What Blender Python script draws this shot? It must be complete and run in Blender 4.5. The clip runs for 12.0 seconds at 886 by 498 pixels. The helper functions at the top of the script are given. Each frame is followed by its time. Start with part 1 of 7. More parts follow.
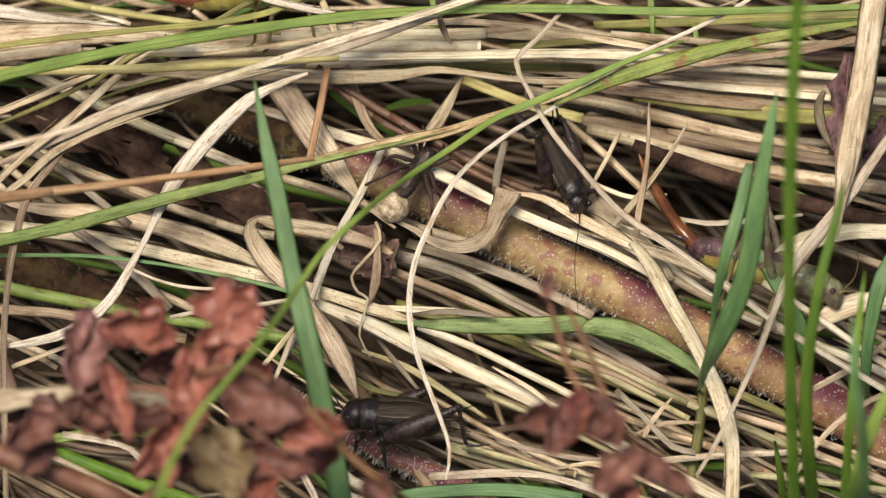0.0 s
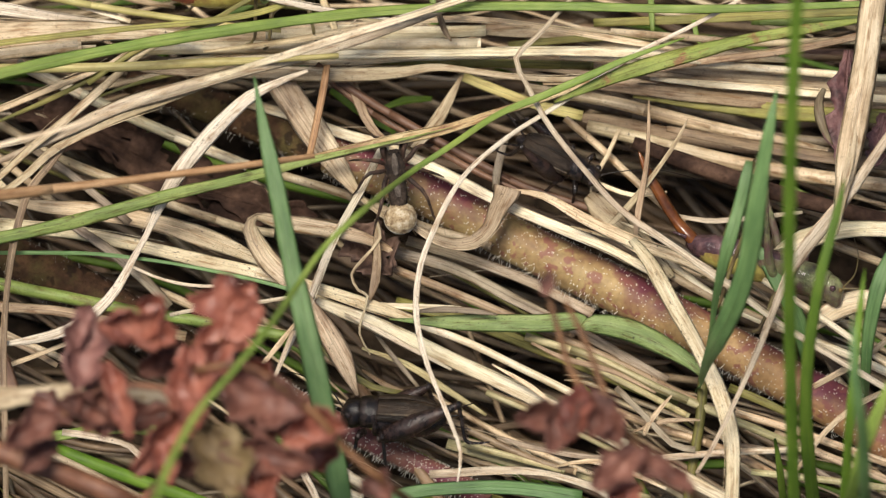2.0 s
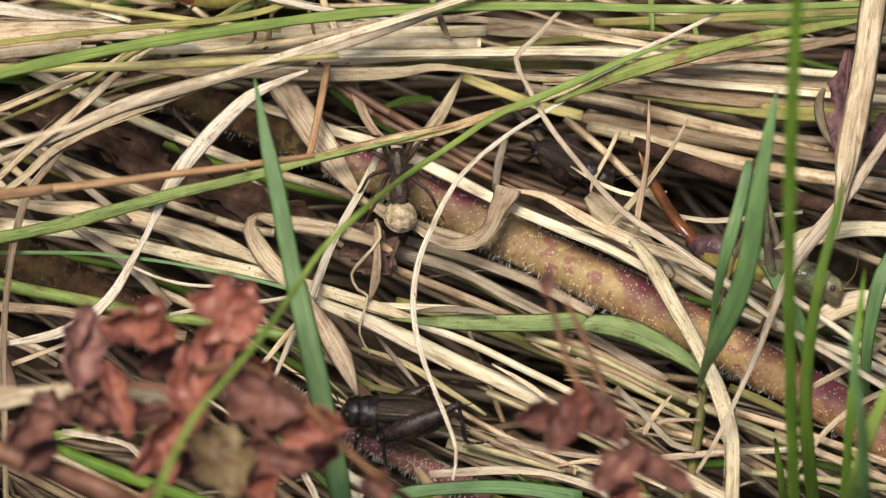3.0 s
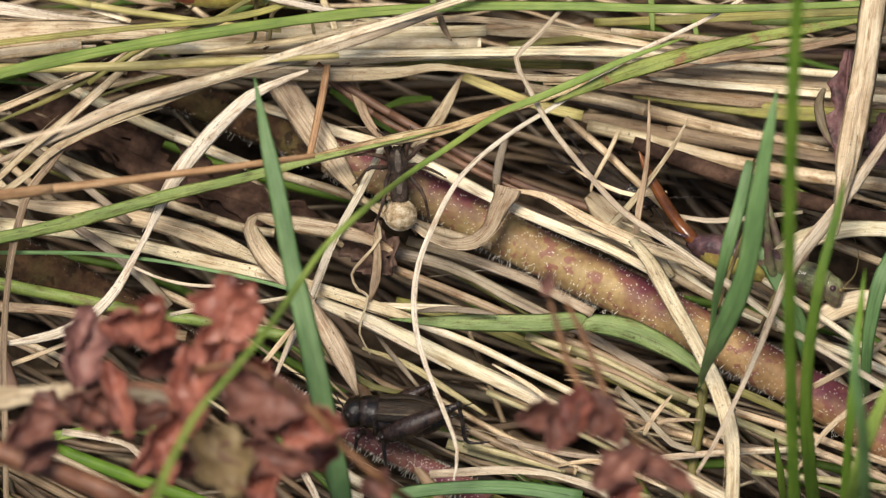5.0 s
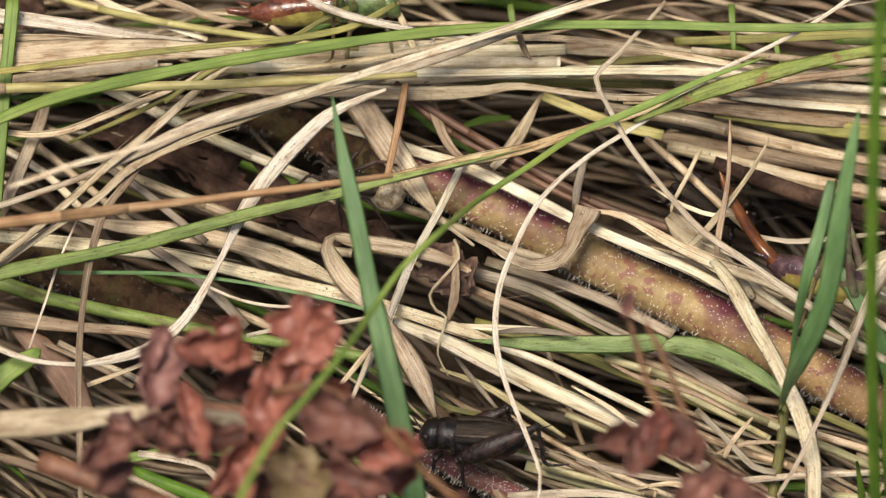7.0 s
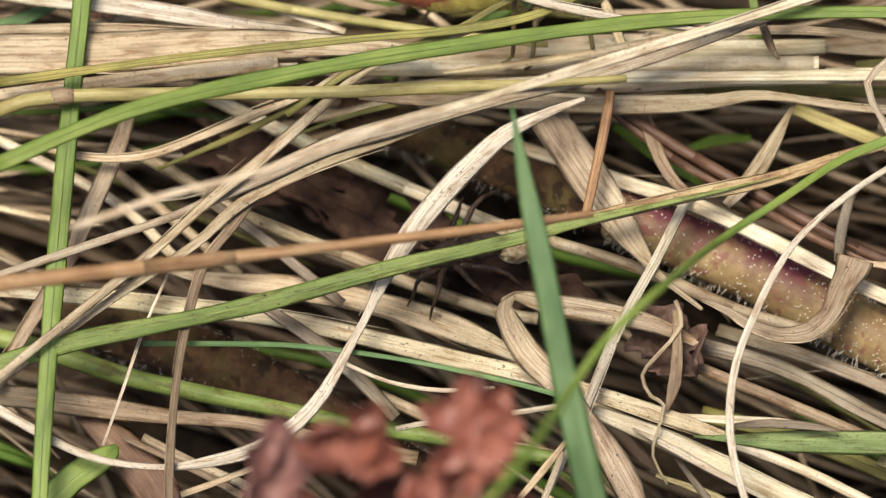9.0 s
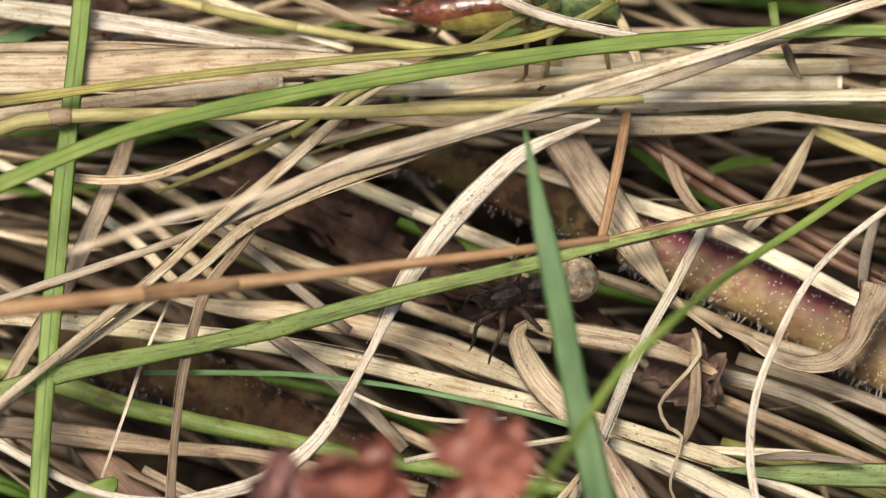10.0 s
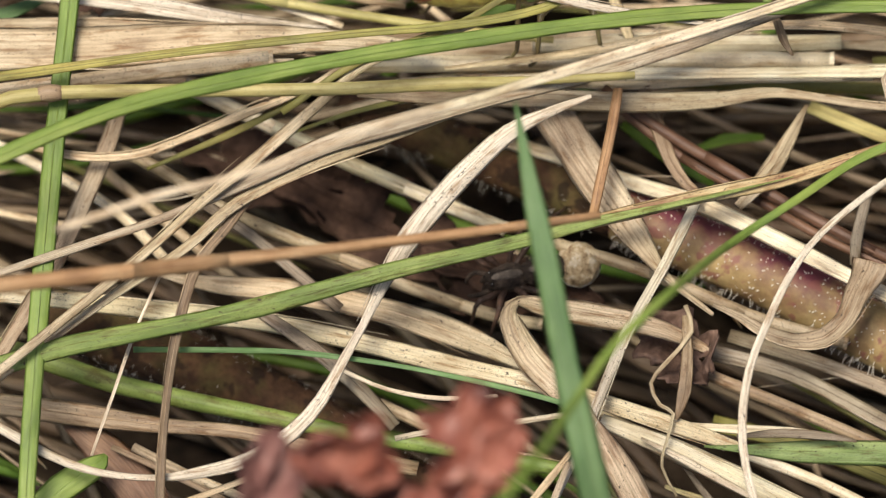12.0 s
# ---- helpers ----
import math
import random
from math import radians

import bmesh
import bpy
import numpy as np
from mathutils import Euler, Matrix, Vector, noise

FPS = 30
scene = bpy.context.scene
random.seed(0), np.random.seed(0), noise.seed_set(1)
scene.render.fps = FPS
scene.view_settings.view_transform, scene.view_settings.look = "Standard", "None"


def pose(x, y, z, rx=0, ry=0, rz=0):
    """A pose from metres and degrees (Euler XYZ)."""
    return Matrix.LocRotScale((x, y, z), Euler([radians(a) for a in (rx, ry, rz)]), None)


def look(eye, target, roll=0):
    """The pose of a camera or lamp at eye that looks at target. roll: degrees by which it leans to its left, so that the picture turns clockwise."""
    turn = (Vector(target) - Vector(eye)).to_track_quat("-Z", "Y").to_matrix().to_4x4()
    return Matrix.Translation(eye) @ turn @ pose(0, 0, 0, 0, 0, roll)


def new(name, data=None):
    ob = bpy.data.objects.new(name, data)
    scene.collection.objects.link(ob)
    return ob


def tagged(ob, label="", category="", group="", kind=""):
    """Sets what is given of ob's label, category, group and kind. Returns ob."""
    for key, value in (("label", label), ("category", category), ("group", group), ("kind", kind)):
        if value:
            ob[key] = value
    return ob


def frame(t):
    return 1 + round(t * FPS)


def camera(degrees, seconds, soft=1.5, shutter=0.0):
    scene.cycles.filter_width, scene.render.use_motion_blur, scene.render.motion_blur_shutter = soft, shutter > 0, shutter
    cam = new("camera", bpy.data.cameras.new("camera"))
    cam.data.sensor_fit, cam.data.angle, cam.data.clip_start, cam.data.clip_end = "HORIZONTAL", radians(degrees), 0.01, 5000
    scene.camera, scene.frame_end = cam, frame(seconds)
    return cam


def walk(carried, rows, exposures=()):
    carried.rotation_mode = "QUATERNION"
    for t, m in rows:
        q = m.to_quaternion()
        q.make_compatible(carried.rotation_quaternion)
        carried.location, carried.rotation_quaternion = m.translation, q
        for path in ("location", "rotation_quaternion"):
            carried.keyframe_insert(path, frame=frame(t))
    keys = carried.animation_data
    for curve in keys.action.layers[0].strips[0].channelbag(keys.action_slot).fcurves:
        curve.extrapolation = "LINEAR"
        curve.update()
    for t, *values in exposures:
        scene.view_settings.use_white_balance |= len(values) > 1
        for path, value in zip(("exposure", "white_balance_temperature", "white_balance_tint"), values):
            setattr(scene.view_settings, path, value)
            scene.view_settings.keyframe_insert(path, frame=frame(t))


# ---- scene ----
cam = camera(5.3864, 12.0, soft=1.3)
walk(cam, [
    (0.0, pose(0.00000, -0.24193, 0.97030, 14.000, -0.000, 0.000)),
    (0.5, pose(0.00000, -0.24193, 0.97030, 13.990, 0.001, -0.000)),
    (1.0, pose(0.00000, -0.24193, 0.97030, 13.990, 0.001, -0.000)),
    (1.5, pose(0.00000, -0.24193, 0.97030, 13.986, -0.000, 0.000)),
    (2.0, pose(0.00000, -0.24193, 0.97030, 13.985, -0.000, 0.000)),
    (2.5, pose(0.00000, -0.24193, 0.97030, 13.985, -0.000, 0.000)),
    (3.0, pose(0.00000, -0.24193, 0.97030, 13.984, -0.000, 0.000)),
    (5.0, pose(0.00000, -0.24193, 0.97030, 13.984, 0.001, 0.001)),
    (5.5, pose(0.00000, -0.24193, 0.97030, 13.989, 0.006, 0.001)),
    (6.0, pose(0.00000, -0.24193, 0.97030, 14.001, 0.031, 0.007)),
    (6.5, pose(0.00000, -0.24142, 0.96832, 14.040, 0.108, 0.087)),
    (7.0, pose(-0.00020, -0.23988, 0.96226, 14.107, 0.435, 0.195)),
    (7.2, pose(-0.00030, -0.23795, 0.95465, 14.131, 0.572, 0.348)),
    (8.8, pose(-0.00460, -0.18247, 0.73610, 14.381, 1.381, 0.676)),
    (9.0, pose(-0.00490, -0.17792, 0.71817, 14.457, 1.468, 0.662)),
    (9.5, pose(-0.00530, -0.17307, 0.69907, 14.630, 1.539, 0.772)),
    (10.0, pose(-0.00530, -0.17202, 0.69492, 14.624, 1.537, 0.736)),
    (10.5, pose(-0.00540, -0.17152, 0.69298, 14.536, 1.497, 0.716)),
    (11.0, pose(-0.00540, -0.17149, 0.69286, 14.505, 1.473, 0.763)),
    (11.5, pose(-0.00540, -0.17144, 0.69266, 14.493, 1.486, 0.697)),
    (12.0, pose(-0.00540, -0.17146, 0.69273, 14.483, 1.481, 0.718)),
])

# The lens is open far enough to blur what stands well before or behind the straw on which the animals walk.
focus_mark = new("focus_mark")
focus_mark.location = (-0.004, 0.0, 0.011)
cam.data.dof.use_dof = True
cam.data.dof.focus_object = focus_mark
cam.data.dof.aperture_fstop = 26

# ---- world and light: bright overcast daylight ----
world = bpy.data.worlds.new("sky")
scene.world = world
world.use_nodes = True
wt = world.node_tree
sky = wt.nodes.new("ShaderNodeTexSky")
sky.sky_type, sky.sun_disc = "NISHITA", False
sky.sun_elevation, sky.sun_rotation = radians(78), radians(-61)
sky.air_density, sky.dust_density = 1.0, 4.0
wt.links.new(sky.outputs[0], wt.nodes["Background"].inputs[0])
wt.nodes["Background"].inputs[1].default_value = 0.075
sun = new("sun", bpy.data.lights.new("sun", "SUN"))
sun.data.energy, sun.data.angle, sun.data.color = 3.5, radians(22), (1.0, 0.918, 0.81)
sun.matrix_world = look((-0.45, 0.25, 2.4), (0, 0, 0))
scene.view_settings.exposure = 0.36

# ---- materials ----
MM = 0.001


def nodes_of(name):
    m = bpy.data.materials.new(name)
    m.use_nodes = True
    t = m.node_tree
    return m, t, t.nodes["Principled BSDF"]


def nd(t, kind, **sockets):
    n = t.nodes.new("ShaderNode" + kind)
    for k, v in sockets.items():
        n.inputs[k.replace("_", " ")].default_value = v
    return n


def ramp(t, fac, stops):
    r = t.nodes.new("ShaderNodeValToRGB")
    e = r.color_ramp.elements
    while len(e) < len(stops):
        e.new(0.5)
    for el, (p, col) in zip(e, stops):
        el.position, el.color = p, (*col, 1)
    t.links.new(fac, r.inputs[0])
    return r.outputs[0]


def mix(t, fac, a, b, mode="MIX"):
    m = t.nodes.new("ShaderNodeMix")
    m.data_type, m.blend_type = "RGBA", mode
    for sock, v in ((m.inputs[0], fac), (m.inputs[6], a), (m.inputs[7], b)):
        if hasattr(v, "is_output"):
            t.links.new(v, sock)
        elif isinstance(v, (int, float)):
            sock.default_value = v
        else:
            sock.default_value = (*v, 1)
    return m.outputs[2]


def math_node(t, op, a, b=0.0):
    m = t.nodes.new("ShaderNodeMath")
    m.operation = op
    for sock, v in ((m.inputs[0], a), (m.inputs[1], b)):
        if hasattr(v, "is_output"):
            t.links.new(v, sock)
        else:
            sock.default_value = v
    return m.outputs[0]


def grass_material(name, light, base, dark, speck=(0.06, 0.04, 0.025), specks=0.35, rough=0.5, through_light=0.15, mottle=0.0, mottle_colour=(0.2, 0.09, 0.04), fibre=0.75, vary=0.8):
    """A blade of grass: fibres along it, blotches, flecks. UV: millimetres along, millimetres across."""
    m, t, b = nodes_of(name)
    uv = nd(t, "UVMap")
    info, geo = nd(t, "ObjectInfo"), nd(t, "NewGeometry")
    chance = math_node(t, "FRACT", math_node(t, "ADD", info.outputs["Random"], geo.outputs["Random Per Island"]))
    off = t.nodes.new("ShaderNodeCombineXYZ")
    t.links.new(math_node(t, "MULTIPLY", chance, 311.0), off.inputs[0])
    t.links.new(math_node(t, "MULTIPLY", chance, 77.0), off.inputs[1])
    at = t.nodes.new("ShaderNodeVectorMath")
    t.links.new(uv.outputs[0], at.inputs[0])
    t.links.new(off.outputs[0], at.inputs[1])

    def noise_at(sx, sy, scale, detail=3.0):
        mp = t.nodes.new("ShaderNodeMapping")
        mp.inputs["Scale"].default_value = (sx, sy, 1)
        t.links.new(at.outputs[0], mp.inputs[0])
        n = nd(t, "TexNoise", Scale=scale, Detail=detail, Roughness=0.6)
        t.links.new(mp.outputs[0], n.inputs["Vector"])
        return n.outputs[0]

    fine = noise_at(0.05, 6.5, 1.0, 4.0)
    split = noise_at(0.03, 3.0, 1.0, 2.0)
    drift = noise_at(0.035, 0.06, 1.0, 2.0)
    blotch = noise_at(0.16, 0.5, 1.0, 4.0)
    dots = noise_at(2.6, 3.4, 1.0, 4.0)
    where = noise_at(0.22, 0.7, 1.0, 3.0)
    col = ramp(t, blotch, [(0.32, dark), (0.5, base), (0.66, light)])
    streak = ramp(t, fine, [(0.33, (0.55, 0.48, 0.39)), (0.43, (0.88, 0.85, 0.81)), (0.52, (1.03, 1.02, 1.0)), (0.63, (1.26, 1.24, 1.20))])
    col = mix(t, fibre, col, streak, "MULTIPLY")
    col = mix(t, fibre * 0.6, col, ramp(t, split, [(0.31, (0.46, 0.36, 0.27)), (0.39, (1.0, 1.0, 1.0))]), "MULTIPLY")
    col = mix(t, 0.8, col, ramp(t, drift, [(0.36, (0.92, 0.95, 0.86)), (0.5, (1.0, 1.0, 1.0)), (0.64, (1.05, 1.0, 0.97))]), "MULTIPLY")
    tone = ramp(t, chance, [(0.0, (0.56, 0.52, 0.46)), (0.35, (0.81, 0.79, 0.75)), (0.7, (1.01, 1.0, 0.97)), (1.0, (1.30, 1.27, 1.18))])
    col = mix(t, vary, col, tone, "MULTIPLY")
    if mottle:
        wide = noise_at(0.35, 0.4, 1.0, 4.0)
        col = mix(t, ramp(t, wide, [(0.62 - mottle * 0.3, (0, 0, 0)), (0.70 - mottle * 0.3, (1, 1, 1))]), col, mottle_colour)
    fleck = ramp(t, dots, [(0.655 - 0.07 * specks, (0, 0, 0)), (0.70 - 0.07 * specks, (1, 1, 1))])
    col = mix(t, math_node(t, "MULTIPLY", math_node(t, "MULTIPLY", fleck, ramp(t, where, [(0.42, (0.08, 0.08, 0.08)), (0.62, (1, 1, 1))])), min(1.0, specks * 1.8)), col, speck)
    if specks > 0.08:
        tiny = ramp(t, noise_at(7.0, 9.0, 1.0, 2.0), [(0.605, (0, 0, 0)), (0.655, (1, 1, 1))])
        col = mix(t, math_node(t, "MULTIPLY", math_node(t, "MULTIPLY", tiny, where), min(1.0, specks * 2.2)), col, speck)
        stain = ramp(t, noise_at(0.35, 2.2, 1.0, 5.0), [(0.52, (1, 1, 1)), (0.66, (0.56, 0.44, 0.33))])
        col = mix(t, min(1.0, 0.35 + specks), col, stain, "MULTIPLY")
    t.links.new(col, b.inputs["Base Color"])
    b.inputs["Roughness"].default_value = rough
    b.inputs["Specular IOR Level"].default_value = 0.45
    bump = nd(t, "Bump", Strength=0.7, Distance=0.00015)
    t.links.new(fine, bump.inputs["Height"])
    t.links.new(bump.outputs[0], b.inputs["Normal"])
    if through_light:
        tr = t.nodes.new("ShaderNodeBsdfTranslucent")
        t.links.new(col, tr.inputs[0])
        ms = t.nodes.new("ShaderNodeMixShader")
        ms.inputs[0].default_value = through_light
        t.links.new(b.outputs[0], ms.inputs[1])
        t.links.new(tr.outputs[0], ms.inputs[2])
        t.links.new(ms.outputs[0], t.nodes["Material Output"].inputs[0])
    return m


def solid_material(name, light, base, dark, scale=900.0, rough=0.5, spec=0.4, bump=0.3, coat=0.0, spots=None, stretch=(1, 1, 1), freckles=None, rim=0.0, along=False):
    """Skin, shell, leaf or soil: noise at two scales over the thing's own space, in metres."""
    m, t, b = nodes_of(name)
    co = nd(t, "TexCoord")
    mp = t.nodes.new("ShaderNodeMapping")
    mp.inputs["Scale"].default_value = stretch
    t.links.new(co.outputs["Object"], mp.inputs[0])
    big = nd(t, "TexNoise", Scale=scale, Detail=5.0, Roughness=0.62)
    small = nd(t, "TexNoise", Scale=scale * 6, Detail=3.0)
    for n in (big, small):
        t.links.new(mp.outputs[0], n.inputs["Vector"])
    col = ramp(t, big.outputs[0], [(0.34, dark), (0.5, base), (0.68, light)])
    col = mix(t, 0.5, col, ramp(t, small.outputs[0], [(0.3, (0.62, 0.6, 0.58)), (0.6, (1.12, 1.1, 1.08))]), "MULTIPLY")
    if spots:
        patch = nd(t, "TexNoise", Scale=spots[1], Detail=7.0, Roughness=0.68)
        t.links.new(mp.outputs[0], patch.inputs["Vector"])
        level = patch.outputs[0]
        if rim:
            # the blotches crowd along one flank; UV across the stem in millimetres
            across = nd(t, "SeparateXYZ")
            t.links.new(nd(t, "UVMap").outputs[0], across.inputs[0])
            level = math_node(t, "ADD", level, math_node(t, "SUBTRACT", rim, math_node(t, "MULTIPLY", across.outputs[1], rim * 0.6)))
        if along:
            # the pigment deepens by stretches along the stem, which runs east; metres
            east = nd(t, "SeparateXYZ")
            t.links.new(co.outputs["Object"], east.inputs[0])
            run = math_node(t, "DIVIDE", math_node(t, "ADD", east.outputs[0], 0.013), 0.066)
            grey = ramp(t, run, [(p, (v, v, v)) for p, v in ((0.0, 0.60), (0.22, 0.60), (0.31, 0.39), (0.44, 0.40), (0.49, 0.60), (0.55, 0.60), (0.62, 0.40), (0.74, 0.42), (0.79, 0.60), (0.95, 0.61))])
            level = math_node(t, "ADD", level, math_node(t, "SUBTRACT", grey, 0.5))
            col = mix(t, 1.0, col, ramp(t, run, [(0.40, (1.0, 1.0, 1.0)), (0.62, (1.0, 0.88, 0.86)), (0.9, (0.97, 0.76, 0.80))]), "MULTIPLY")
        col = mix(t, ramp(t, level, [(spots[2] - 0.09, (0, 0, 0)), (spots[2] + 0.02, (0.45, 0.45, 0.45)), (spots[2] + 0.14, (1, 1, 1))]), col, spots[0])
    if freckles:
        cell = nd(t, "TexNoise", Scale=freckles[1], Detail=2.0)
        t.links.new(mp.outputs[0], cell.inputs["Vector"])
        col = mix(t, ramp(t, cell.outputs[0], [(freckles[2], (0, 0, 0)), (freckles[2] + 0.06, (0.75, 0.75, 0.75))]), col, freckles[0])
    t.links.new(col, b.inputs["Base Color"])
    b.inputs["Roughness"].default_value = rough
    b.inputs["Specular IOR Level"].default_value = spec
    b.inputs["Coat Weight"].default_value = coat
    bp = nd(t, "Bump", Strength=bump, Distance=0.0002)
    t.links.new(small.outputs[0], bp.inputs["Height"])
    t.links.new(bp.outputs[0], b.inputs["Normal"])
    return m


STRAW = grass_material("straw", (0.79, 0.685, 0.50), (0.62, 0.51, 0.345), (0.355, 0.268, 0.165), specks=0.6, fibre=0.72)
CREAM = grass_material("cream_straw", (0.94, 0.88, 0.70), (0.85, 0.765, 0.55), (0.62, 0.50, 0.31), specks=0.35, rough=0.34, fibre=0.62, vary=0.35)
WHITE = grass_material("bleached_straw", (0.82, 0.74, 0.60), (0.69, 0.60, 0.46), (0.47, 0.38, 0.28), specks=0.55, rough=0.4, fibre=0.75)
# Straw with the olive tint of shadows mixed into its colour.
SHADOWSTRAW = grass_material("greenish_shadow_straw", (0.56, 0.52, 0.31), (0.43, 0.395, 0.22), (0.25, 0.235, 0.12), specks=0.4)
MUTED = grass_material("muted_green_leaf", (0.37, 0.46, 0.18), (0.27, 0.375, 0.125), (0.17, 0.26, 0.075), speck=(0.02, 0.015, 0.01), specks=0.8, rough=0.45, through_light=0.25, fibre=0.4, vary=0.3)
PALE = grass_material("pale_dry_blade", (0.80, 0.74, 0.62), (0.70, 0.63, 0.51), (0.44, 0.38, 0.29), specks=0.75, vary=0.25, fibre=0.8)
SPECKLED = grass_material("black_flecked_straw", (0.82, 0.74, 0.54), (0.72, 0.63, 0.42), (0.54, 0.44, 0.27), speck=(0.03, 0.022, 0.016), specks=0.9, vary=0.25, fibre=0.5)
BUFF = grass_material("buff_leaf", (0.66, 0.55, 0.40), (0.53, 0.42, 0.295), (0.30, 0.22, 0.15), specks=0.6, fibre=1.0)
TAN = grass_material("tan_blade", (0.54, 0.42, 0.285), (0.40, 0.295, 0.19), (0.23, 0.16, 0.10), specks=0.6)
GREY = grass_material("weathered_blade", (0.46, 0.39, 0.31), (0.33, 0.27, 0.20), (0.18, 0.14, 0.10), specks=0.5)
BROWN = grass_material("brown_blade", (0.32, 0.225, 0.14), (0.205, 0.14, 0.085), (0.095, 0.065, 0.04))
ORANGE = grass_material("orange_straw", (0.53, 0.355, 0.20), (0.42, 0.255, 0.13), (0.26, 0.15, 0.078), specks=0.35)
RUSSET = grass_material("russet_straw", (0.26, 0.15, 0.095), (0.175, 0.095, 0.06), (0.09, 0.047, 0.03), specks=0.3)
YELLOW = grass_material("yellow_stem", (0.72, 0.66, 0.29), (0.60, 0.54, 0.22), (0.44, 0.39, 0.15), specks=0.15, fibre=0.35)
GREEN = grass_material("green_blade", (0.32, 0.42, 0.10), (0.235, 0.345, 0.07), (0.155, 0.245, 0.048), specks=0.07, rough=0.42, through_light=0.25, fibre=0.32)
DEEPGREEN = grass_material("deep_green_blade", (0.215, 0.35, 0.045), (0.15, 0.275, 0.03), (0.095, 0.19, 0.022), specks=0.05, rough=0.55, through_light=0.32, fibre=0.35)
BLUEGREEN = grass_material("bluish_green_blade", (0.205, 0.345, 0.135), (0.15, 0.28, 0.10), (0.10, 0.20, 0.072), specks=0.03, rough=0.42, through_light=0.28, fibre=0.45, vary=0.3)
OLIVE = grass_material("olive_blade", (0.40, 0.37, 0.11), (0.29, 0.28, 0.08), (0.17, 0.17, 0.05), specks=0.25, through_light=0.25)
FLECKED = grass_material("flecked_green_blade", (0.34, 0.41, 0.12), (0.25, 0.34, 0.085), (0.165, 0.24, 0.055), speck=(0.07, 0.05, 0.02), specks=0.65, through_light=0.2, fibre=0.35, vary=0.3)
MOTTLED = grass_material("mottled_green_blade", (0.42, 0.47, 0.12), (0.31, 0.39, 0.08), (0.20, 0.27, 0.055), speck=(0.05, 0.03, 0.015), specks=0.9, through_light=0.25, mottle=0.24, mottle_colour=(0.30, 0.16, 0.06), fibre=0.4, vary=0.3)
DYING = grass_material("dying_blade", (0.70, 0.60, 0.36), (0.56, 0.43, 0.22), (0.24, 0.10, 0.05), speck=(0.06, 0.025, 0.012), specks=0.95, mottle=0.20, mottle_colour=(0.19, 0.075, 0.035), vary=0.3)
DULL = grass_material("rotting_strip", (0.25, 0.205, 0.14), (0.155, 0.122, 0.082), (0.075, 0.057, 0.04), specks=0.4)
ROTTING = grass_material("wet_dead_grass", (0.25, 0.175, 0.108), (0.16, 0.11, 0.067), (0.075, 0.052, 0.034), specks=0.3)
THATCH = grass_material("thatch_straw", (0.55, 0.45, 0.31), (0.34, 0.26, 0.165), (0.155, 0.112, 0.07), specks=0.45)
SOIL = solid_material("damp_soil", (0.085, 0.062, 0.040), (0.048, 0.034, 0.023), (0.022, 0.017, 0.013), scale=420, rough=0.95, spec=0.1, bump=1.0)
DEADLEAF = solid_material("rotten_leaf", (0.11, 0.065, 0.044), (0.057, 0.033, 0.023), (0.022, 0.013, 0.010), scale=380, rough=0.8, spec=0.1, bump=0.6)
REDLEAF = solid_material("red_dry_leaf", (0.36, 0.145, 0.10), (0.245, 0.083, 0.056), (0.105, 0.033, 0.025), scale=300, rough=0.42, bump=0.4)
DARKRED = solid_material("dark_red_dry_leaf", (0.25, 0.118, 0.085), (0.145, 0.06, 0.044), (0.055, 0.025, 0.02), scale=300, rough=0.55, bump=0.5)
OLIVELEAF = solid_material("olive_dry_leaf", (0.24, 0.18, 0.08), (0.165, 0.115, 0.052), (0.08, 0.05, 0.026), scale=240, rough=0.6, bump=0.5)
GREYRED = solid_material("faded_red_dry_leaf", (0.33, 0.19, 0.165), (0.22, 0.10, 0.085), (0.10, 0.042, 0.038), scale=300, rough=0.6, bump=0.5)
TWIG = solid_material("red_stalk", (0.27, 0.128, 0.07), (0.18, 0.078, 0.042), (0.09, 0.038, 0.022), scale=300, rough=0.55)
BROWNTWIG = solid_material("rust_brown_stalk", (0.24, 0.12, 0.05), (0.16, 0.075, 0.03), (0.08, 0.036, 0.016), scale=300, rough=0.6)
STEMSKIN = solid_material("speckled_stem_skin", (0.41, 0.31, 0.145), (0.32, 0.228, 0.102), (0.225, 0.138, 0.066), scale=260, rough=0.55, spec=0.25, coat=0.0, bump=0.25, spots=((0.13, 0.036, 0.048), 150.0, 0.57), freckles=((0.20, 0.068, 0.06), 760.0, 0.575), rim=0.26, along=True)
STEMDARK = solid_material("purple_stem_skin", (0.36, 0.20, 0.135), (0.25, 0.11, 0.08), (0.13, 0.046, 0.044), scale=170, rough=0.5, spec=0.3, coat=0.0, bump=0.25, spots=((0.10, 0.022, 0.038), 130.0, 0.52))
# Mossy brown skin; the shade under the grass is put into its colour.
STEMSHADE = solid_material("shaded_mossy_stem_skin", (0.13, 0.075, 0.035), (0.07, 0.038, 0.022), (0.03, 0.018, 0.012), scale=420, rough=0.9, spec=0.1, bump=1.0, spots=((0.10, 0.085, 0.03), 160.0, 0.56), freckles=((0.02, 0.013, 0.01), 600.0, 0.56))
HAIR = solid_material("stem_hair", (0.80, 0.76, 0.66), (0.72, 0.67, 0.56), (0.60, 0.54, 0.44), scale=500, rough=0.5, bump=0.0)
BLACK = solid_material("black_shell", (0.040, 0.027, 0.021), (0.014, 0.010, 0.0085), (0.005, 0.004, 0.0035), scale=1400, rough=0.2, spec=0.42, bump=0.35)
WING = solid_material("dark_wing", (0.06, 0.041, 0.026), (0.026, 0.018, 0.012), (0.009, 0.007, 0.005), scale=900, rough=0.36, spec=0.22, bump=1.0, stretch=(0.35, 1.6, 1.6))
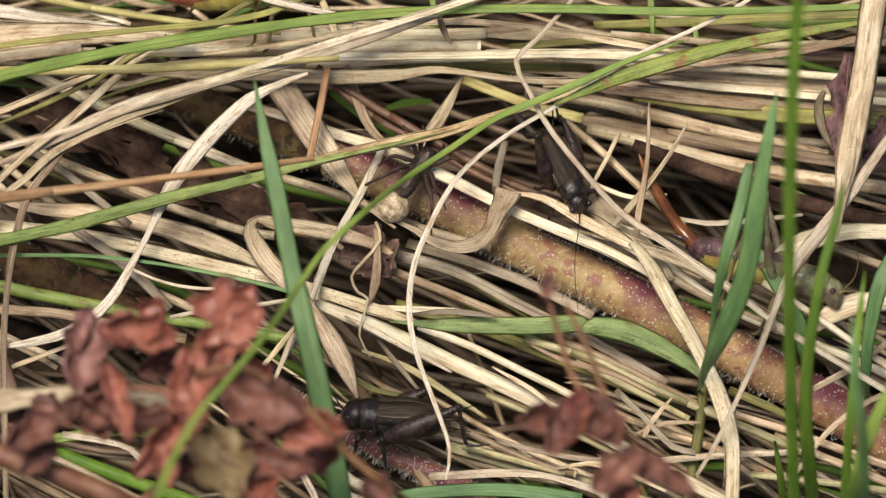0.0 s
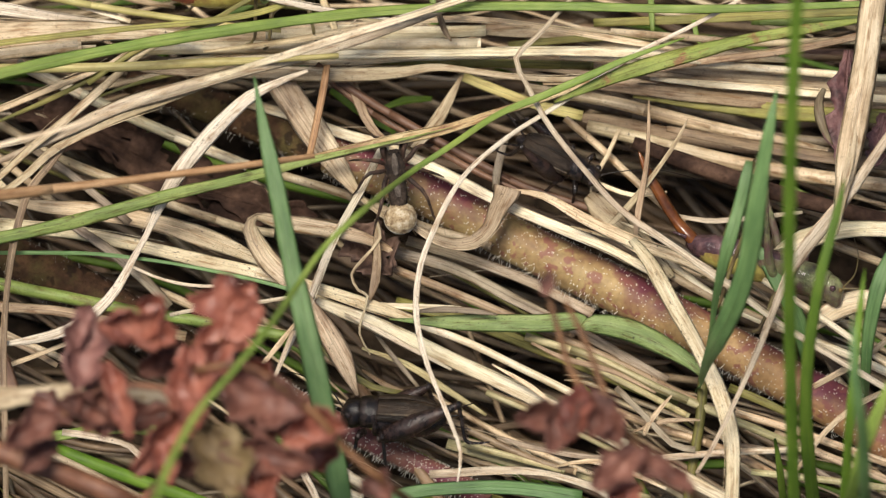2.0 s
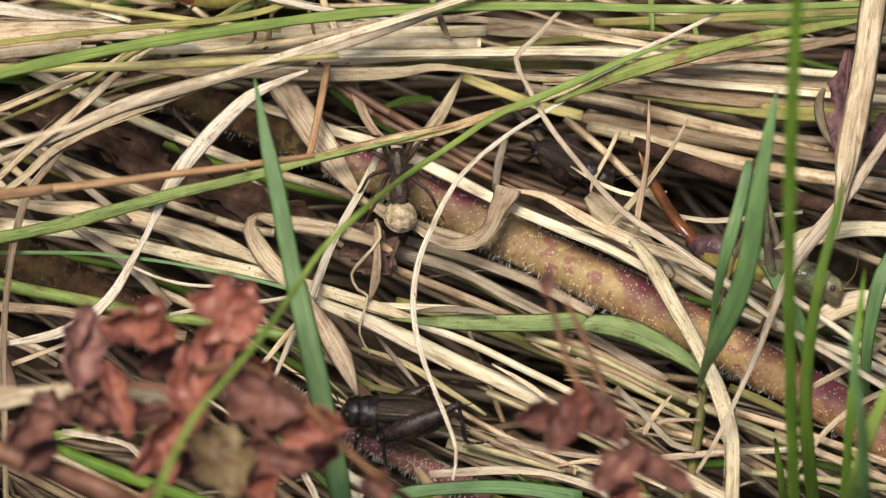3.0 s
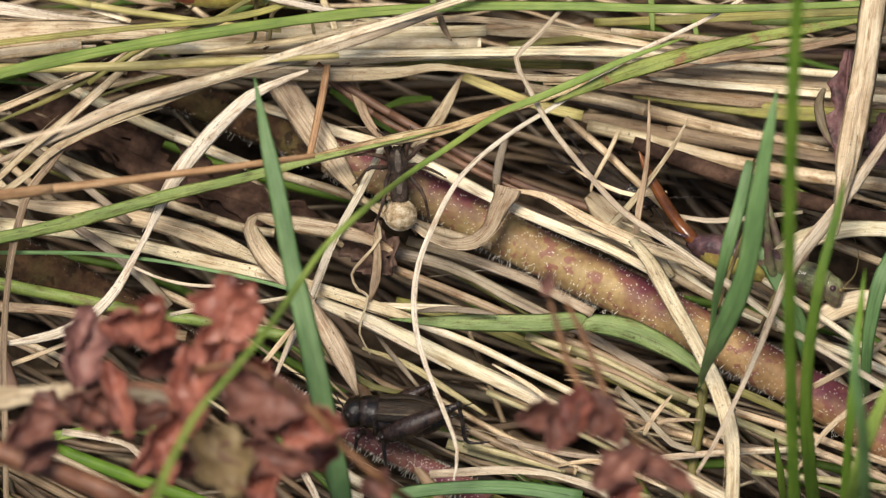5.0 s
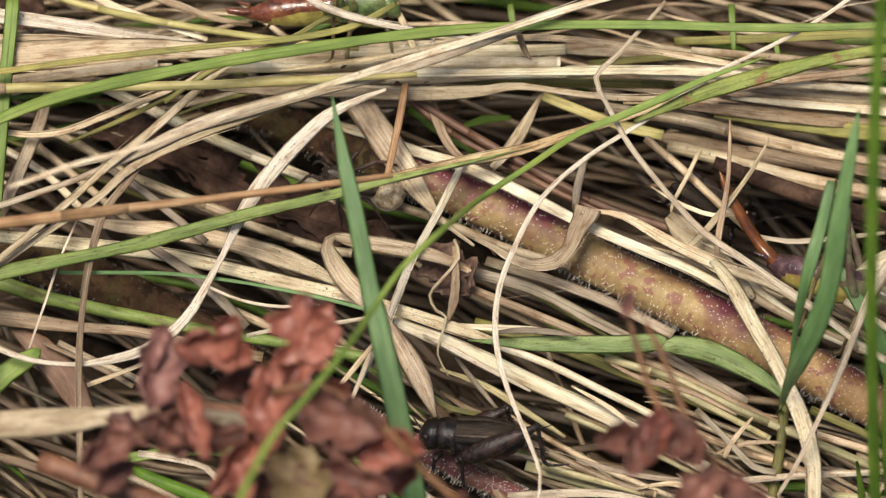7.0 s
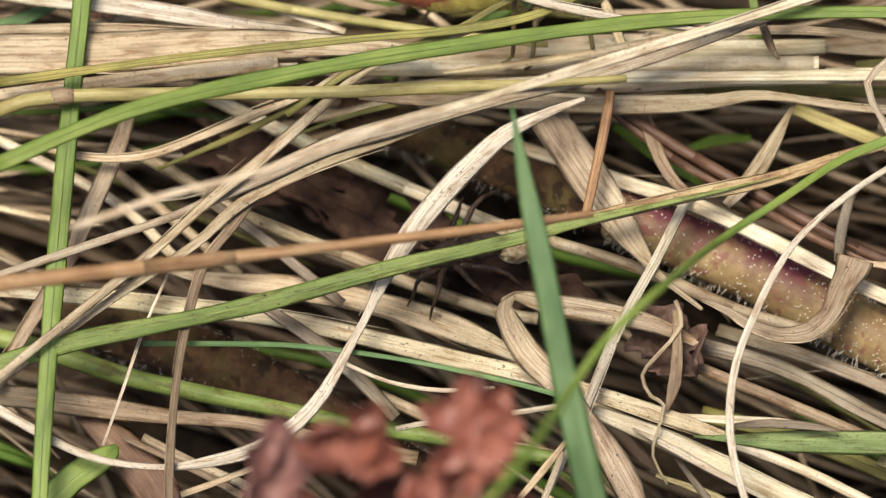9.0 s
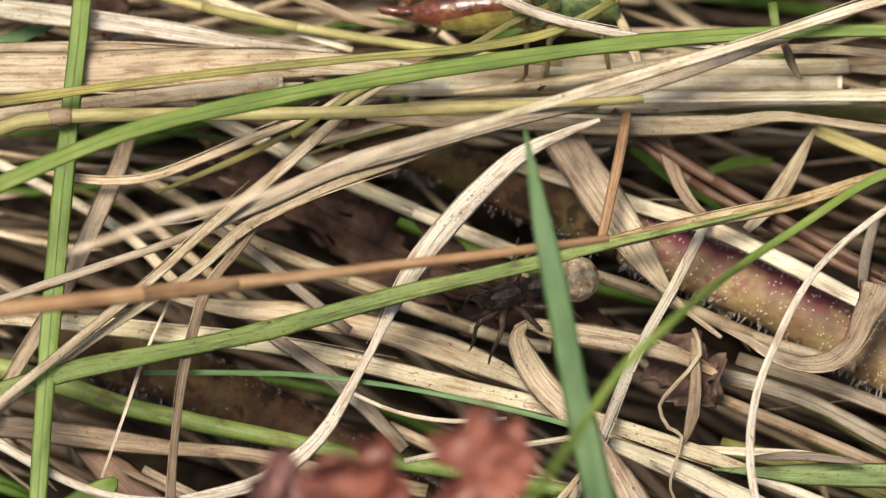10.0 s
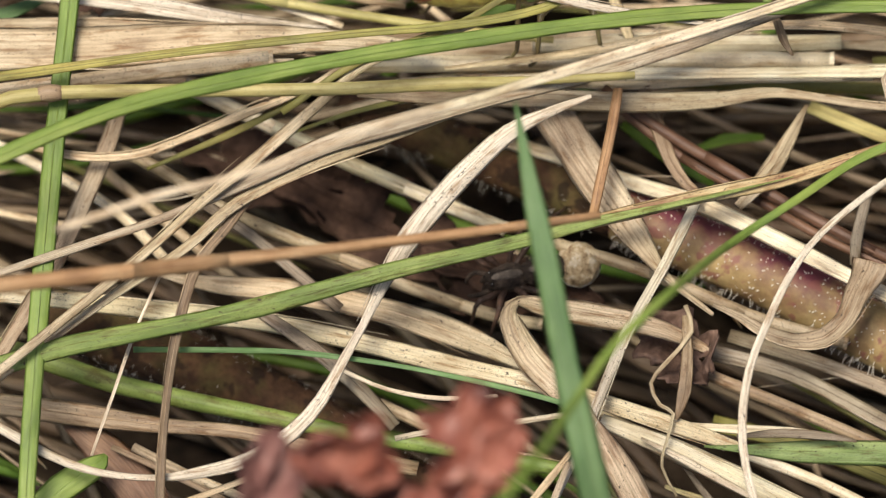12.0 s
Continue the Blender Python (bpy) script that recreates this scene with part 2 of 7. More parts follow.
THIGH = solid_material("dark_brown_shell", (0.052, 0.03, 0.023), (0.022, 0.013, 0.011), (0.008, 0.006, 0.005), scale=1100, rough=0.26, spec=0.42, bump=0.5)
WINGRIM = solid_material("beige_wing_fold", (0.13, 0.10, 0.06), (0.065, 0.047, 0.03), (0.04, 0.028, 0.02), scale=900, rough=0.4, bump=0.5)
GREYFUZZ = solid_material("grey_spider_hair", (0.20, 0.17, 0.14), (0.115, 0.095, 0.078), (0.05, 0.04, 0.033), scale=1300, rough=0.85, spec=0.2, bump=1.0)
FUZZ = solid_material("spider_fuzz", (0.09, 0.066, 0.05), (0.033, 0.024, 0.018), (0.011, 0.008, 0.007), scale=1000, rough=0.85, spec=0.2, bump=1.0)
SAC = solid_material("egg_sac_silk", (0.74, 0.66, 0.50), (0.47, 0.36, 0.21), (0.17, 0.10, 0.05), scale=1500, rough=0.7, bump=1.0)
HOPPERLEG = solid_material("olive_leg", (0.20, 0.17, 0.07), (0.13, 0.10, 0.04), (0.07, 0.05, 0.025), scale=600, rough=0.4, bump=0.3)
HOPPER = solid_material("yellow_green_skin", (0.44, 0.38, 0.10), (0.30, 0.26, 0.06), (0.16, 0.12, 0.035), scale=500, rough=0.4, coat=0.2, bump=0.3, spots=((0.15, 0.06, 0.03), 300.0, 0.56))
HOPPERGREEN = solid_material("green_skin", (0.20, 0.27, 0.08), (0.11, 0.165, 0.05), (0.045, 0.065, 0.028), scale=900, rough=0.28, coat=0.35, bump=0.5, spots=((0.09, 0.035, 0.022), 480.0, 0.57))
HOPPERBROWN = solid_material("dark_mauve_skin", (0.15, 0.085, 0.085), (0.07, 0.036, 0.04), (0.028, 0.015, 0.017), scale=900, rough=0.24, coat=0.4, bump=0.5)
OVIPOSITOR = solid_material("amber_horn", (0.22, 0.075, 0.016), (0.115, 0.036, 0.009), (0.04, 0.014, 0.006), scale=300, rough=0.22, coat=0.5, bump=0.1)
BROWNLEAF = solid_material("brown_crumpled_leaf", (0.21, 0.135, 0.10), (0.125, 0.078, 0.058), (0.05, 0.031, 0.025), scale=420, rough=0.7, spec=0.2, bump=0.8)
PURPLELEAF = solid_material("purple_withered_leaf", (0.21, 0.112, 0.105), (0.115, 0.054, 0.053), (0.042, 0.021, 0.021), scale=420, rough=0.6, bump=0.9)
MAROON = solid_material("maroon_skin", (0.22, 0.075, 0.035), (0.115, 0.034, 0.018), (0.04, 0.014, 0.009), scale=700, rough=0.22, coat=0.5, bump=0.4, spots=((0.30, 0.14, 0.045), 420.0, 0.60))
SPIDERLEG = solid_material("brown_spider_leg", (0.12, 0.07, 0.045), (0.05, 0.03, 0.021), (0.015, 0.011, 0.009), scale=520, rough=0.5, spec=0.35, bump=0.6)
HOPPERDULL = solid_material("dull_green_skin", (0.25, 0.28, 0.12), (0.14, 0.155, 0.065), (0.06, 0.05, 0.035), scale=1100, rough=0.4, coat=0.15, bump=0.8, spots=((0.12, 0.055, 0.055), 420.0, 0.49))


# ---- builders ----
def part(name, bm, material, parent=None, label="", smooth=True):
    me = bpy.data.meshes.new(name)
    bm.normal_update()
    bm.to_mesh(me)
    bm.free()
    me.materials.append(material)
    if smooth:
        me.shade_smooth()
    ob = new(name, me)
    if parent:
        ob.parent = parent
    if label:
        ob["label"] = label
    return ob


def thicken(bm, thick):
    """Give an open sheet a back and a rim."""
    bm.normal_update()
    faces, edges = bm.faces[:], [e for e in bm.edges if len(e.link_faces) == 1]
    back = {v: bm.verts.new(v.co - v.normal * thick) for v in bm.verts[:]}
    for f in faces:
        bm.faces.new([back[v] for v in reversed(f.verts)])
    for e in edges:
        a, b = e.verts
        bm.faces.new((b, a, back[a], back[b]))
    bmesh.ops.recalc_face_normals(bm, faces=bm.faces[:])


def spline(pts, step):
    """Catmull-Rom through rows of numbers; about one row each `step` of the first three."""
    p = [np.array(q, float) for q in pts]
    p = [2 * p[0] - p[1]] + p + [2 * p[-1] - p[-2]]
    out = []
    for i in range(1, len(p) - 2):
        a, b, c, d = p[i - 1:i + 3]
        n = max(2, int(np.linalg.norm((c - b)[:3]) / step))
        for k in range(n):
            s = k / n
            out.append(0.5 * (2 * b + (c - a) * s + (2 * a - 5 * b + 4 * c - d) * s * s + (3 * b - a - 3 * c + d) * s ** 3))
    out.append(p[-2])
    return out


FACING = Vector((0.0, -0.07, 1.0)).normalized()


def ribbon(bm, pts, camber=0.12, thick=0.10, step=2.0, across=4, ragged=0.0, rng=random, pleat=0.007):
    """A leaf blade into bm. Rows of millimetres: x, y, z, width, roll in degrees. It has a bowed section and thickness."""
    uvl = bm.loops.layers.uv.verify()
    rows = spline(pts, step)
    rings, dist, last, mid = [], 0.0, None, []
    start = rng.random() * 40
    groove = [rng.gauss(0, pleat) for k in range(across + 1)]
    ripple = rng.random() * 90
    for i, r in enumerate(rows):
        q = Vector(r[:3])
        a, b = Vector(rows[max(0, i - 1)][:3]), Vector(rows[min(len(rows) - 1, i + 1)][:3])
        tan = (b - a).normalized()
        side = tan.cross(FACING)
        side = side.normalized() if side.length > 1e-3 else Vector((1, 0, 0))
        nor = side.cross(tan)
        ro = radians(r[4])
        side, nor = side * math.cos(ro) + nor * math.sin(ro), nor * math.cos(ro) - side * math.sin(ro)
        w = max(r[3], 0.03) * (1 + ragged * (0.5 * (rng.random() - 0.5) + 1.6 * noise.noise((dist * 0.16, ripple, 0.5))))
        if last is not None:
            dist += (q - last).length
        last = q
        ring = []
        for face in (0, 1):
            for k in range(across + 1) if face == 0 else range(across - 1, 0, -1):
                s = k / across - 0.5
                bow = (camber * (1 - 4 * s * s) + groove[k]) * w - (thick * min(1, w) if face else 0)
                ring.append((bm.verts.new((q + side * (s * w) + nor * bow) * MM), start + dist, s * w))
        rings.append(ring)
        mid.append((q, nor, w))
    n = len(rings[0])
    for r0, r1 in zip(rings, rings[1:]):
        for k in range(n):
            k2 = (k + 1) % n
            f = bm.faces.new((r0[k][0], r0[k2][0], r1[k2][0], r1[k][0]))
            for lo, src in zip(f.loops, (r0[k], r0[k2], r1[k2], r1[k])):
                lo[uvl].uv = (src[1], src[2])
    for ring in (rings[0], rings[-1]):
        f = bm.faces.new([v[0] for v in ring])
        for lo, src in zip(f.loops, ring):
            lo[uvl].uv = (src[1], src[2])
    return mid


def tube(bm, pts, sides=10, step=2.0, hollow=False, squash=1.0, wob=0.0, rng=random):
    """A round stem into bm. Rows of millimetres: x, y, z, thickness."""
    uvl = bm.loops.layers.uv.verify()
    rows = spline(pts, step)
    start, dist, last, rings = rng.random() * 40, 0.0, None, []
    if hollow:
        e, f = rows[-1], rows[-2]
        inner = np.array(e)
        inner[3] *= 0.7
        deep = np.array(e) + (np.array(f) - np.array(e)) * 0.8
        deep[3] = inner[3] * 0.9
        rows = rows + [inner, deep]
    tan = Vector((1, 0, 0))
    for i, r in enumerate(rows):
        q = Vector(r[:3])
        d = Vector(rows[min(len(rows) - 1, i + 1)][:3]) - Vector(rows[max(0, i - 1)][:3])
        if d.length > 1e-6 and not (hollow and i >= len(rows) - 2):
            tan = d.normalized()
        side = tan.cross(FACING)
        side = side.normalized() if side.length > 1e-3 else Vector((1, 0, 0))
        nor = side.cross(tan)
        if last is not None:
            dist += (q - last).length
        last = q
        ring = []
        for k in range(sides):
            g = 2 * math.pi * k / sides
            ra = r[3] / 2 * (1 + wob * (rng.random() - 0.5))
            ring.append((bm.verts.new((q + side * (ra * math.cos(g)) + nor * (ra * squash * math.sin(g))) * MM), start + dist, r[3] * 1.5 * abs(k / sides - 0.5)))
        rings.append(ring)
    for r0, r1 in zip(rings, rings[1:]):
        for k in range(sides):
            k2 = (k + 1) % sides
            f = bm.faces.new((r0[k][0], r0[k2][0], r1[k2][0], r1[k][0]))
            for lo, src in zip(f.loops, (r0[k], r0[k2], r1[k2], r1[k])):
                lo[uvl].uv = (src[1], src[2])
    for ring in (rings[0], rings[-1]):
        bm.faces.new([v[0] for v in ring])
    return rows


def blade(name, material, label, pts, camber=0.12, group="", ragged=0.10):
    """One leaf of grass: the blade itself and, where it is wide, its raised midrib."""
    rng = random.Random(label + str(pts[0]))
    rows = [(*p, 0)[:5] for p in pts]
    rows = [(*p[:4], p[4] + rng.gauss(0, 5 if "green" in name else 9)) for p in rows]
    root = tagged(new(name), label, "grass leaf", group or name.replace("_", " "))
    bm = bmesh.new()
    dry = "green" not in name
    mid = ribbon(bm, rows, camber=camber, ragged=ragged, step=1.2, across=8, rng=rng, pleat=0.013 if dry else 0.009)
    part("leaf_blade", bm, material, root)
    if dry and max(p[3] for p in pts) > 0.75 and len(mid) > 14:
        for k in range(rng.choice((1, 1, 2))):
            a = rng.randrange(1, len(mid) - 11)
            b = min(len(mid) - 1, a + rng.randrange(9, 24))
            hand, spread, strand = rng.choice((-1, 1)), rng.uniform(0.05, 0.5), []
            for n in range(a, b, 2):
                q, up, w = mid[n]
                side = (mid[n + 1][0] - mid[n - 1][0]).cross(up).normalized() if 0 < n < len(mid) - 1 else Vector((0, 0, 0))
                f = (n - a) / (b - a)
                strand.append((*(q + side * hand * (w * (0.40 + 0.1 * f) + spread * f * f) + up * (0.08 + 0.25 * f)), 0.16 * (1.1 - f)))
            if len(strand) > 3:
                bm = bmesh.new()
                tube(bm, strand, sides=5, step=0.8, squash=0.5, rng=rng)
                part("loose_strand", bm, material, root)
    if max(p[3] for p in pts) > 0.55:
        bm = bmesh.new()
        tube(bm, [(*(q + n * (camber * w + 0.0)), min(0.10, 0.06 * w) if "green" in name else min(0.07, 0.05 * w)) for q, n, w in mid[::2]], sides=5, step=3.0, rng=rng)
        part("midrib", bm, material, root)
    return root


def stem(name, material, label, pts, hollow=True, joint=None, group="", category="straw"):
    """A stalk of straw with a cut end; joint: at which part of its length a swollen node sits."""
    rng = random.Random(label + str(pts[0]))
    root = tagged(new(name), label, category, group or name.replace("_", " ") + "s")
    bm = bmesh.new()
    rows = tube(bm, pts, hollow=hollow, step=1.6, wob=0.05, rng=rng)
    part("stalk", bm, material, root)
    if len(rows) > 14 and rng.random() < 0.6:
        a = rng.randrange(2, len(rows) // 2)
        b = min(len(rows) - 4, a + rng.randrange(5, max(6, len(rows) // 2)))
        if b - a > 3:
            bm = bmesh.new()
            cut = [np.array(r) for r in rows[a:b + 1]]
            tube(bm, [(*r[:3], r[3] * (1.07 - 0.04 * i / len(cut))) for i, r in enumerate(cut)][::2], sides=9, step=2.0, wob=0.09, rng=rng)
            part("leaf_sheath", bm, material, root)
    if hollow and pts[-1][3] > 0.6:
        e, f = np.array(pts[-1][:3]), np.array(pts[-2][:3])
        d = (e - f) / np.linalg.norm(e - f)
        bm = bmesh.new()
        tube(bm, [(*(e - d * 0.35), pts[-1][3] * 0.99), (*(e - d * 0.1), pts[-1][3] * 1.05), (*(e + d * 0.04), pts[-1][3] * 1.04)], hollow=True, step=0.3, wob=0.1, rng=rng)
        part("cut_end", bm, material, root)
    if joint is not None:
        k = max(1, min(len(rows) - 4, int(joint * len(rows))))
        a, b = np.array(rows[k]), np.array(rows[k + 1])
        d = (b - a) / np.linalg.norm((b - a)[:3])
        bm = bmesh.new()
        tube(bm, [(*(a + d * s)[:3], a[3] * f) for s, f in ((-0.9, 1.0), (-0.4, 1.22), (0, 1.28), (0.4, 1.2), (0.9, 1.0))], step=0.4, rng=rng)
        part("node", bm, TAN, root, "swollen tan stem node")
    return root


# ---- ground ----
def ground():
    bm = bmesh.new()
    n = 60
    edge = [(-1) ** (k < n / 2) * (abs(2 * k / n - 1) ** 9 * 60 + abs(2 * k / n - 1) * 0.12) for k in range(n + 1)]
    grid = [[bm.verts.new((x, y, -0.019 + (noise.noise((x * 90, y * 90, 3.1)) * 0.0022 if abs(x) < 1 and abs(y) < 1 else 0))) for x in edge] for y in edge]
    for a, b in zip(grid, grid[1:]):
        for k in range(n):
            bm.faces.new((a[k], a[k + 1], b[k + 1], b[k]))
    return tagged(part("ground", bm, SOIL), "dark damp soil under the flattened grass", "ground", kind="structure")


ground()


def lie(x, y):
    """How the flattened grass lies at a place (mm): the turn in degrees from east."""
    far = max(0.0, min(1.0, (y - 8) / 13.5))
    east = max(0.0, min(1.0, (x - 4) / 20))
    turn = -26 * (1 - far) + 2 * far
    return turn * (1 - east * 0.45 * far) - 10 * east * far


HOLLOWS = [
    ((-27.97, 10.16, -3), 9.0, 5.5), ((-11.11, -1.7, -3), 6.0, 3.4), ((11.24, 11.08, -3), 7.5, 5.1), ((32.87, 1.76, -3), 7.0, 3),
    ((-43.41, -11.55, -3), 5.0, 3.4), ((-3.22, -13.08, -3), 6.0, 2.4), ((-33.38, 0.5, -3), 8.0, 2.2), ((-5.06, 16.34, -3), 5.0, 2.7), ((-21.38, 12, -3), 5.0, 4.2), ((-53.24, 2.02, -3), 6.0, 3.4), ((40.09, 0.16, -3), 6.0, 2.5), ((21.99, -10.44, -3), 6.5, 2.2), ((25.71, 7.31, -3), 7.0, 2.5), ((35.96, 14.84, -3), 9.0, 1.7), ((43.29, 20.74, -3), 6.0, 1.7), ((29.25, 3.03, -3), 5.0, 1.7), ((-37.95, -22, -3), 7.0, 2.5), ((-21.21, -23.81, -3), 6.0, 2.2), ((13.02, 12.67, -3), 6.0, 3.4), ((3.92, -14.62, -3), 5.0, 2.2), ((-23.35, 4.63, -3), 2.5, 2.1), ((-56.8, -0.68, -3), 5.0, 1.9), ((-49.04, -2.37, -3), 5.0, 1.9), ((-50.65, -7.29, -3), 5.0, 1.9), ((-45.19, -0.18, -3), 5.0, 1.9),
]


# bare patches under the red leaves and below the rotten ones
GAPS = [((-35.5, -8.0, -3), 7.5, 3.4), ((-27.5, -12.5, -3), 6.5, 3.4), ((-42.0, -17.0, -3), 6.0, 4.0), ((13.0, 4.5, -3), 8.0, 3.4), ((8.0, -12.5, -3), 7.0, 2.2)]


def in_hollow(x, y, places=HOLLOWS):
    return any(((x - c[0]) / a) ** 2 + ((y - c[1]) / b) ** 2 < 1 for c, a, b in places)


def thatch(name, label, count, spread, z0, z1, material, seed, wide=(0.5, 1.3), long=(25, 70), scatter=9, singly=False, gap=0.0):
    """A layer of flattened dead grass: a blade, strip or stalk at each random place, each a thing of its own or all in one."""
    rng = random.Random(seed)
    bm = bmesh.new()
    for k in range(count):
        x, y = rng.uniform(-spread, spread), rng.uniform(-spread, spread) * 0.75
        if gap:
            far, way = abs(rng.gauss(0, spread * 0.85)), rng.uniform(-math.pi, math.pi)
            x, y = math.cos(way) * far, math.sin(way) * far
        if max(abs(x), abs(y) * 1.2) < gap:
            continue
        a = radians(lie(x, y) + rng.gauss(0, scatter) + (rng.uniform(-70, 70) if rng.random() < 0.07 else 0))
        half, bend = rng.uniform(*long) / 2, rng.gauss(0, 0.12)
        z, w = rng.uniform(z0, z1), rng.uniform(*wide)
        pts = []
        for s in (-1, -0.82, -0.4, 0, 0.4, 0.82, 1):
            b = a + bend * s
            pts.append((x + math.cos(b) * half * s, y + math.sin(b) * half * s, z + rng.gauss(0, min(0.7, half * 0.04)) - 0.8 * abs(s), w * (1 - 0.2 * abs(s)) * (0.12 if abs(s) == 1 else 1), rng.gauss(0, 18)))
        if z > -6.5 and any(in_hollow(x + math.cos(a) * half * s / 6, y + math.sin(a) * half * s / 6) for s in range(-6, 7)):
            continue
        straw = bmesh.new() if z > -6.5 and any(in_hollow(p[0], p[1], GAPS) for p in pts[1:-1]) else bm
        if rng.random() < 0.38:
            tube(straw, [p[:4] for p in pts], sides=6, step=3.0, rng=rng)
        else:
            ribbon(straw, pts, camber=rng.uniform(0.03, 0.22), step=2.5, across=3, rng=rng)
        if straw is not bm:
            straw.free()
            continue
        if singly:
            tagged(part(name, bm, material), label, "straw", name.replace("_", " ") + "s")
            bm = bmesh.new()
    if not singly:
        tagged(part(name, bm, material), label, "dead grass", kind="stuff")


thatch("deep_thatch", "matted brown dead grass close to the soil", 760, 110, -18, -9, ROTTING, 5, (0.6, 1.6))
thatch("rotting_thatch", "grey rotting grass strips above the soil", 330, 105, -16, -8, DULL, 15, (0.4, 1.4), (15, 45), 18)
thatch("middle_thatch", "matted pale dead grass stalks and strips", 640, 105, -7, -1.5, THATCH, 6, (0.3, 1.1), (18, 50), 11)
thatch("loose_straw", "thin loose straw lying on matted grass", 330, 85, -2, 2.5, STRAW, 7, (0.2, 0.9), (15, 42), 9, True)
thatch("sunken_green_grass", "green grass blades sunk in the dead grass", 240, 90, -8, 1.5, DEEPGREEN, 8, (0.5, 1.2), (15, 40), 14)
thatch("sunken_brown_grass", "brown rotting blades sunk in the dead grass", 120, 100, -7, 1, BROWN, 9, (0.5, 1.5), (15, 40), 16)
thatch("sunken_olive_grass", "dull olive grass strips in the dead grass", 110, 95, -7, 1.5, OLIVE, 10, (0.3, 0.9), (15, 40), 12)
thatch("surrounding_thatch", "flattened dead grass reaching out around", 3000, 440, -16, 4, THATCH, 21, (1.0, 3.2), (50, 120), 14, gap=112)
thatch("surrounding_green_grass", "green blades in the surrounding dead grass", 260, 430, -8, 5, GREEN, 22, (1.0, 2.4), (40, 90), 25, gap=115)
thatch("grass_fibre", "fine hair thin dry grass fibre on straw", 60, 62, 2, 8, WHITE, 12, (0.07, 0.16), (5, 16), 22, True)

# ---- blades and straws, one by one (millimetres) ----
blade("green_leaf", GREEN, "long green grass blade lying across dry straw", [(-59.0, 6.7, 26.0, 1.3), (-52.5, 10.0, 25.0, 1.3), (-46.2, 12.5, 24.0, 1.3), (-34.6, 15.7, 22.0, 1.25), (-24.5, 18.0, 20.0, 1.2), (-11.0, 20.5, 18.0, 1.2), (0.9, 21.8, 16.5, 1.05), (12.8, 21.9, 16.5, 1), (27.7, 21.6, 16.5, 0.9), (48.4, 22.3, 16.5, 0.7)])
blade("green_leaf", OLIVE, "thin olive green grass blade over straw", [(-59.69, 15.99, 16.30, 0.71), (-45.73, 18.05, 16.30, 0.71), (-33.09, 19.53, 16.30, 0.71), (-24.62, 20.36, 16.30, 0.71), (-18.01, 21.67, 16.30, 0.71), (-13.27, 24.13, 16.30, 0.71)])
blade("green_leaf", OLIVE, "narrow olive blade with a brown tip", [(-37.28, 13.77, 15.40, 0.54), (-31.40, 17.82, 15.40, 0.54), (-24.65, 20.46, 15.40, 0.54), (-21.08, 22.59, 15.40, 0.53), (-18.12, 24.08, 15.40, 0.53)])
stem("green_grass_stem", YELLOW, "yellow grass stem with a tan node", [(-60.10, 13.90, 15.20, 1.19), (-54.64, 15.22, 15.20, 1.10), (-34.81, 15.63, 15.20, 1.01), (-24.65, 16.13, 15.20, 1.01), (-18.63, 16.38, 15.20, 0.71), (-10.95, 16.87, 15.20, 0.60)], joint=0.12)
blade("dry_leaf", STRAW, "broad flat dried leaf with split fibres", [(-61.27, 19.46, 12.00, 3.31), (-52.40, 19.63, 12.00, 3.57), (-41.75, 20.29, 12.00, 2.71), (-33.28, 20.29, 12.00, 1.69), (-26.39, 19.88, 12.00, 0.68)], camber=0.06)
blade("dry_leaf", PALE, "dried leaf with a torn tip", [(-62.78, 25.21, 11.00, 1.45), (-53.66, 24.15, 11.00, 1.62), (-47.19, 23.24, 11.00, 1.45), (-41.22, 22.26, 11.00, 0.85), (-34.35, 21.60, 11.00, 0.26)], camber=0.06)
stem("straw", STRAW, "cut pale straw with an open end", [(-61.12, 15.77, 12.90, 0.93), (-50.12, 17.18, 12.90, 1.19), (-38.13, 18.66, 12.90, 1.27)])
stem("straw", CREAM, "pale straw with a cut end", [(-33.14, 19.47, 8.3, 1.31), (-16.96, 19.72, 8.3, 1.31), (-5.06, 19.97, 8.3, 1.31), (3.97, 19.97, 8.3, 1.31)])
stem("straw", STRAW, "short cut straw on flattened grass", [(-24.12, 18.29, 8, 1.07), (-19.95, 18.46, 8, 1.07), (-14.79, 18.62, 8, 1.07)])
blade("dry_leaf", CREAM, "bleached straw blade lying flat", [(-25.32, 17.88, 9.5, 0.36), (-13.4, 18.46, 9.5, 0.95), (0.99, 18.71, 9.5, 0.95), (12.9, 18.88, 9.5, 0.95), (21.84, 18.63, 9.5, 0.95), (27.21, 17.55, 9.5, 0.24)])
blade("dry_leaf", STRAW, "arched dry blade on flattened grass", [(-25.31, 18.53, 10.7, 0.3), (-15.77, 19.78, 10.7, 0.77), (-5.65, 21.6, 10.7, 0.77), (0.4, 22.1, 10.7, 0.77), (5.75, 21.85, 10.7, 0.77), (12.89, 20.85, 10.7, 0.77), (19.45, 19.69, 10.7, 0.77), (24.81, 18.78, 10.7, 0.24)])
stem("straw", CREAM, "short cream straw on flattened grass", [(4.56, 19.37, 8, 0.83), (12.9, 19.45, 8, 0.83), (17.86, 19.29, 8, 0.83)])
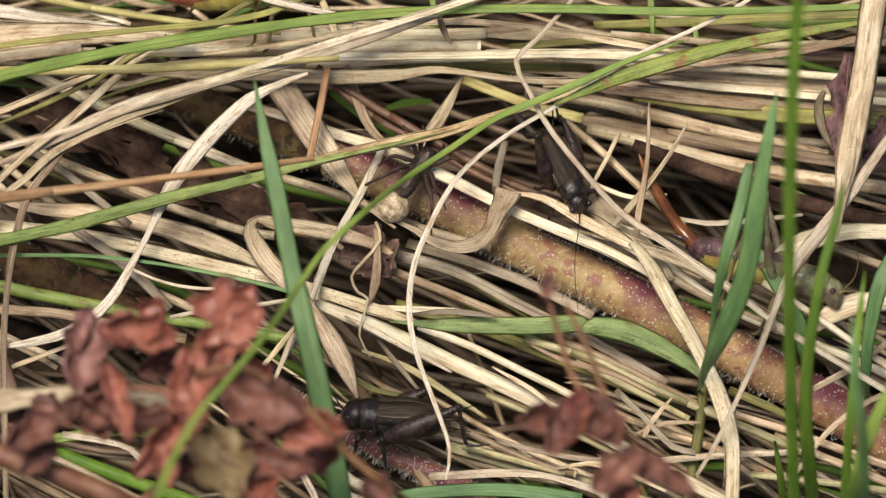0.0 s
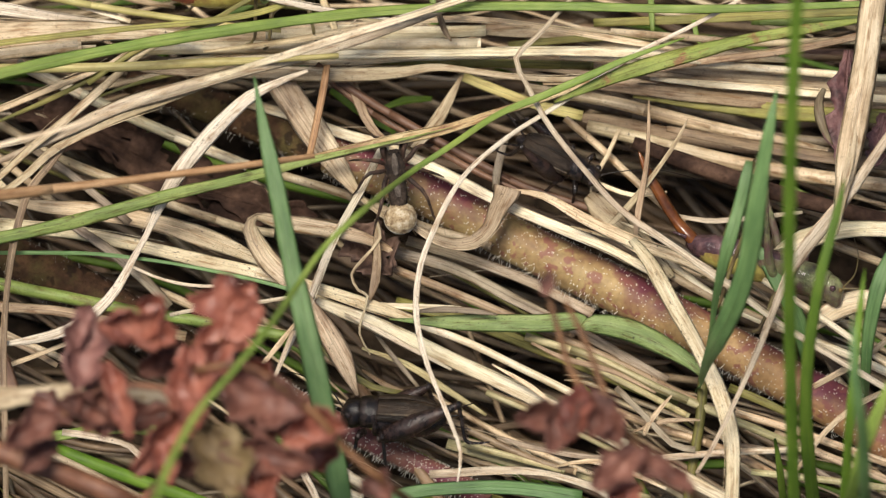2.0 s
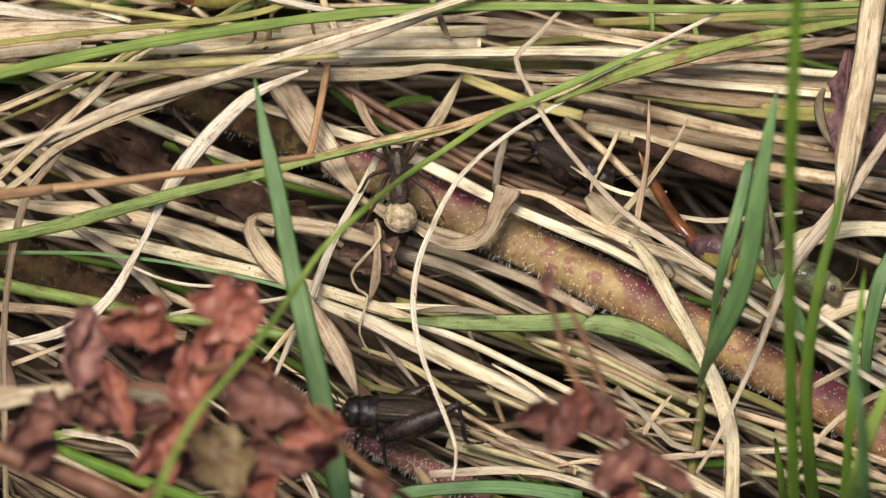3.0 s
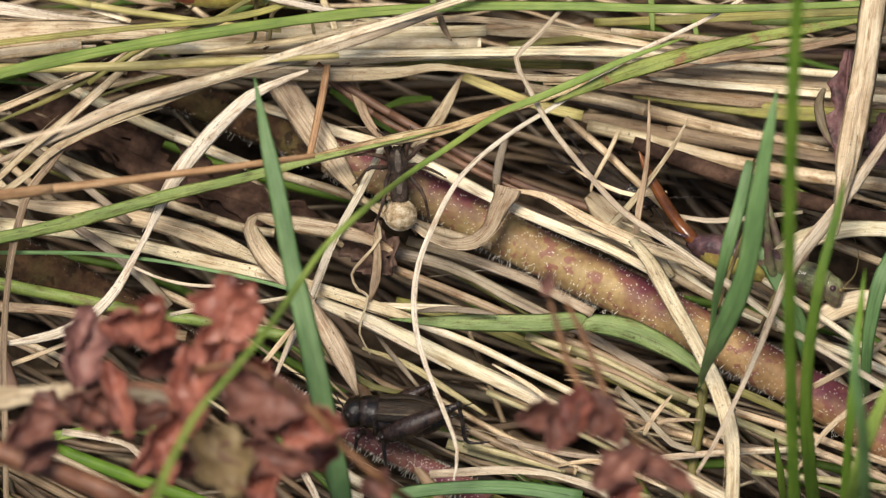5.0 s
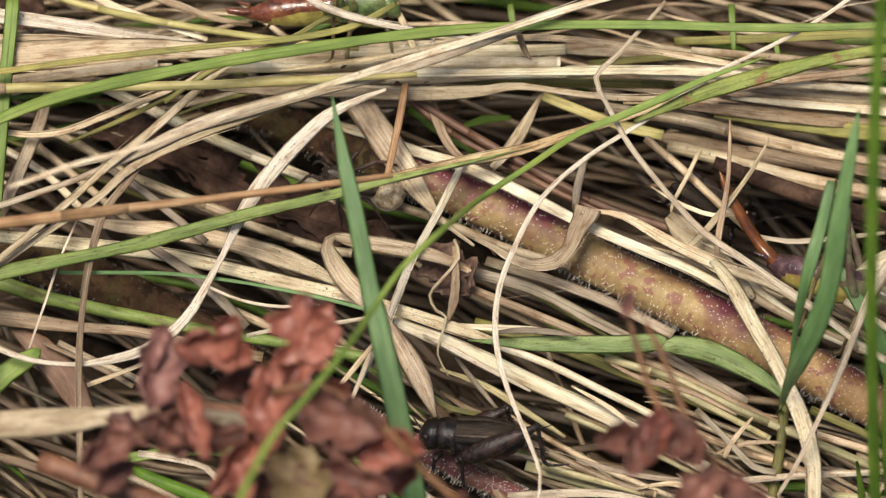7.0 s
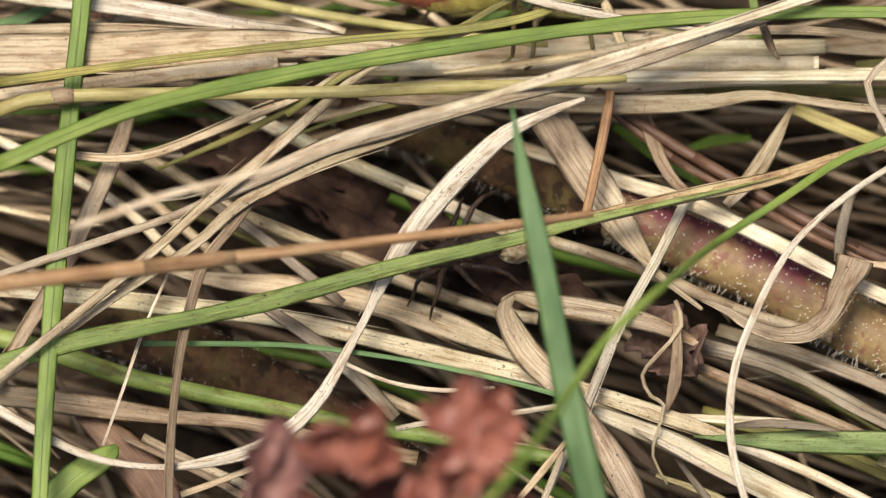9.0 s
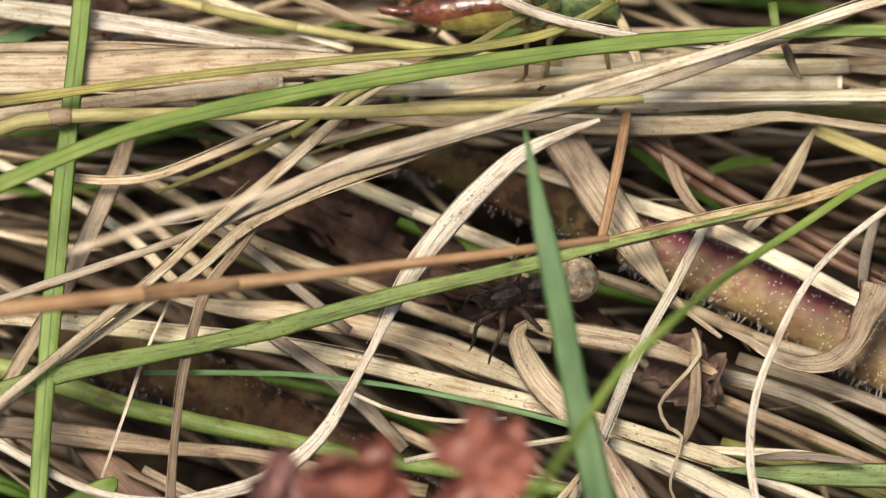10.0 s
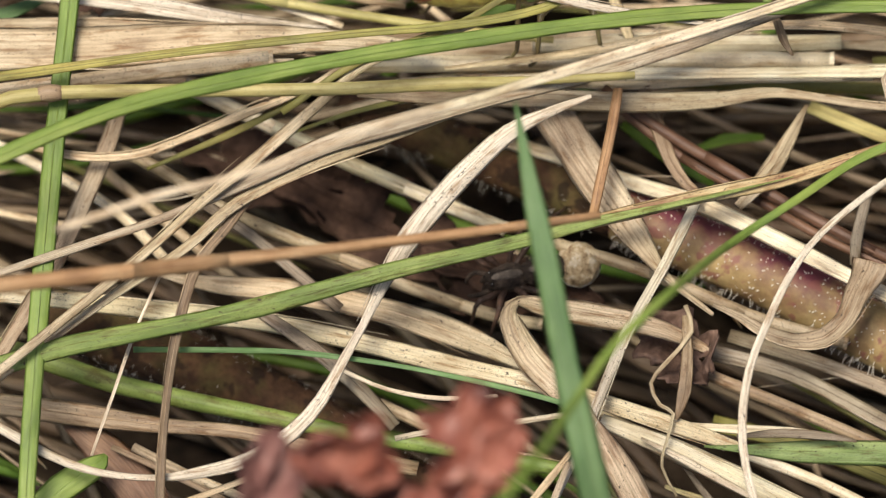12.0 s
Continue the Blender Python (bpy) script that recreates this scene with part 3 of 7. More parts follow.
blade("dry_leaf", STRAW, "flecked dry leaf blade lying across straw", [(-31.89, 16.88, 9.5, 0.48), (-24.74, 16.55, 9.5, 1.19), (-18.18, 16.55, 9.5, 1.43), (-11.03, 16.3, 9.5, 1.55), (-4.97, 16.55, 9.5, 1.31), (-0.2, 17.13, 9.5, 0.83), (6.96, 16.13, 9.5, 0.66), (12.92, 15.8, 9.5, 0.6), (20.07, 16.3, 9.5, 0.48)], camber=0.08)
blade("dry_leaf", TAN, "tan dry blade below a green one", [(10.54, 15.45, 9.2, 0.48), (17.69, 16.12, 9.2, 0.83), (26.01, 17.7, 9.2, 0.83), (36.81, 19.11, 9.2, 0.83), (48.76, 21.76, 9.2, 0.83)])
blade("dry_leaf", WHITE, "large dry blade arching above the straw", [(-60.75, 0.74, 14.00, 0.64), (-53.28, 3.35, 14.00, 0.70), (-45.63, 6.13, 14.00, 0.70), (-39.39, 9.06, 14.00, 1.22), (-33.76, 11.73, 14.00, 1.54), (-26.96, 13.82, 14.00, 1.46), (-19.88, 15.90, 14.00, 1.30), (-14.51, 17.15, 14.00, 1.14), (-7.94, 19.23, 14.00, 0.98), (0.40, 22.37, 14.00, 0.81), (6.93, 25.10, 14.00, 0.73)], camber=0.18)
blade("dry_leaf", STRAW, "twisted dry blade with a split edge", [(-59.67, -7.58, 14.9, 0.6), (-56.8, -5.12, 14.9, 0.69), (-52.7, -1.65, 14.9, 0.73), (-47.3, 2.99, 14.9, 0.77), (-42.92, 7.19, 14.9, 0.9), (-38.76, 10.7, 14.9, 1.02), (-34.62, 14.54, 14.9, 0.84), (-31.09, 17.62, 14.9, 0.72), (-26.4, 19.53, 14.9, 0.54), (-21.02, 21.43, 14.9, 0.3)], camber=0.2)
blade("dry_leaf", STRAW, "split strip of a dry blade", [(-59.36, -7.59, 13.4, 0.34), (-56.49, -4.96, 13.4, 0.6), (-49.85, 0.03, 13.4, 0.69), (-44.37, 3.82, 13.4, 0.77), (-40.61, 7.26, 13.4, 0.96), (-34.68, 10.45, 13.4, 1.08), (-28.77, 12.62, 13.4, 0.72), (-23.97, 14.45, 13.4, 0.36)])
blade("dry_leaf", TAN, "hanging tan strip of dry grass", [(-39.5, 8.23, 12.8, 0.72), (-41.44, 5.46, 12.8, 0.78), (-43.49, 2.69, 12.8, 0.78), (-44.9, -2.54, 12.8, 0.72), (-45.61, -7.97, 12.8, 0.66), (-45.93, -14.1, 12.8, 0.73), (-45.7, -22.6, 12.8, 0.67), (-45.46, -30.98, 12.8, 0.61)])
blade("dry_leaf", PALE, "bleached dry blade bent into a wide bow", [(-14.2, 15.4, 14.6, 0.34, 4), (-17.6, 14.1, 14.3, 0.94, 4), (-20.4, 12.8, 13.4, 1.36, 0), (-23.3, 10.3, 12.5, 1.65, 0), (-25.9, 7.6, 11.6, 1.8, 0), (-28.2, 4.4, 11.6, 1.7, 20), (-29.9, 1.1, 11.6, 1.05, 0), (-31.1, -1.6, 11.6, 0.69, 0), (-32.5, -4.2, 11.6, 0.85, 0), (-34.1, -7.3, 11.6, 1.1, 0), (-36.2, -9.8, 11.6, 1.3, 0), (-39.3, -11.9, 11.6, 1.3, 0), (-42.8, -12.9, 11.6, 0.9, 0), (-46.4, -13.4, 11.6, 0.5, 0), (-50.6, -13.0, 11.6, 0.6, 0), (-54.3, -11.7, 11.6, 0.73, 0), (-59.5, -8.8, 11.6, 0.77, 0)], camber=0.16)
blade("green_leaf", BLUEGREEN, "upright bluish green grass blade", [(-19.39, 8.80, 37.00, 0.18), (-18.27, 2.74, 37.00, 1.30), (-17.04, -3.04, 36.40, 1.77), (-15.53, -10.48, 35.20, 2.14), (-13.80, -17.96, 34.00, 2.50), (-12.07, -25.78, 32.20, 2.51), (-10.32, -34.07, 29.20, 2.16), (-9.04, -38.12, 18.00, 1.68), (-8.7, -40.0, 0, 1.4), (-8.4, -42.0, -14, 1.2)], camber=0.14)
blade("green_leaf", FLECKED, "green blade with dark flecks", [(-61.5, -6.4, 13.4, 1.47), (-58.2, -5.4, 13.4, 1.55), (-53.1, -3.8, 13.4, 1.54), (-46.4, -2.4, 13.4, 1.44), (-38.8, -0.7, 13.4, 1.44), (-28.7, 2.2, 13.4, 1.32), (-22.8, 3.6, 13.5, 1.2), (-18.0, 4.8, 13.6, 1), (-13.3, 6.1, 13.6, 0.75), (-8.5, 7.2, 13.6, 0.5), (-3.8, 8.3, 13.6, 0.28), (0.9, 9.5, 13.6, 0.06)])
blade("dry_leaf", DYING, "dying brown and yellow grass blade", [(-20.4, 4.3, 13.1, 0.2), (-15.7, 5.6, 13.1, 0.85), (-10.9, 6.9, 13.1, 1.1), (-5.6, 8.2, 13.1, 1.15), (-0.2, 9.3, 13.1, 1.1), (5.6, 11.2, 13.1, 1.05), (11.5, 13.1, 13.1, 0.75), (18.7, 15.6, 13.1, 0.3)], camber=0.14)
blade("green_leaf", GREEN, "slender green blade leaning over the straw", [(-33.5, -54.0, 22.0, 0.8), (-32.35, -52.28, 66.00, 0.80), (-28.62, -46.63, 76.00, 0.75), (-27.64, -42.80, 74.00, 0.75), (-26.47, -39.26, 72.00, 0.72), (-24.12, -33.76, 68.00, 0.70), (-20.89, -28.83, 64.00, 0.70), (-17.16, -22.52, 58.00, 0.68), (-14.71, -16.04, 48.00, 0.66), (-11.95, -10.69, 43.00, 0.64), (-7.70, -5.25, 38.00, 0.62), (-3.8, 2.0, 22.5, 0.62), (0.9, 5.9, 20.0, 0.65), (5.7, 9.7, 18.0, 0.75), (10.4, 11.9, 17.4, 0.9), (15.2, 14.1, 17.2, 0.9), (18.7, 15.8, 17.0, 0.7), (22.3, 17.2, 17.0, 0.4), (25.3, 18.3, 17.0, 0.15)])
blade("green_leaf", MOTTLED, "yellowing green blade with rusty spots", [(11.65, 11.68, 15.8, 0.34), (18.7, 14.68, 15.8, 1.50), (24.65, 16.51, 15.8, 1.67), (31.78, 18.42, 15.8, 1.33), (39.5, 19.83, 15.8, 0.99), (44.94, 20.74, 15.8, 0.34)])
stem("straw", ORANGE, "orange brown grass stalk", [(-60.29, -5.31, 35.00, 1.32), (-56.98, -4.54, 34.29, 1.25), (-45.61, -2.41, 31.43, 1.21), (-36.94, -0.78, 29.26, 0.93), (-28.32, 0.85, 27.10, 0.83), (-19.57, 2.58, 24.93, 0.77), (-13.35, 3.73, 24.00, 0.55)])
blade("dry_leaf", ORANGE, "orange dry stub of a bent stalk", [(-14.07, 6.74, 11.6, 0.72), (-13.35, 10.34, 11.6, 0.84), (-12.63, 14.01, 11.6, 0.9), (-12.22, 16.84, 11.6, 0.83)], camber=0.2)
blade("dry_leaf", BUFF, "wide dry leaf narrowing under a hairy stem", [(-18.95, 18.7, 7, 2.74, 0), (-15.22, 12.96, 7.5, 3.34, 0), (-11.87, 7.79, 8.3, 2.75, 0), (-8.6, 2.98, 9.2, 0.9, 20), (-5.6, 0.45, 9.2, 0.48, 20), (-5, -0.01, 9.1, 0.24, 0)], camber=0.07)
blade("dry_leaf", BUFF, "buff dry leaf end curled over a hairy stem", [(-5.0, 0.8, 9.0, 0.35), (-2.9, -0.2, 9.0, 0.6), (-1.3, -1.2, 9.0, 0.95), (1.0, -2.0, 9.0, 1.3), (3.2, -1.8, 9.3, 1.5), (4.8, -0.6, 10.0, 1.65), (5.5, 0.8, 10.7, 1.85), (6.1, 1.9, 11.4, 2.3), (6.6, 2.8, 11.9, 2.9), (6.8, 3.4, 12.0, 3)], camber=0.07)
blade("dry_leaf", TAN, "dry blade end with a pale rim", [(-10.32, 18.2, 7, 0.83), (-9.34, 15.29, 7, 1.19), (-8.26, 12.46, 7, 1.07), (-6.97, 10.54, 7, 0.84), (-5.48, 9.53, 7, 0.36)])
blade("dry_leaf", STRAW, "dry pointed leaf tip", [(1.99, 16.5, 8.6, 0.24), (0.7, 13.92, 8.6, 1.07), (-0.5, 11.75, 8.6, 1.43), (-1.89, 9.91, 8.6, 1.2), (-3.19, 8.48, 8.6, 0.72)])
blade("dry_leaf", PALE, "bleached straw blade leaning upright", [(-5.98, 9.31, 9.8, 0.6), (-6.88, 7.3, 9.8, 0.78), (-8.59, 3.77, 9.8, 0.78), (-11.52, -1.79, 9.8, 0.78), (-13.86, -7.73, 9.8, 0.78), (-16.11, -13.09, 9.8, 0.54), (-18.16, -17.63, 9.8, 0.24)])
blade("dry_leaf", BUFF, "dry curled leaf twisted on itself", [(-5.01, -2.17, 6, 0.48, 0), (-8.61, -0.97, 8, 1.44, 0), (-13.31, -0.09, 8.6, 1.8, 0), (-17.51, 0.58, 8.6, 1.56, 0), (-19.61, 1.02, 8.9, 0.84, 50), (-20.22, -0.55, 9.5, 2.0, 25), (-18.64, -3.51, 9.5, 2.6, 0), (-15.66, -6.62, 9.8, 2.2, 0), (-13.96, -8.49, 9.8, 1.08, 0), (-12.37, -11.08, 9.2, 2.17, 0), (-10.57, -14.35, 8.9, 2.18, 0), (-8.98, -18.22, 8.6, 0.36, 0)], camber=0.2)
swaying_tendril = blade("dry_leaf", PALE, "long thin bleached tendril of grass", [(34.85, 25.09, 15.2, 0.42), (30.63, 22.28, 15.2, 0.48), (25.9, 19.79, 15.2, 0.48), (20.57, 17.3, 15.2, 0.54), (15.82, 14.23, 15.2, 0.54), (11.36, 11.39, 15.2, 0.54), (6.88, 8.63, 15.2, 0.54), (2.7, 5.27, 15.2, 0.54), (0.4, 2.25, 15.2, 0.54), (-1.4, -1.3, 15.2, 0.6), (-2.91, -5.1, 15.2, 0.66), (-3.52, -9.18, 15.2, 0.66), (-3.32, -12.5, 15.2, 0.6), (-2.32, -16.44, 15.2, 0.54), (-0.71, -20.81, 15.2, 0.49), (0.71, -25.2, 15.2, 0.43), (0.3, -28.49, 15.2, 0.24)])
blade("dry_leaf", WHITE, "kinked dry blade on flattened grass", [(14.95, 24.63, 15.80, 0.41), (9.83, 18.75, 15.80, 0.50), (7.65, 16.43, 15.80, 0.55), (8.96, 13.26, 15.80, 0.50), (11.27, 8.92, 15.80, 0.59), (15.09, 3.97, 15.80, 0.63), (18.62, 0.01, 15.80, 0.67), (23.97, -3.88, 15.80, 0.71), (30.46, -8.63, 15.80, 0.76), (36.26, -12.98, 15.80, 0.72), (47.99, -20.34, 15.80, 0.68)])
blade("dry_leaf", STRAW, "fine curly dry tendril", [(-7.1, 0.83, 8.6, 0.3), (-6.61, -1.19, 8.6, 0.3), (-8.52, -3.64, 8.6, 0.3), (-9.63, -5.17, 8.6, 0.3), (-8.93, -6.87, 8.6, 0.3), (-7.93, -7.55, 8.6, 0.3), (-8.54, -10.01, 8.6, 0.24), (-8.75, -11.63, 8.6, 0.24), (-7.65, -13.85, 8.6, 0.18)])
blade("dry_leaf", TAN, "shrivelled brown leaf strip", [(-7.1, 0.14, 8.3, 0.48), (-6.91, -2.65, 8.3, 0.84), (-7.12, -5.7, 8.3, 1.08), (-7.73, -7.9, 8.3, 0.3)])
blade("dry_leaf", SPECKLED, "long pale straw crossing the thatch", [(-61.19, 1.89, 7.5, 1.37), (-53.5, 1.22, 7.5, 1.54), (-45.82, 0.37, 7.5, 1.54), (-37.33, -0.64, 7.5, 1.46), (-24.55, -3.6, 7.5, 1.46), (-16.05, -5.55, 7.5, 1.28), (-7.53, -8.27, 7.5, 1.21), (-2.81, -9.88, 7.5, 0.69)], camber=0.14)
blade("dry_leaf", CREAM, "thick bright straw on flattened grass", [(-13.35, -7.67, 7, 1.08), (-8.54, -9.63, 7, 1.63), (-5.03, -11.25, 7, 1.75), (0.91, -14.06, 7, 1.75), (9.88, -18.35, 7, 1.63), (18.7, -23.07, 7, 1.52), (28.77, -28.6, 7, 1.46), (33.47, -31.2, 7, 1.46)], camber=0.16)
stem("straw", CREAM, "slim bright straw on flattened grass", [(-2.61, -10.39, 8, 0.84), (2.72, -12.44, 8, 0.85), (8.06, -15.09, 8, 0.85), (12.81, -17.48, 8, 0.85), (16.35, -19.37, 8, 0.85)])
blade("dry_leaf", STRAW, "broad tan dead leaf", [(-48.03, 4.32, 5, 0.24), (-43.26, 3.23, 5, 1.2), (-36.07, 2.55, 5, 2.04), (-28.9, 0.95, 5, 2.4), (-22.92, -1.16, 5, 1.8), (-18.14, -3.53, 5, 0.48)], camber=0.05)
stem("straw", CREAM, "pale straw with a rounded end", [(-45.23, 19.02, 4, 1.13), (-39.82, 16.36, 4, 1.13), (-33.81, 13.45, 4, 1.13), (-26.59, 10.27, 4, 1.14), (-20.74, 7.84, 4, 1.14)])
blade("dry_leaf", CREAM, "bright straw resting on a hairy stem", [(-20.67, 14.94, 3, 1.07), (-15.81, 13.44, 3, 1.19), (-11.05, 11.2, 5, 1.31), (-5.58, 8.55, 8.3, 1.32), (1, 5.23, 8.9, 1.32), (7.2, 2.03, 8.9, 1.2), (12.81, -0.41, 8.9, 1.2), (17.63, -2.53, 8.9, 1.08), (23.48, -5.83, 8.9, 0.84)], camber=0.22)
stem("straw", STRAW, "straw half hidden under a stem", [(-17.56, 6.67, 5, 0.96), (-9.79, 4.24, 5, 0.96), (-2.6, 1.12, 5, 0.96), (5.1, -1.16, 5, 0.96)])
stem("straw", STRAW, "straw among dead leaves", [(-50.52, 13.62, 6, 0.95), (-46.88, 11.87, 6, 0.96), (-40.87, 8.19, 6, 0.96), (-34.93, 5.84, 6, 0.96), (-29.47, 3.74, 6, 0.96)])
blade("dry_leaf", GREY, "weathered grey blade on flattened grass", [(-43.26, 8.78, 7, 0.84), (-39.61, 6.35, 7, 0.84), (-36.66, 3.83, 7, 0.84), (-33.01, 0.79, 7, 0.84)])
stem("green_grass_stem", FLECKED, "green grass stem close to the ground", [(-61.4, -1.2, 5.0, 1.5), (-58.1, -2.0, 5.0, 1.6), (-55.1, -2.9, 5.0, 1.6), (-50.3, -4.5, 5.0, 1.5), (-45.6, -5.6, 5.0, 1.4), (-36.7, -7.4, 5.0, 1.3), (-31.3, -8.5, 5.0, 1.25), (-24.1, -9.6, 5.0, 1.2), (-15.7, -11.1, 5.0, 1.1)])
blade("green_leaf", BLUEGREEN, "thin green blade on flattened grass", [(-48.31, -3.28, 10.4, 0.42), (-40.59, -3.28, 10.4, 0.42), (-35.89, -3.45, 10.4, 0.42), (-28.68, -4.38, 10.4, 0.42), (-20.37, -6.08, 10.4, 0.42), (-14.46, -7.69, 10.4, 0.42)])
blade("dry_leaf", TAN, "tan straw near a green stem", [(-61.3, -6.23, 6, 1.81), (-57.09, -6.66, 6, 1.81), (-51.89, -7.34, 6, 1.81), (-46.69, -8.02, 6, 1.2), (-40.17, -8.53, 6, 1.21), (-34.16, -9.89, 6, 1.21), (-27.05, -11.25, 6, 1.21)], camber=0.14)
blade("dry_leaf", GREY, "weathered leaf strip on flattened grass", [(-39.51, 0.63, 8, 0.84), (-34.76, -2.67, 8, 1.2), (-31.1, -5.89, 8, 1.2), (-28.73, -8.52, 8, 0.96)])
blade("dry_leaf", WHITE, "fine white straw fibre", [(-32.8, -4.99, 11.6, 0.36), (-29.21, -6.51, 11.6, 0.36), (-25.1, -7.19, 11.6, 0.36), (-20.98, -6.94, 11.6, 0.24)])
blade("green_leaf", GREEN, "straight green blade across pale straw", [(-53.3, 25.6, 13.5, 1.5), (-53.5, 22.2, 13.5, 1.5), (-54.1, 15.1, 13.5, 1.55), (-54.7, 6.4, 13.5, 1.55), (-55.3, -3.3, 13.5, 1.5), (-55.7, -11.9, 13.5, 1.5), (-55.9, -18.9, 13.5, 1.3)])
blade("dry_leaf", BUFF, "grey brown withered blade on flattened grass", [(-49.70, 16.54, 8.10, 1.12), (-50.76, 13.04, 8.10, 1.46), (-52.36, 9.03, 8.10, 1.47), (-54.79, 3.32, 8.10, 1.36), (-57.72, -1.92, 8.10, 1.25), (-60.14, -6.32, 8.10, 1.02)])
blade("dry_leaf", STRAW, "thin bent dry leaf", [(-56.14, 12.27, 10.4, 0.43), (-52.67, 11.6, 10.4, 0.69), (-48.49, 11.77, 10.4, 0.77), (-44.68, 13.11, 10.4, 0.69), (-40.47, 14.94, 10.4, 0.69), (-36.26, 16.69, 10.4, 0.43), (-33.25, 18.68, 10.4, 0.21)])
blade("green_leaf", OLIVE, "thin olive blade on flattened grass", [(-47.61, 10.81, 9.8, 0.26), (-41.68, 13.49, 9.8, 0.51), (-36.67, 16.15, 9.8, 0.51), (-31.55, 19.72, 9.8, 0.34)])
blade("green_leaf", OLIVE, "thin brown green blade", [(-36.6, 13.95, 9.2, 0.26), (-31.6, 15.7, 9.2, 0.43), (-24.73, 17.28, 9.2, 0.43), (-17.97, 18.44, 9.2, 0.26)])
blade("dry_leaf", WHITE, "fine white dry thread", [(-46.4, 2.24, 11, 0.21), (-48.19, -2.14, 11, 0.26), (-49.59, -6.55, 11, 0.26), (-51.21, -11.57, 11, 0.21)])
blade("green_leaf", GREEN, "folded green leaf near the soil", [(-56.56, -16.85, 8.6, 1.72), (-53.66, -13.6, 8.6, 2.59), (-51.1, -11.89, 8.6, 2.15), (-50.28, -10.95, 8.6, 0.43)])
blade("dry_leaf", RUSSET, "dull brown dead blade", [(-53.49, -7.34, 4.5, 1.28), (-50.54, -9.81, 4.5, 3.01), (-47.89, -12.79, 4.5, 3.87), (-46.14, -15.87, 4.5, 3.02), (-44.78, -18.44, 4.5, 0.43)], camber=0.06)
blade("dry_leaf", TAN, "pale broken straw on flattened grass", [(-50.04, -9.72, 6, 0.43), (-43.56, -12.7, 6, 0.69), (-40.58, -14.41, 6, 0.6)])
stem("straw", CREAM, "pale straw in the thatch", [(-60.91, 15.19, 3, 0.83), (-56.59, 13.03, 3, 0.84), (-50.5, 9.52, 3, 0.84), (-46.11, 5.15, 3, 0.84)])
stem("straw", STRAW, "dull straw in the thatch", [(-51.42, 12.86, 2, 0.84), (-46.23, 8.51, 2, 0.84), (-41.03, 4.06, 2, 0.84)])
stem("straw", STRAW, "straw in the shade", [(-42.82, 9.85, 2, 0.96), (-37.68, 7.67, 2, 0.96), (-29.05, 4.14, 2, 0.96), (-21.29, 1.53, 2, 0.96), (-17.9, 0.94, 2, 0.96)])
blade("green_leaf", DEEPGREEN, "tall upright green grass blade", [(35.0, 5.3, 92.0, 1), (34.5, 3.0, 88.0, 1.2), (34.2, -5.7, 78.0, 1.25), (34.3, -16.5, 64.0, 1.25), (34.8, -24.6, 52.0, 1.3), (35.3, -30.4, 42.0, 1.3), (35.8, -35.2, 32.0, 1.3), (36.5, -38.6, 20.0, 1.3), (37.1, -41.2, 2.0, 1.2), (37.4, -42.0, -15.0, 1.1)])
blade("green_leaf", DEEPGREEN, "upright green grass blade", [(40.7, -4.3, 46.0, 0.1), (39.9, -7.9, 45.0, 0.9), (38.3, -13.6, 43.0, 1.2), (37.5, -18.2, 40.0, 1.2), (37.1, -21.6, 37.0, 1.3), (37.1, -26.4, 32.0, 1.35), (37.9, -31.1, 24.0, 1.4), (38.9, -33.7, 14.0, 1.4), (39.9, -34.9, 0.0, 1.3)])
blade("green_leaf", BLUEGREEN, "broad green blade of a grass tuft", [(33.9, 4.9, 46.0, 0.2), (33.2, 1.3, 45.0, 1.1), (32.5, -2.4, 43.0, 1.5), (31.9, -6.0, 41.0, 1.9), (31.4, -9.4, 38.0, 2.05), (30.7, -12.2, 35.0, 2.2), (29.5, -14.8, 31.0, 2.3), (28.2, -16.6, 26.0, 1.9), (27.3, -17.4, 19.0, 1), (26.9, -17.4, 10.0, 0.6), (26.8, -16.0, 0.0, 0.5)])
blade("green_leaf", BLUEGREEN, "green blade of a grass tuft", [(31.6, 1.6, 30.0, 0.8), (31.2, -0.3, 30.0, 1.3), (30.4, -3.5, 29.0, 1.4), (29.4, -6.9, 28.0, 1.4), (28.7, -9.4, 26.0, 1), (28.2, -11.4, 22.0, 0.7), (27.9, -13.5, 18.0, 0.5), (27.5, -15.1, 12.0, 0.3)])
blade("green_leaf", BLUEGREEN, "leaning green blade on flattened grass", [(32.8, -2.8, 12.0, 0.5), (34.1, -4.8, 12.0, 1.7), (35.7, -7.8, 12.0, 1.9), (37.2, -10.6, 11.0, 1.8), (38.2, -14.1, 8.0, 1.2)])
blade("green_leaf", DEEPGREEN, "narrow upright green blade", [(42.7, -13.5, 45.0, 0.1), (42.3, -16.8, 44.0, 0.6), (41.8, -22.2, 42.0, 0.8), (41.4, -26.4, 40.0, 0.9), (41.2, -30.0, 35.0, 0.95), (41.2, -33.9, 26.0, 1), (41.7, -36.8, 12.0, 0.8)])
blade("green_leaf", GREEN, "green blade with a pale midrib", [(46.8, -23.4, 52.0, 0.8), (44.4, -27.9, 50.0, 1.1), (43.1, -30.6, 48.0, 1.3), (41.8, -33.8, 44.0, 1.3), (41.3, -36.1, 36.0, 1.3), (41.7, -37.7, 16.0, 1.1)])
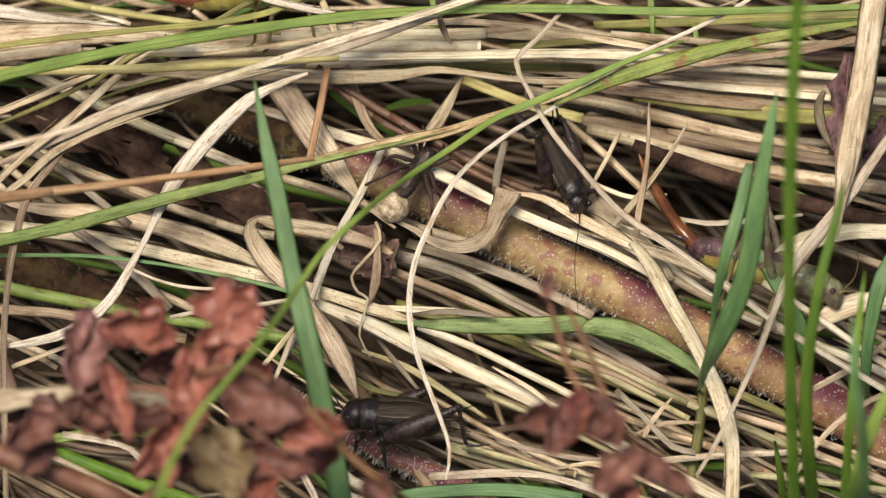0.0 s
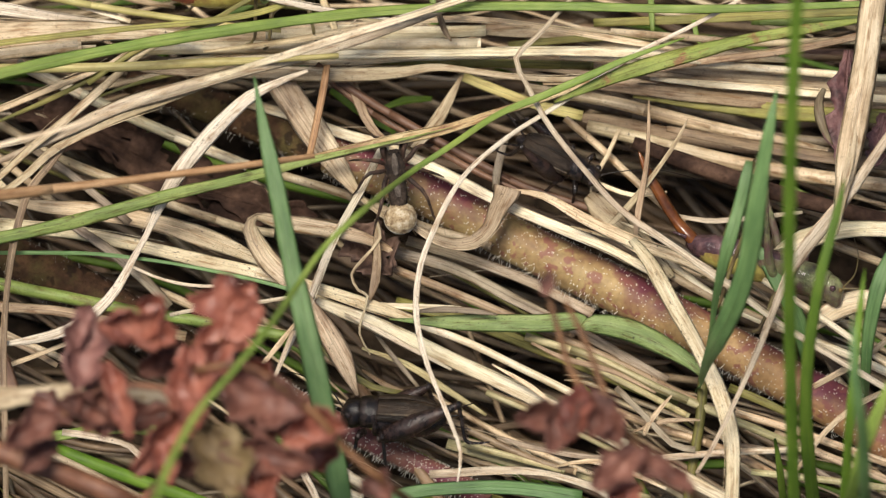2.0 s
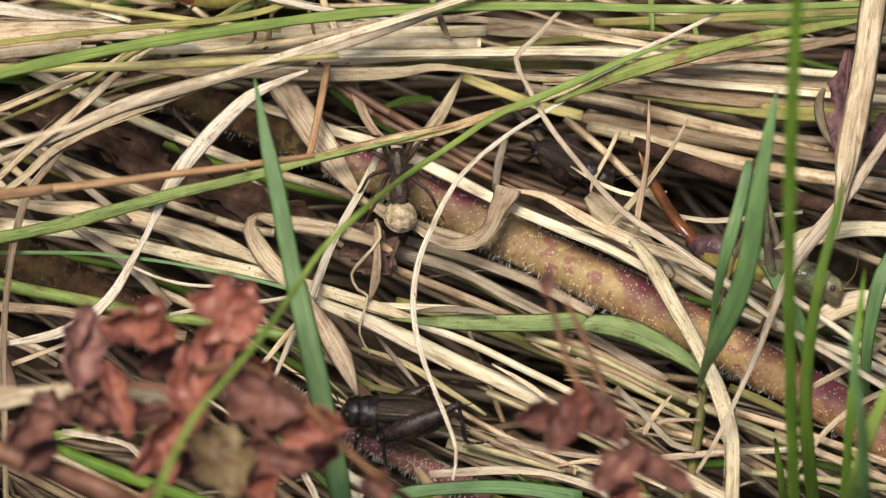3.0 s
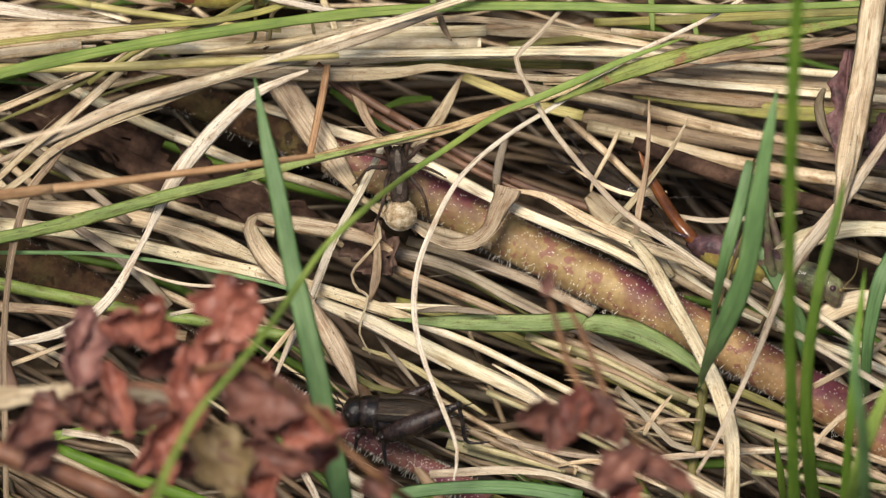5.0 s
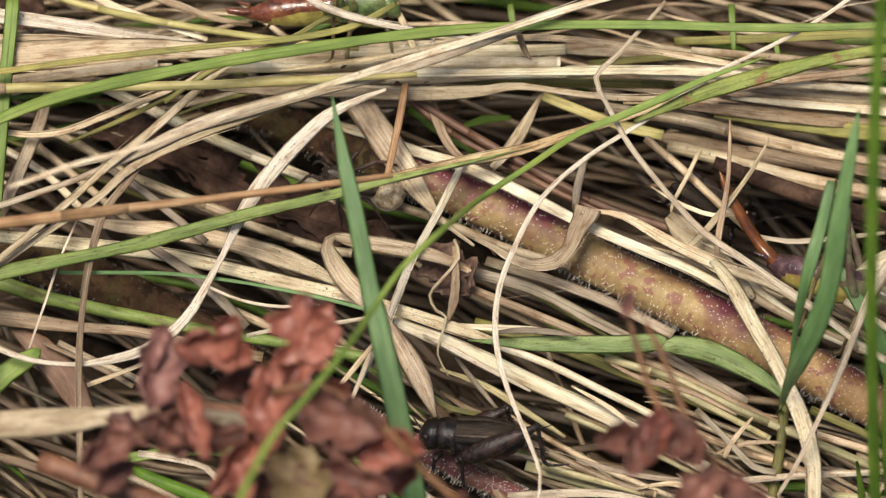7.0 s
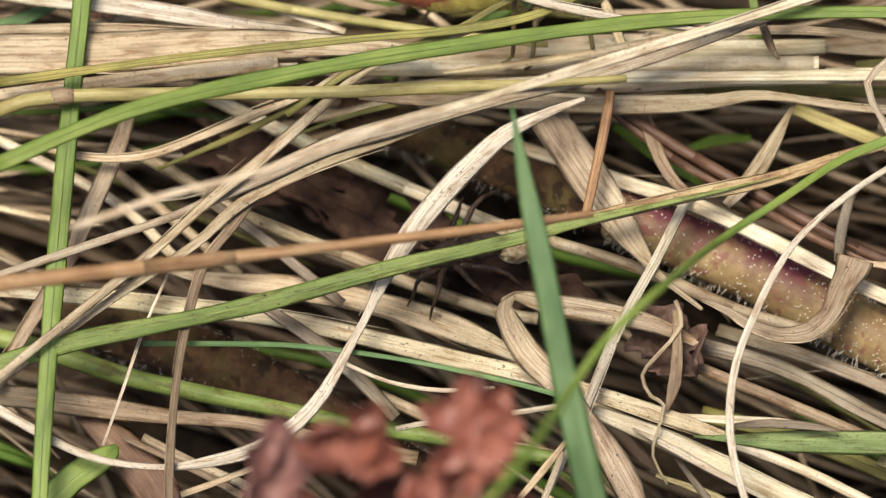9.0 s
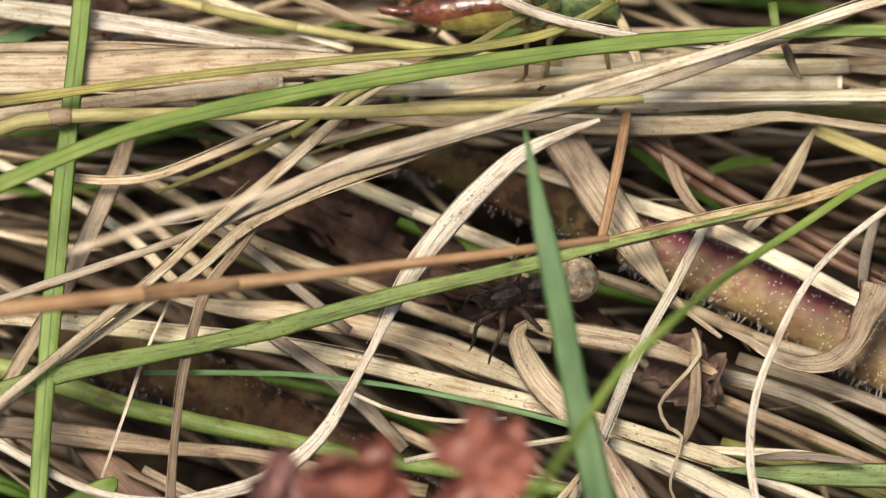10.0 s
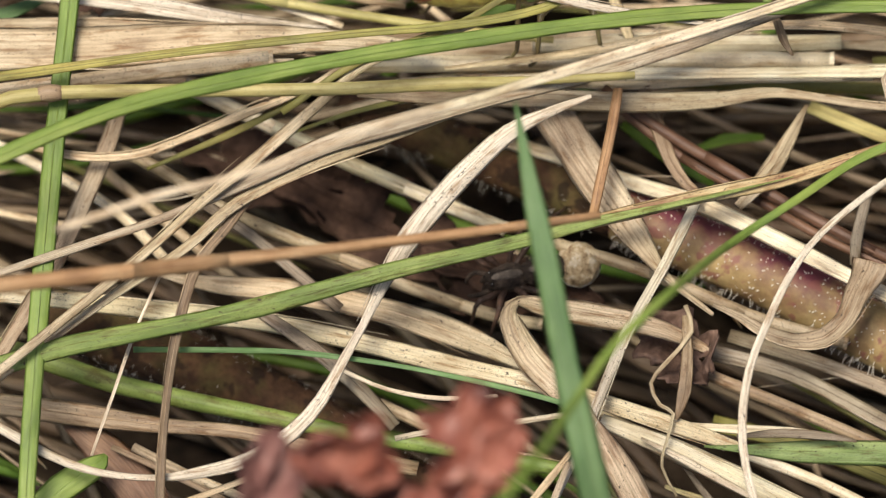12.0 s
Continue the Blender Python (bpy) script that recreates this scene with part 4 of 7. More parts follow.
blade("green_leaf", BLUEGREEN, "short green blade on flattened grass", [(47.5, -4.0, 20.0, 0.8), (45.7, -8.0, 20.0, 1.7), (44.8, -11.0, 19.0, 1.6), (44.2, -14.5, 17.0, 1.2), (44.1, -17.4, 14.0, 1), (44.4, -18.6, 10.0, 0.4)])
blade("green_leaf", BLUEGREEN, "bluish blade standing high beside green ones", [(40.3, -24.8, 72.0, 0.15), (40.3, -29.1, 71.0, 0.8), (40.9, -32.9, 68.0, 1.1), (41.6, -36.1, 62.0, 1.2), (42.0, -39.0, 54.0, 1.2), (42.6, -40.5, 40.0, 1.1), (43.6, -39.9, 15.0, 1)])
blade("green_leaf", DEEPGREEN, "short green shoot on flattened grass", [(34.6, -23.8, 12.8, 0.24), (35.13, -26.28, 10.4, 0.73), (35.76, -29.05, 4, 0.85), (36.16, -30.56, -6, 0.73)])
blade("green_leaf", MUTED, "mottled green leaf with black dots", [(-5.63, -10.01, 8.6, 0.18), (-2.92, -10.18, 8.6, 0.6), (0.4, -10.35, 8.6, 1.45), (5.73, -10.44, 8.6, 2.05), (10.46, -10.44, 8.6, 2.05), (14.17, -10.18, 8.6, 1.81), (15.28, -10.18, 8.6, 0.24)], camber=0.1)
blade("green_leaf", MUTED, "bent green leaf with a torn edge", [(14.58, -11.1, 8.9, 0.48), (15.89, -10.59, 8.9, 1.81), (19.31, -11.19, 8.9, 2.17), (22.85, -12.81, 8.9, 2.17), (25.89, -14.69, 8.9, 1.57), (27.21, -16.06, 8.9, 0.73)], camber=0.16)
blade("dry_leaf", CREAM, "pale torn edge of a bent leaf", [(14.8, -11.3, 8.8, 0.1), (15.4, -10.3, 9.0, 0.22), (17.3, -9.9, 9.1, 0.24), (19.0, -10.3, 9.1, 0.18), (21.4, -11.2, 9.0, 0.06)])
stem("green_grass_stem", OLIVE, "green grass stalk on flattened grass", [(27.49, -14.33, 6, 1.09), (27.05, -19.81, 6, 1.09), (26.48, -23.42, 6, 1.09), (25.82, -27.65, 6, 1.09), (25.48, -33.11, 6, 1.1)])
blade("dry_leaf", SPECKLED, "pale dry blade curving down", [(19.75, -2.72, 14.00, 1.06), (21.68, -5.26, 14.00, 1.70), (23.93, -9.51, 14.00, 1.70), (26.60, -14.37, 14.00, 1.70), (28.78, -19.17, 14.00, 1.81), (30.05, -24.07, 14.00, 1.71), (30.12, -28.82, 14.00, 1.61), (29.69, -34.90, 14.00, 1.50)], camber=0.16)
blade("dry_leaf", STRAW, "wide dry leaf sheath standing upright", [(46.13, 25.96, 18.8, 2.85), (45.22, 22.24, 18.8, 2.74), (44.26, 15.52, 18.8, 2.75), (43.19, 9.35, 18.8, 2.63), (42.18, 4.48, 18.8, 2.4), (41.55, 0.86, 18.8, 1.56), (40.83, -3.44, 18.8, 0.6)], camber=0.22)
blade("dry_leaf", WHITE, "bleached blade bent across the grass tuft", [(48.27, 9.36, 17.6, 0.84), (46.32, 7.1, 17.6, 0.9), (42.24, 1.13, 17.6, 1.2), (37.73, -4.62, 17.6, 1.45), (35.97, -7.5, 17.6, 1.09), (34.33, -11.59, 17.6, 0.66), (32.38, -16.46, 17.6, 0.61), (28.45, -24.88, 17.6, 0.55), (26.27, -28.6, 17.6, 0.37)])
blade("dry_leaf", CREAM, "pale leaf arching behind a grass tuft", [(33.7, -3.8, 8.0, 0.6), (35.7, -2.9, 9.0, 1.7), (37.8, -1.8, 10.0, 2.2), (40.7, -1.2, 11.0, 2), (43.7, -0.8, 11.0, 1.8), (48.5, -0.7, 10.0, 1.6)], camber=0.1)
stem("straw", STRAW, "slim straw behind a grass tuft", [(39.1, -0.5, 6.0, 0.8), (42.7, -1.9, 6.0, 0.9), (46.3, -3.3, 6.0, 0.9), (51.0, -5.1, 6.0, 0.9)])
blade("dry_leaf", TAN, "thin dry stub on flattened grass", [(21.69, 13.01, 11.6, 0.18), (21.63, 9.42, 11.6, 0.42), (21.37, 5.73, 11.6, 0.54), (20.51, 0.85, 11.6, 0.72), (20.23, -1.6, 11.6, 0.48)])
blade("dry_leaf", STRAW, "thin broken straw on flattened grass", [(25.8, 11.14, 11, 0.12), (24.72, 8.96, 11, 0.42), (22.96, 6.2, 11, 0.54), (19.4, 1.49, 11, 0.84), (17.02, -0.88, 11, 0.48)])
blade("dry_leaf", STRAW, "short dry stub on flattened grass", [(18.62, 10.71, 8, 0.54), (17.35, 7.94, 8, 0.54), (15.87, 5.18, 8, 0.42), (15.58, 3.91, 8, 0.24)])
stem("straw", STRAW, "dry straw on flattened grass", [(12.94, 12.45, 6, 0.84), (16.54, 9.36, 6, 0.84), (20.66, 5.33, 6, 0.84), (25.4, 1.04, 6, 0.84)])
blade("dry_leaf", GREY, "folded dry scrap on flattened grass", [(6.58, 9.57, 8.6, 0.84), (6.08, 7.73, 8.6, 0.9), (5.69, 5.88, 8.6, 0.96), (5.59, 4.03, 8.6, 0.84)], camber=0.18)
stem("straw", RUSSET, "reddish brown dry stalk", [(-13.4, 18.04, 7, 0.89), (-8.65, 14.63, 7, 0.89), (-2.59, 10.95, 7, 0.9), (2.79, 7.86, 7, 0.9), (8.69, 4.75, 7, 0.9), (15.29, 2.48, 7, 0.9), (18.8, 1.05, 7, 0.9)])
stem("straw", RUSSET, "reddish brown dry stalk", [(-12.51, 17, 6.4, 0.71), (-7.46, 12.92, 6.4, 0.72), (-1.39, 9.41, 6.4, 0.72), (3.99, 6.31, 6.4, 0.72), (9.89, 3.87, 6.4, 0.72)])
blade("dry_leaf", STRAW, "frayed dry blade on flattened grass", [(6.3, 3.42, 11, 0.36), (10.5, 2.75, 11, 0.84), (14.61, 0.39, 11, 1.2), (19.94, -2.23, 11, 1.44), (25.88, -4.51, 11, 1.08), (30.53, -7.57, 11, 0.6)])
blade("dry_leaf", STRAW, "pale withered leaf on flattened grass", [(15.29, 3.58, 8, 1.2), (17.3, 1.47, 8, 3), (20.02, -0.97, 8, 3), (22.35, -3.17, 8, 1.8), (24.17, -5.29, 8, 0.6)], camber=0.1)
stem("straw", CREAM, "bright straw behind the grass tuft", [(22.44, -2.33, 7, 0.9), (27.7, -6.57, 7, 0.9), (31.84, -9.03, 7, 0.9), (37.81, -11.5, 7, 0.91), (44.91, -14.49, 7, 0.91), (49.6, -16.97, 7, 0.91)])
stem("straw", STRAW, "straw above a hairy stem", [(20.03, -2.33, 7, 0.96), (25.98, -5.97, 7, 0.96), (30.12, -8.1, 7, 0.96), (35.38, -10.57, 7, 0.97)])
blade("dry_leaf", CREAM, "curved pale leaf on flattened grass", [(38.9, -11.3, 10.0, 0.8), (40.2, -9.9, 10.0, 1.9), (42.5, -8.7, 10.0, 2.4), (45.1, -8.2, 10.0, 2.3), (48.7, -8.2, 10.0, 2)], camber=0.1)
blade("dry_leaf", STRAW, "dry strip across the grass tuft", [(48.2, -11.63, 12.8, 0.72), (45.83, -13.76, 12.8, 0.73), (42.85, -15.9, 12.8, 0.73), (38.65, -18.3, 12.8, 0.61)])
stem("straw", CREAM, "slim bright straw on flattened grass", [(33.53, -6.51, 11.6, 0.72), (37.69, -9.23, 11.6, 0.72), (42.37, -12.56, 11.6, 0.72), (46.46, -15.63, 11.6, 0.73), (49.34, -18.03, 11.6, 0.73)])
stem("straw", STRAW, "yellow cream straw of the flattened sward", [(8.7, 16.0, 5.0, 1.2), (17.7, 14.6, 5.0, 1.3), (26.7, 12.2, 5.0, 1.4), (34.5, 10.4, 5.0, 1.4), (40.7, 8.9, 5.0, 1.3)])
stem("straw", STRAW, "thick pale straw of the flattened sward", [(15.3, 12.2, 4.0, 1.3), (18.9, 11.3, 4.0, 1.5), (26.1, 9.3, 4.0, 1.7), (32.6, 7.8, 4.0, 1.7), (39.8, 6.6, 4.0, 1.6), (48.8, 5.4, 4.0, 1.5)])
stem("straw", GREY, "weathered straw of the flattened sward", [(13.01, 15.69, 2, 1.01), (21.97, 13.69, 2, 1.01), (31.04, 12.1, 2, 1.01), (40.01, 11.02, 2, 1.02), (48.98, 10.6, 2, 1.02)])
blade("dry_leaf", TAN, "tan blade of the flattened sward", [(15.3, 16.3, 6.0, 0.9), (21.9, 15.6, 6.0, 1.4), (27.9, 14.9, 6.0, 1.6), (36.9, 14.2, 5.5, 1.5), (48.9, 13.3, 5.0, 1.3)], camber=0.06)
blade("dry_leaf", BUFF, "broad flat dry leaf among straw", [(19.5, 18.2, 6.0, 1.2), (26.7, 17.2, 6.0, 2.1), (33.9, 16.7, 6.0, 2.2), (41.7, 16.2, 6.0, 2.1), (48.9, 15.6, 6.0, 2)], camber=0.06)
stem("straw", STRAW, "pale straw of the flattened sward", [(17.81, 12.11, 2.5, 1.07), (24.91, 9.01, 2.5, 1.08), (30.92, 6.24, 2.5, 1.08), (39.85, 3.13, 2.5, 1.08), (48.9, 0.69, 2.5, 1.08)])
stem("straw", DEADLEAF, "dark purplish dead stem", [(20.1, 9.8, 6.0, 1.5), (24.9, 8.1, 5.5, 1.7), (30.8, 6.0, 5.5, 1.8), (36.8, 4.0, 5.5, 1.8), (42.7, 2.3, 6.0, 1.7), (49.9, 0.7, 5.0, 1.9)])
stem("straw", GREY, "straw of the flattened sward", [(30.92, 6.08, 3, 0.9), (36.93, 4.73, 3, 0.9), (42.85, 3.47, 3, 0.9), (50.07, 1.79, 3, 0.9)])
blade("green_leaf", GREEN, "green blade sunk in the straw", [(35.71, 6.33, 2, 0.96), (39.93, 4.23, 2, 0.96), (44.06, 2.37, 2, 0.96), (48.86, 2.04, 2, 0.96)])
blade("dry_leaf", WHITE, "crooked bleached straw on flattened grass", [(24.2, 1.47, 8, 0.36), (27.71, 0.8, 8, 0.6), (31.91, 1.05, 8, 0.6), (37.9, 1.73, 8, 0.36)])
blade("green_leaf", OLIVE, "thin green blade among straw", [(6.94, 20.52, 6, 0.83), (12.98, 21.1, 6, 0.83), (18.93, 21.43, 6, 0.83), (27.95, 21.35, 6, 0.83)])
stem("straw", STRAW, "straw of the flattened sward", [(17.74, 21.31, 8.6, 0.77), (24.89, 20.73, 8.6, 0.77), (32.63, 20.07, 8.6, 0.77), (39.87, 20.23, 8.6, 0.77), (48.79, 20.4, 8.6, 0.77)])
stem("straw", CREAM, "pale straw of the flattened sward", [(12.3, 18.8, 8.0, 0.75), (20.1, 18.3, 8.0, 0.8), (27.9, 17.8, 8.0, 0.85), (35.6, 17.3, 8.0, 0.85), (42.2, 16.7, 8.0, 0.8), (48.8, 16.2, 8.0, 0.8)])
blade("green_leaf", OLIVE, "olive green blade among straw", [(15.95, 22.43, 8, 0.95), (24.86, 22.77, 8, 0.95), (36.84, 23.34, 8, 0.95), (48.91, 23.84, 8, 0.95)])
blade("dry_leaf", CREAM, "straw of the flattened sward", [(-18.83, 21.6, 6, 0.71), (-11, 21.93, 6, 1.55), (-2.68, 21.85, 6, 1.55), (4.56, 22.1, 6, 1.19)], camber=0.05)
blade("dry_leaf", STRAW, "pale straw of the flattened sward", [(-33.29, 21.6, 5, 1.19), (-23.08, 21.93, 5, 1.66), (-13.47, 22.42, 5, 1.66), (-5.05, 22.92, 5, 0.59)], camber=0.05)
stem("green_grass_stem", OLIVE, "olive stem among straw", [(-13.49, 19.35, 4, 0.95), (-5.06, 19.35, 4, 0.95), (6.94, 19.02, 4, 0.95), (15.97, 18.77, 4, 0.95)])
blade("dry_leaf", YELLOW, "yellowed blade in the thatch", [(2.18, 17.86, 3, 1.19), (5.76, 16.36, 3, 1.19), (9.94, 14.78, 3, 1.19), (14.82, 13.53, 3, 1.19)])
# Grey and tan here carry the shade below the stem in their colour.
blade("dry_leaf", GREY, "straw below a hairy stem", [(-6.21, -1.41, 4, 1.14), (1, -3.36, 4, 1.14), (8.13, -7.09, 4, 1.14), (15.28, -10.75, 4, 1.15), (23.57, -15.62, 4, 1.15)], camber=0.12)
stem("straw", TAN, "tan straw below a hairy stem", [(-5.61, -3.53, 5, 0.96), (1, -6.24, 5, 0.96), (8.14, -9.3, 5, 0.96), (16.4, -12.96, 5, 0.97), (24.7, -17.15, 5, 0.97), (31.8, -20.76, 5, 0.97)])
blade("dry_leaf", GREY, "shaded straw on flattened grass", [(-3.8, -0.07, 3, 1.2), (3.91, -2.52, 3, 1.2), (9.92, -4.97, 3, 1.2), (15.86, -8.03, 3, 1.2)], camber=0.1)
blade("green_leaf", OLIVE, "olive blade in the thatch", [(-5.02, -6.59, 2, 1.2), (2.11, -8.46, 2, 1.2), (9.95, -11.53, 2, 1.21), (18.83, -15.2, 2, 1.21), (24.79, -17.68, 2, 1.21)])
stem("straw", SHADOWSTRAW, "straw of the thatch", [(8.65, -11.25, 6, 0.9), (16.41, -13.73, 6, 0.91), (22.37, -16.72, 6, 0.91), (29.47, -19.81, 6, 0.91), (37.7, -23.42, 6, 0.91)])
stem("straw", TAN, "straw of the thatch", [(16.44, -18.35, 5, 0.85), (22.31, -20.76, 5, 0.85), (29.41, -23.17, 5, 0.85), (36.54, -26.88, 5, 0.85)])
stem("straw", WHITE, "bleached straw on flattened grass", [(18.72, -25.74, 8, 0.73), (23.47, -24.79, 8, 0.73), (30.54, -24.19, 8, 0.73), (36.51, -23.93, 8, 0.73)])
blade("dry_leaf", GREY, "curled weathered blade on flattened grass", [(18.15, -17.36, 8.6, 0.73), (21.1, -20.36, 8.6, 0.73), (24.06, -23.46, 8.6, 0.73), (26.4, -24.06, 8.6, 0.73)])
blade("dry_leaf", STRAW, "short forked dry blade", [(24.01, -18.22, 8.6, 0.24), (21.91, -20.71, 8.6, 0.73), (21.02, -22.51, 8.6, 0.49)])
blade("dry_leaf", SHADOWSTRAW, "straw of the thatch", [(0.4, -22.57, 5, 1.21), (6.88, -24.46, 5, 1.21), (13.97, -26.27, 5, 1.21), (21.68, -28.69, 5, 1.22)], camber=0.1)
blade("dry_leaf", WHITE, "bleached dry blade on flattened grass", [(-1.42, -26.6, 8, 0.85), (5.67, -26.17, 8, 0.85), (10.43, -26.43, 8, 0.85), (16.31, -28.16, 8, 0.85), (18.66, -29.98, 8, 0.85)])
stem("straw", TAN, "tan straw behind a cricket", [(0.91, -20.66, 7, 0.85), (5.66, -23.07, 7, 0.85), (10.42, -25.14, 7, 0.85), (13.97, -26.09, 7, 0.85)])
blade("green_leaf", BLUEGREEN, "green leaf lying low", [(-7.3, -29.87, 9.8, 1.46), (-1.42, -28.65, 9.8, 1.46), (6.89, -28.39, 9.8, 1.46), (14.5, -29.43, 9.8, 1.46)])
blade("dry_leaf", WHITE, "bleached straw stub on flattened grass", [(-14.68, -26.62, 9.2, 0.73), (-13.68, -28.43, 9.2, 0.73), (-12.38, -31.38, 9.2, 0.73)])
stem("straw", STRAW, "straw of the thatch", [(-11.53, -25.07, 5, 1.09), (-8.5, -27.31, 5, 1.09), (-4.97, -29.56, 5, 1.09)])
blade("dry_leaf", STRAW, "dry strip beside a green blade", [(-19.45, -15.96, 10.4, 0.36), (-17.42, -13.48, 10.4, 0.6), (-15.39, -10.75, 10.4, 0.36)])
blade("dry_leaf", WHITE, "dry strip beside a green blade", [(-18.06, -17.9, 11, 0.3), (-16.83, -14.9, 11, 0.54), (-15.7, -11.83, 11, 0.42)])
blade("dry_leaf", WHITE, "fine bleached straw on flattened grass", [(-28.65, -9.99, 10.4, 0.48), (-25.73, -9.39, 10.4, 0.48), (-21.6, -8.97, 10.4, 0.48), (-15.67, -8.03, 10.4, 0.48)])
stem("straw", STRAW, "straw of the thatch", [(-30.09, -5.82, 4, 0.96), (-22.9, -8.96, 4, 0.96), (-15.78, -10.75, 4, 0.96)])
blade("dry_leaf", STRAW, "pale broad dry blade behind red leaves", [(-57.44, -27.15, 42.00, 2.77), (-52.28, -26.91, 42.00, 2.89), (-45.55, -26.49, 42.00, 2.76), (-41.36, -25.99, 42.00, 1.82), (-36.29, -25.57, 42.00, 1.82), (-29.97, -26.24, 42.00, 1.82), (-24.24, -26.91, 42.00, 1.82)])
blade("dry_leaf", STRAW, "thin dry straw on flattened grass", [(-45.23, -15.01, 9.2, 0.54), (-42.9, -14.16, 9.2, 0.54), (-39.96, -12.96, 9.2, 0.54), (-37.63, -12.02, 9.2, 0.54)])
stem("straw", BUFF, "slim pale straw on flattened grass", [(-48.43, -9.72, 6, 0.72), (-44.25, -11.85, 6, 0.72), (-39.46, -13.98, 6, 0.72), (-36.48, -16.72, 6, 0.73)])
blade("green_leaf", GREEN, "green blade below red leaves", [(-41.82, -21.96, 5, 1.21), (-37.67, -21.36, 5, 1.21), (-33.52, -20.93, 5, 1.21), (-28.78, -21.36, 5, 1.21)])
stem("green_grass_stem", DEEPGREEN, "green stem near the soil", [(-40.71, -22.75, 3, 1.45), (-34.69, -25.16, 3, 1.46), (-26.93, -27.93, 3, 1.46), (-19.87, -30.7, 3, 1.46)])
stem("straw", STRAW, "pale straw near the soil", [(-41.06, -24.36, 8, 0.73), (-35.74, -26.95, 8, 0.73), (-31.02, -29.37, 8, 0.73)])
blade("dry_leaf", WHITE, "dry strip under red leaves", [(-39.91, -22.03, 8, 0.73), (-36.38, -22.55, 8, 0.73), (-32.76, -23.58, 8, 0.73), (-30.97, -25.74, 8, 0.73)])
stem("straw", CREAM, "cut straw end on flattened grass", [(-11.54, -27.65, 6, 1.22), (-8.51, -28.86, 6, 1.22)])
stem("straw", CREAM, "cut straw end below a purple stem", [(-11.1, -25.4, 6.0, 1.1), (-9.6, -26.5, 6.0, 1.1), (-7.3, -27.9, 6.0, 1.1), (-5.0, -29.6, 5.0, 1)])
blade("green_leaf", DEEPGREEN, "green blade deep in the straw", [(-12.01, 17.18, 0, 0.6), (-8.64, 14.68, 0, 0.95), (-5.07, 12.43, 0, 0.48)])
blade("green_leaf", DEEPGREEN, "green blade deep in the straw", [(-6.85, 15.51, -2, 0.36), (-4.17, 16.59, -2, 0.83), (-1.19, 16.76, -2, 0.48)])
stem("straw", BUFF, "pale straw beside green blades", [(34.84, -21.36, 5, 0.91), (40.13, -23.86, 5, 0.91), (46.04, -26.27, 5, 0.91), (50.75, -28.69, 5, 0.91)])
stem("straw", BUFF, "straw beside green blades", [(30.68, -19.47, 6, 0.85), (36.56, -21.27, 6, 0.85), (42.45, -23.42, 6, 0.85), (50.71, -26.44, 6, 0.85)])
stem("straw", SHADOWSTRAW, "straw beside green blades", [(32.29, -26.09, 7, 0.73), (37.66, -26.7, 7, 0.73), (43.54, -27.39, 7, 0.73), (50.66, -28.51, 7, 0.73)])
blade("green_leaf", OLIVE, "olive blade under a hairy stem", [(30.12, -16.3, 4, 0.85), (34.28, -18.1, 4, 0.85), (38.96, -20.51, 4, 0.61)])
blade("dry_leaf", STRAW, "dry strip across green blades", [(45.99, -17.96, 8.6, 0.61), (43.6, -19.16, 8.6, 0.61), (40.02, -22.17, 8.6, 0.61), (36.46, -27.09, 8.6, 0.36)])
stem("straw", SHADOWSTRAW, "straw of the thatch", [(4.54, -17.32, 6, 0.73), (10.5, -19.89, 6, 0.73), (17.59, -23.42, 6, 0.73), (22.27, -26.44, 6, 0.73)])
stem("straw", SHADOWSTRAW, "slim pale straw in the thatch", [(13.99, -13.73, 6, 0.66), (19.96, -16.72, 6, 0.67), (25.84, -19.89, 6, 0.67)])
blade("dry_leaf", GREY, "weathered strip in the thatch", [(5.66, -22.47, 7, 0.61), (10.41, -23.68, 7, 0.61), (15.78, -24.54, 7, 0.61), (20.53, -24.37, 7, 0.61)])
blade("dry_leaf", STRAW, "dry strip in the thatch", [(11.94, -25.74, 8, 0.24), (15.18, -25.14, 8, 0.55), (18.72, -26, 8, 0.55), (23.4, -28.16, 8, 0.36)])
blade("dry_leaf", SHADOWSTRAW, "dull strip under straw", [(-8.55, -12.03, 4, 0.36), (-3.82, -13.82, 4, 0.72), (0.91, -16.9, 4, 0.73), (4.54, -19.3, 4, 0.3)])
blade("dry_leaf", GREY, "weathered strip under straw", [(-7.34, -10.4, 5, 0.24), (-5.03, -13.48, 5, 0.54), (-2.62, -16.47, 5, 0.36)])
blade("dry_leaf", TAN, "brown strip behind a cricket", [(-8.55, -14.17, 3, 0.3), (-5.64, -16.05, 3, 0.73), (-1.41, -17.85, 3, 0.73)])
stem("straw", SHADOWSTRAW, "straw of the thatch", [(2.12, -23.07, 7, 0.73), (6.88, -24.37, 7, 0.73), (12.75, -26, 7, 0.73)])
blade("green_leaf", OLIVE, "olive blade behind a cricket", [(-13.37, -11.6, 5, 0.3), (-10.97, -14.07, 5, 0.72), (-7.36, -16.47, 5, 0.73), (-3.83, -17.15, 5, 0.36)])
stem("straw", TAN, "shaded straw of the thatch", [(-24.16, -5.57, 3, 0.84), (-19.98, -8.03, 3, 0.84), (-15.78, -11.1, 3, 0.84), (-10.97, -13.57, 3, 0.85)])
blade("dry_leaf", CREAM, "frayed pale strip on straw", [(-8.53, -7.84, 7, 0.24), (-3.82, -8.27, 7, 0.72), (0.9, -8.52, 7, 0.84), (4.52, -9.03, 7, 0.3)])
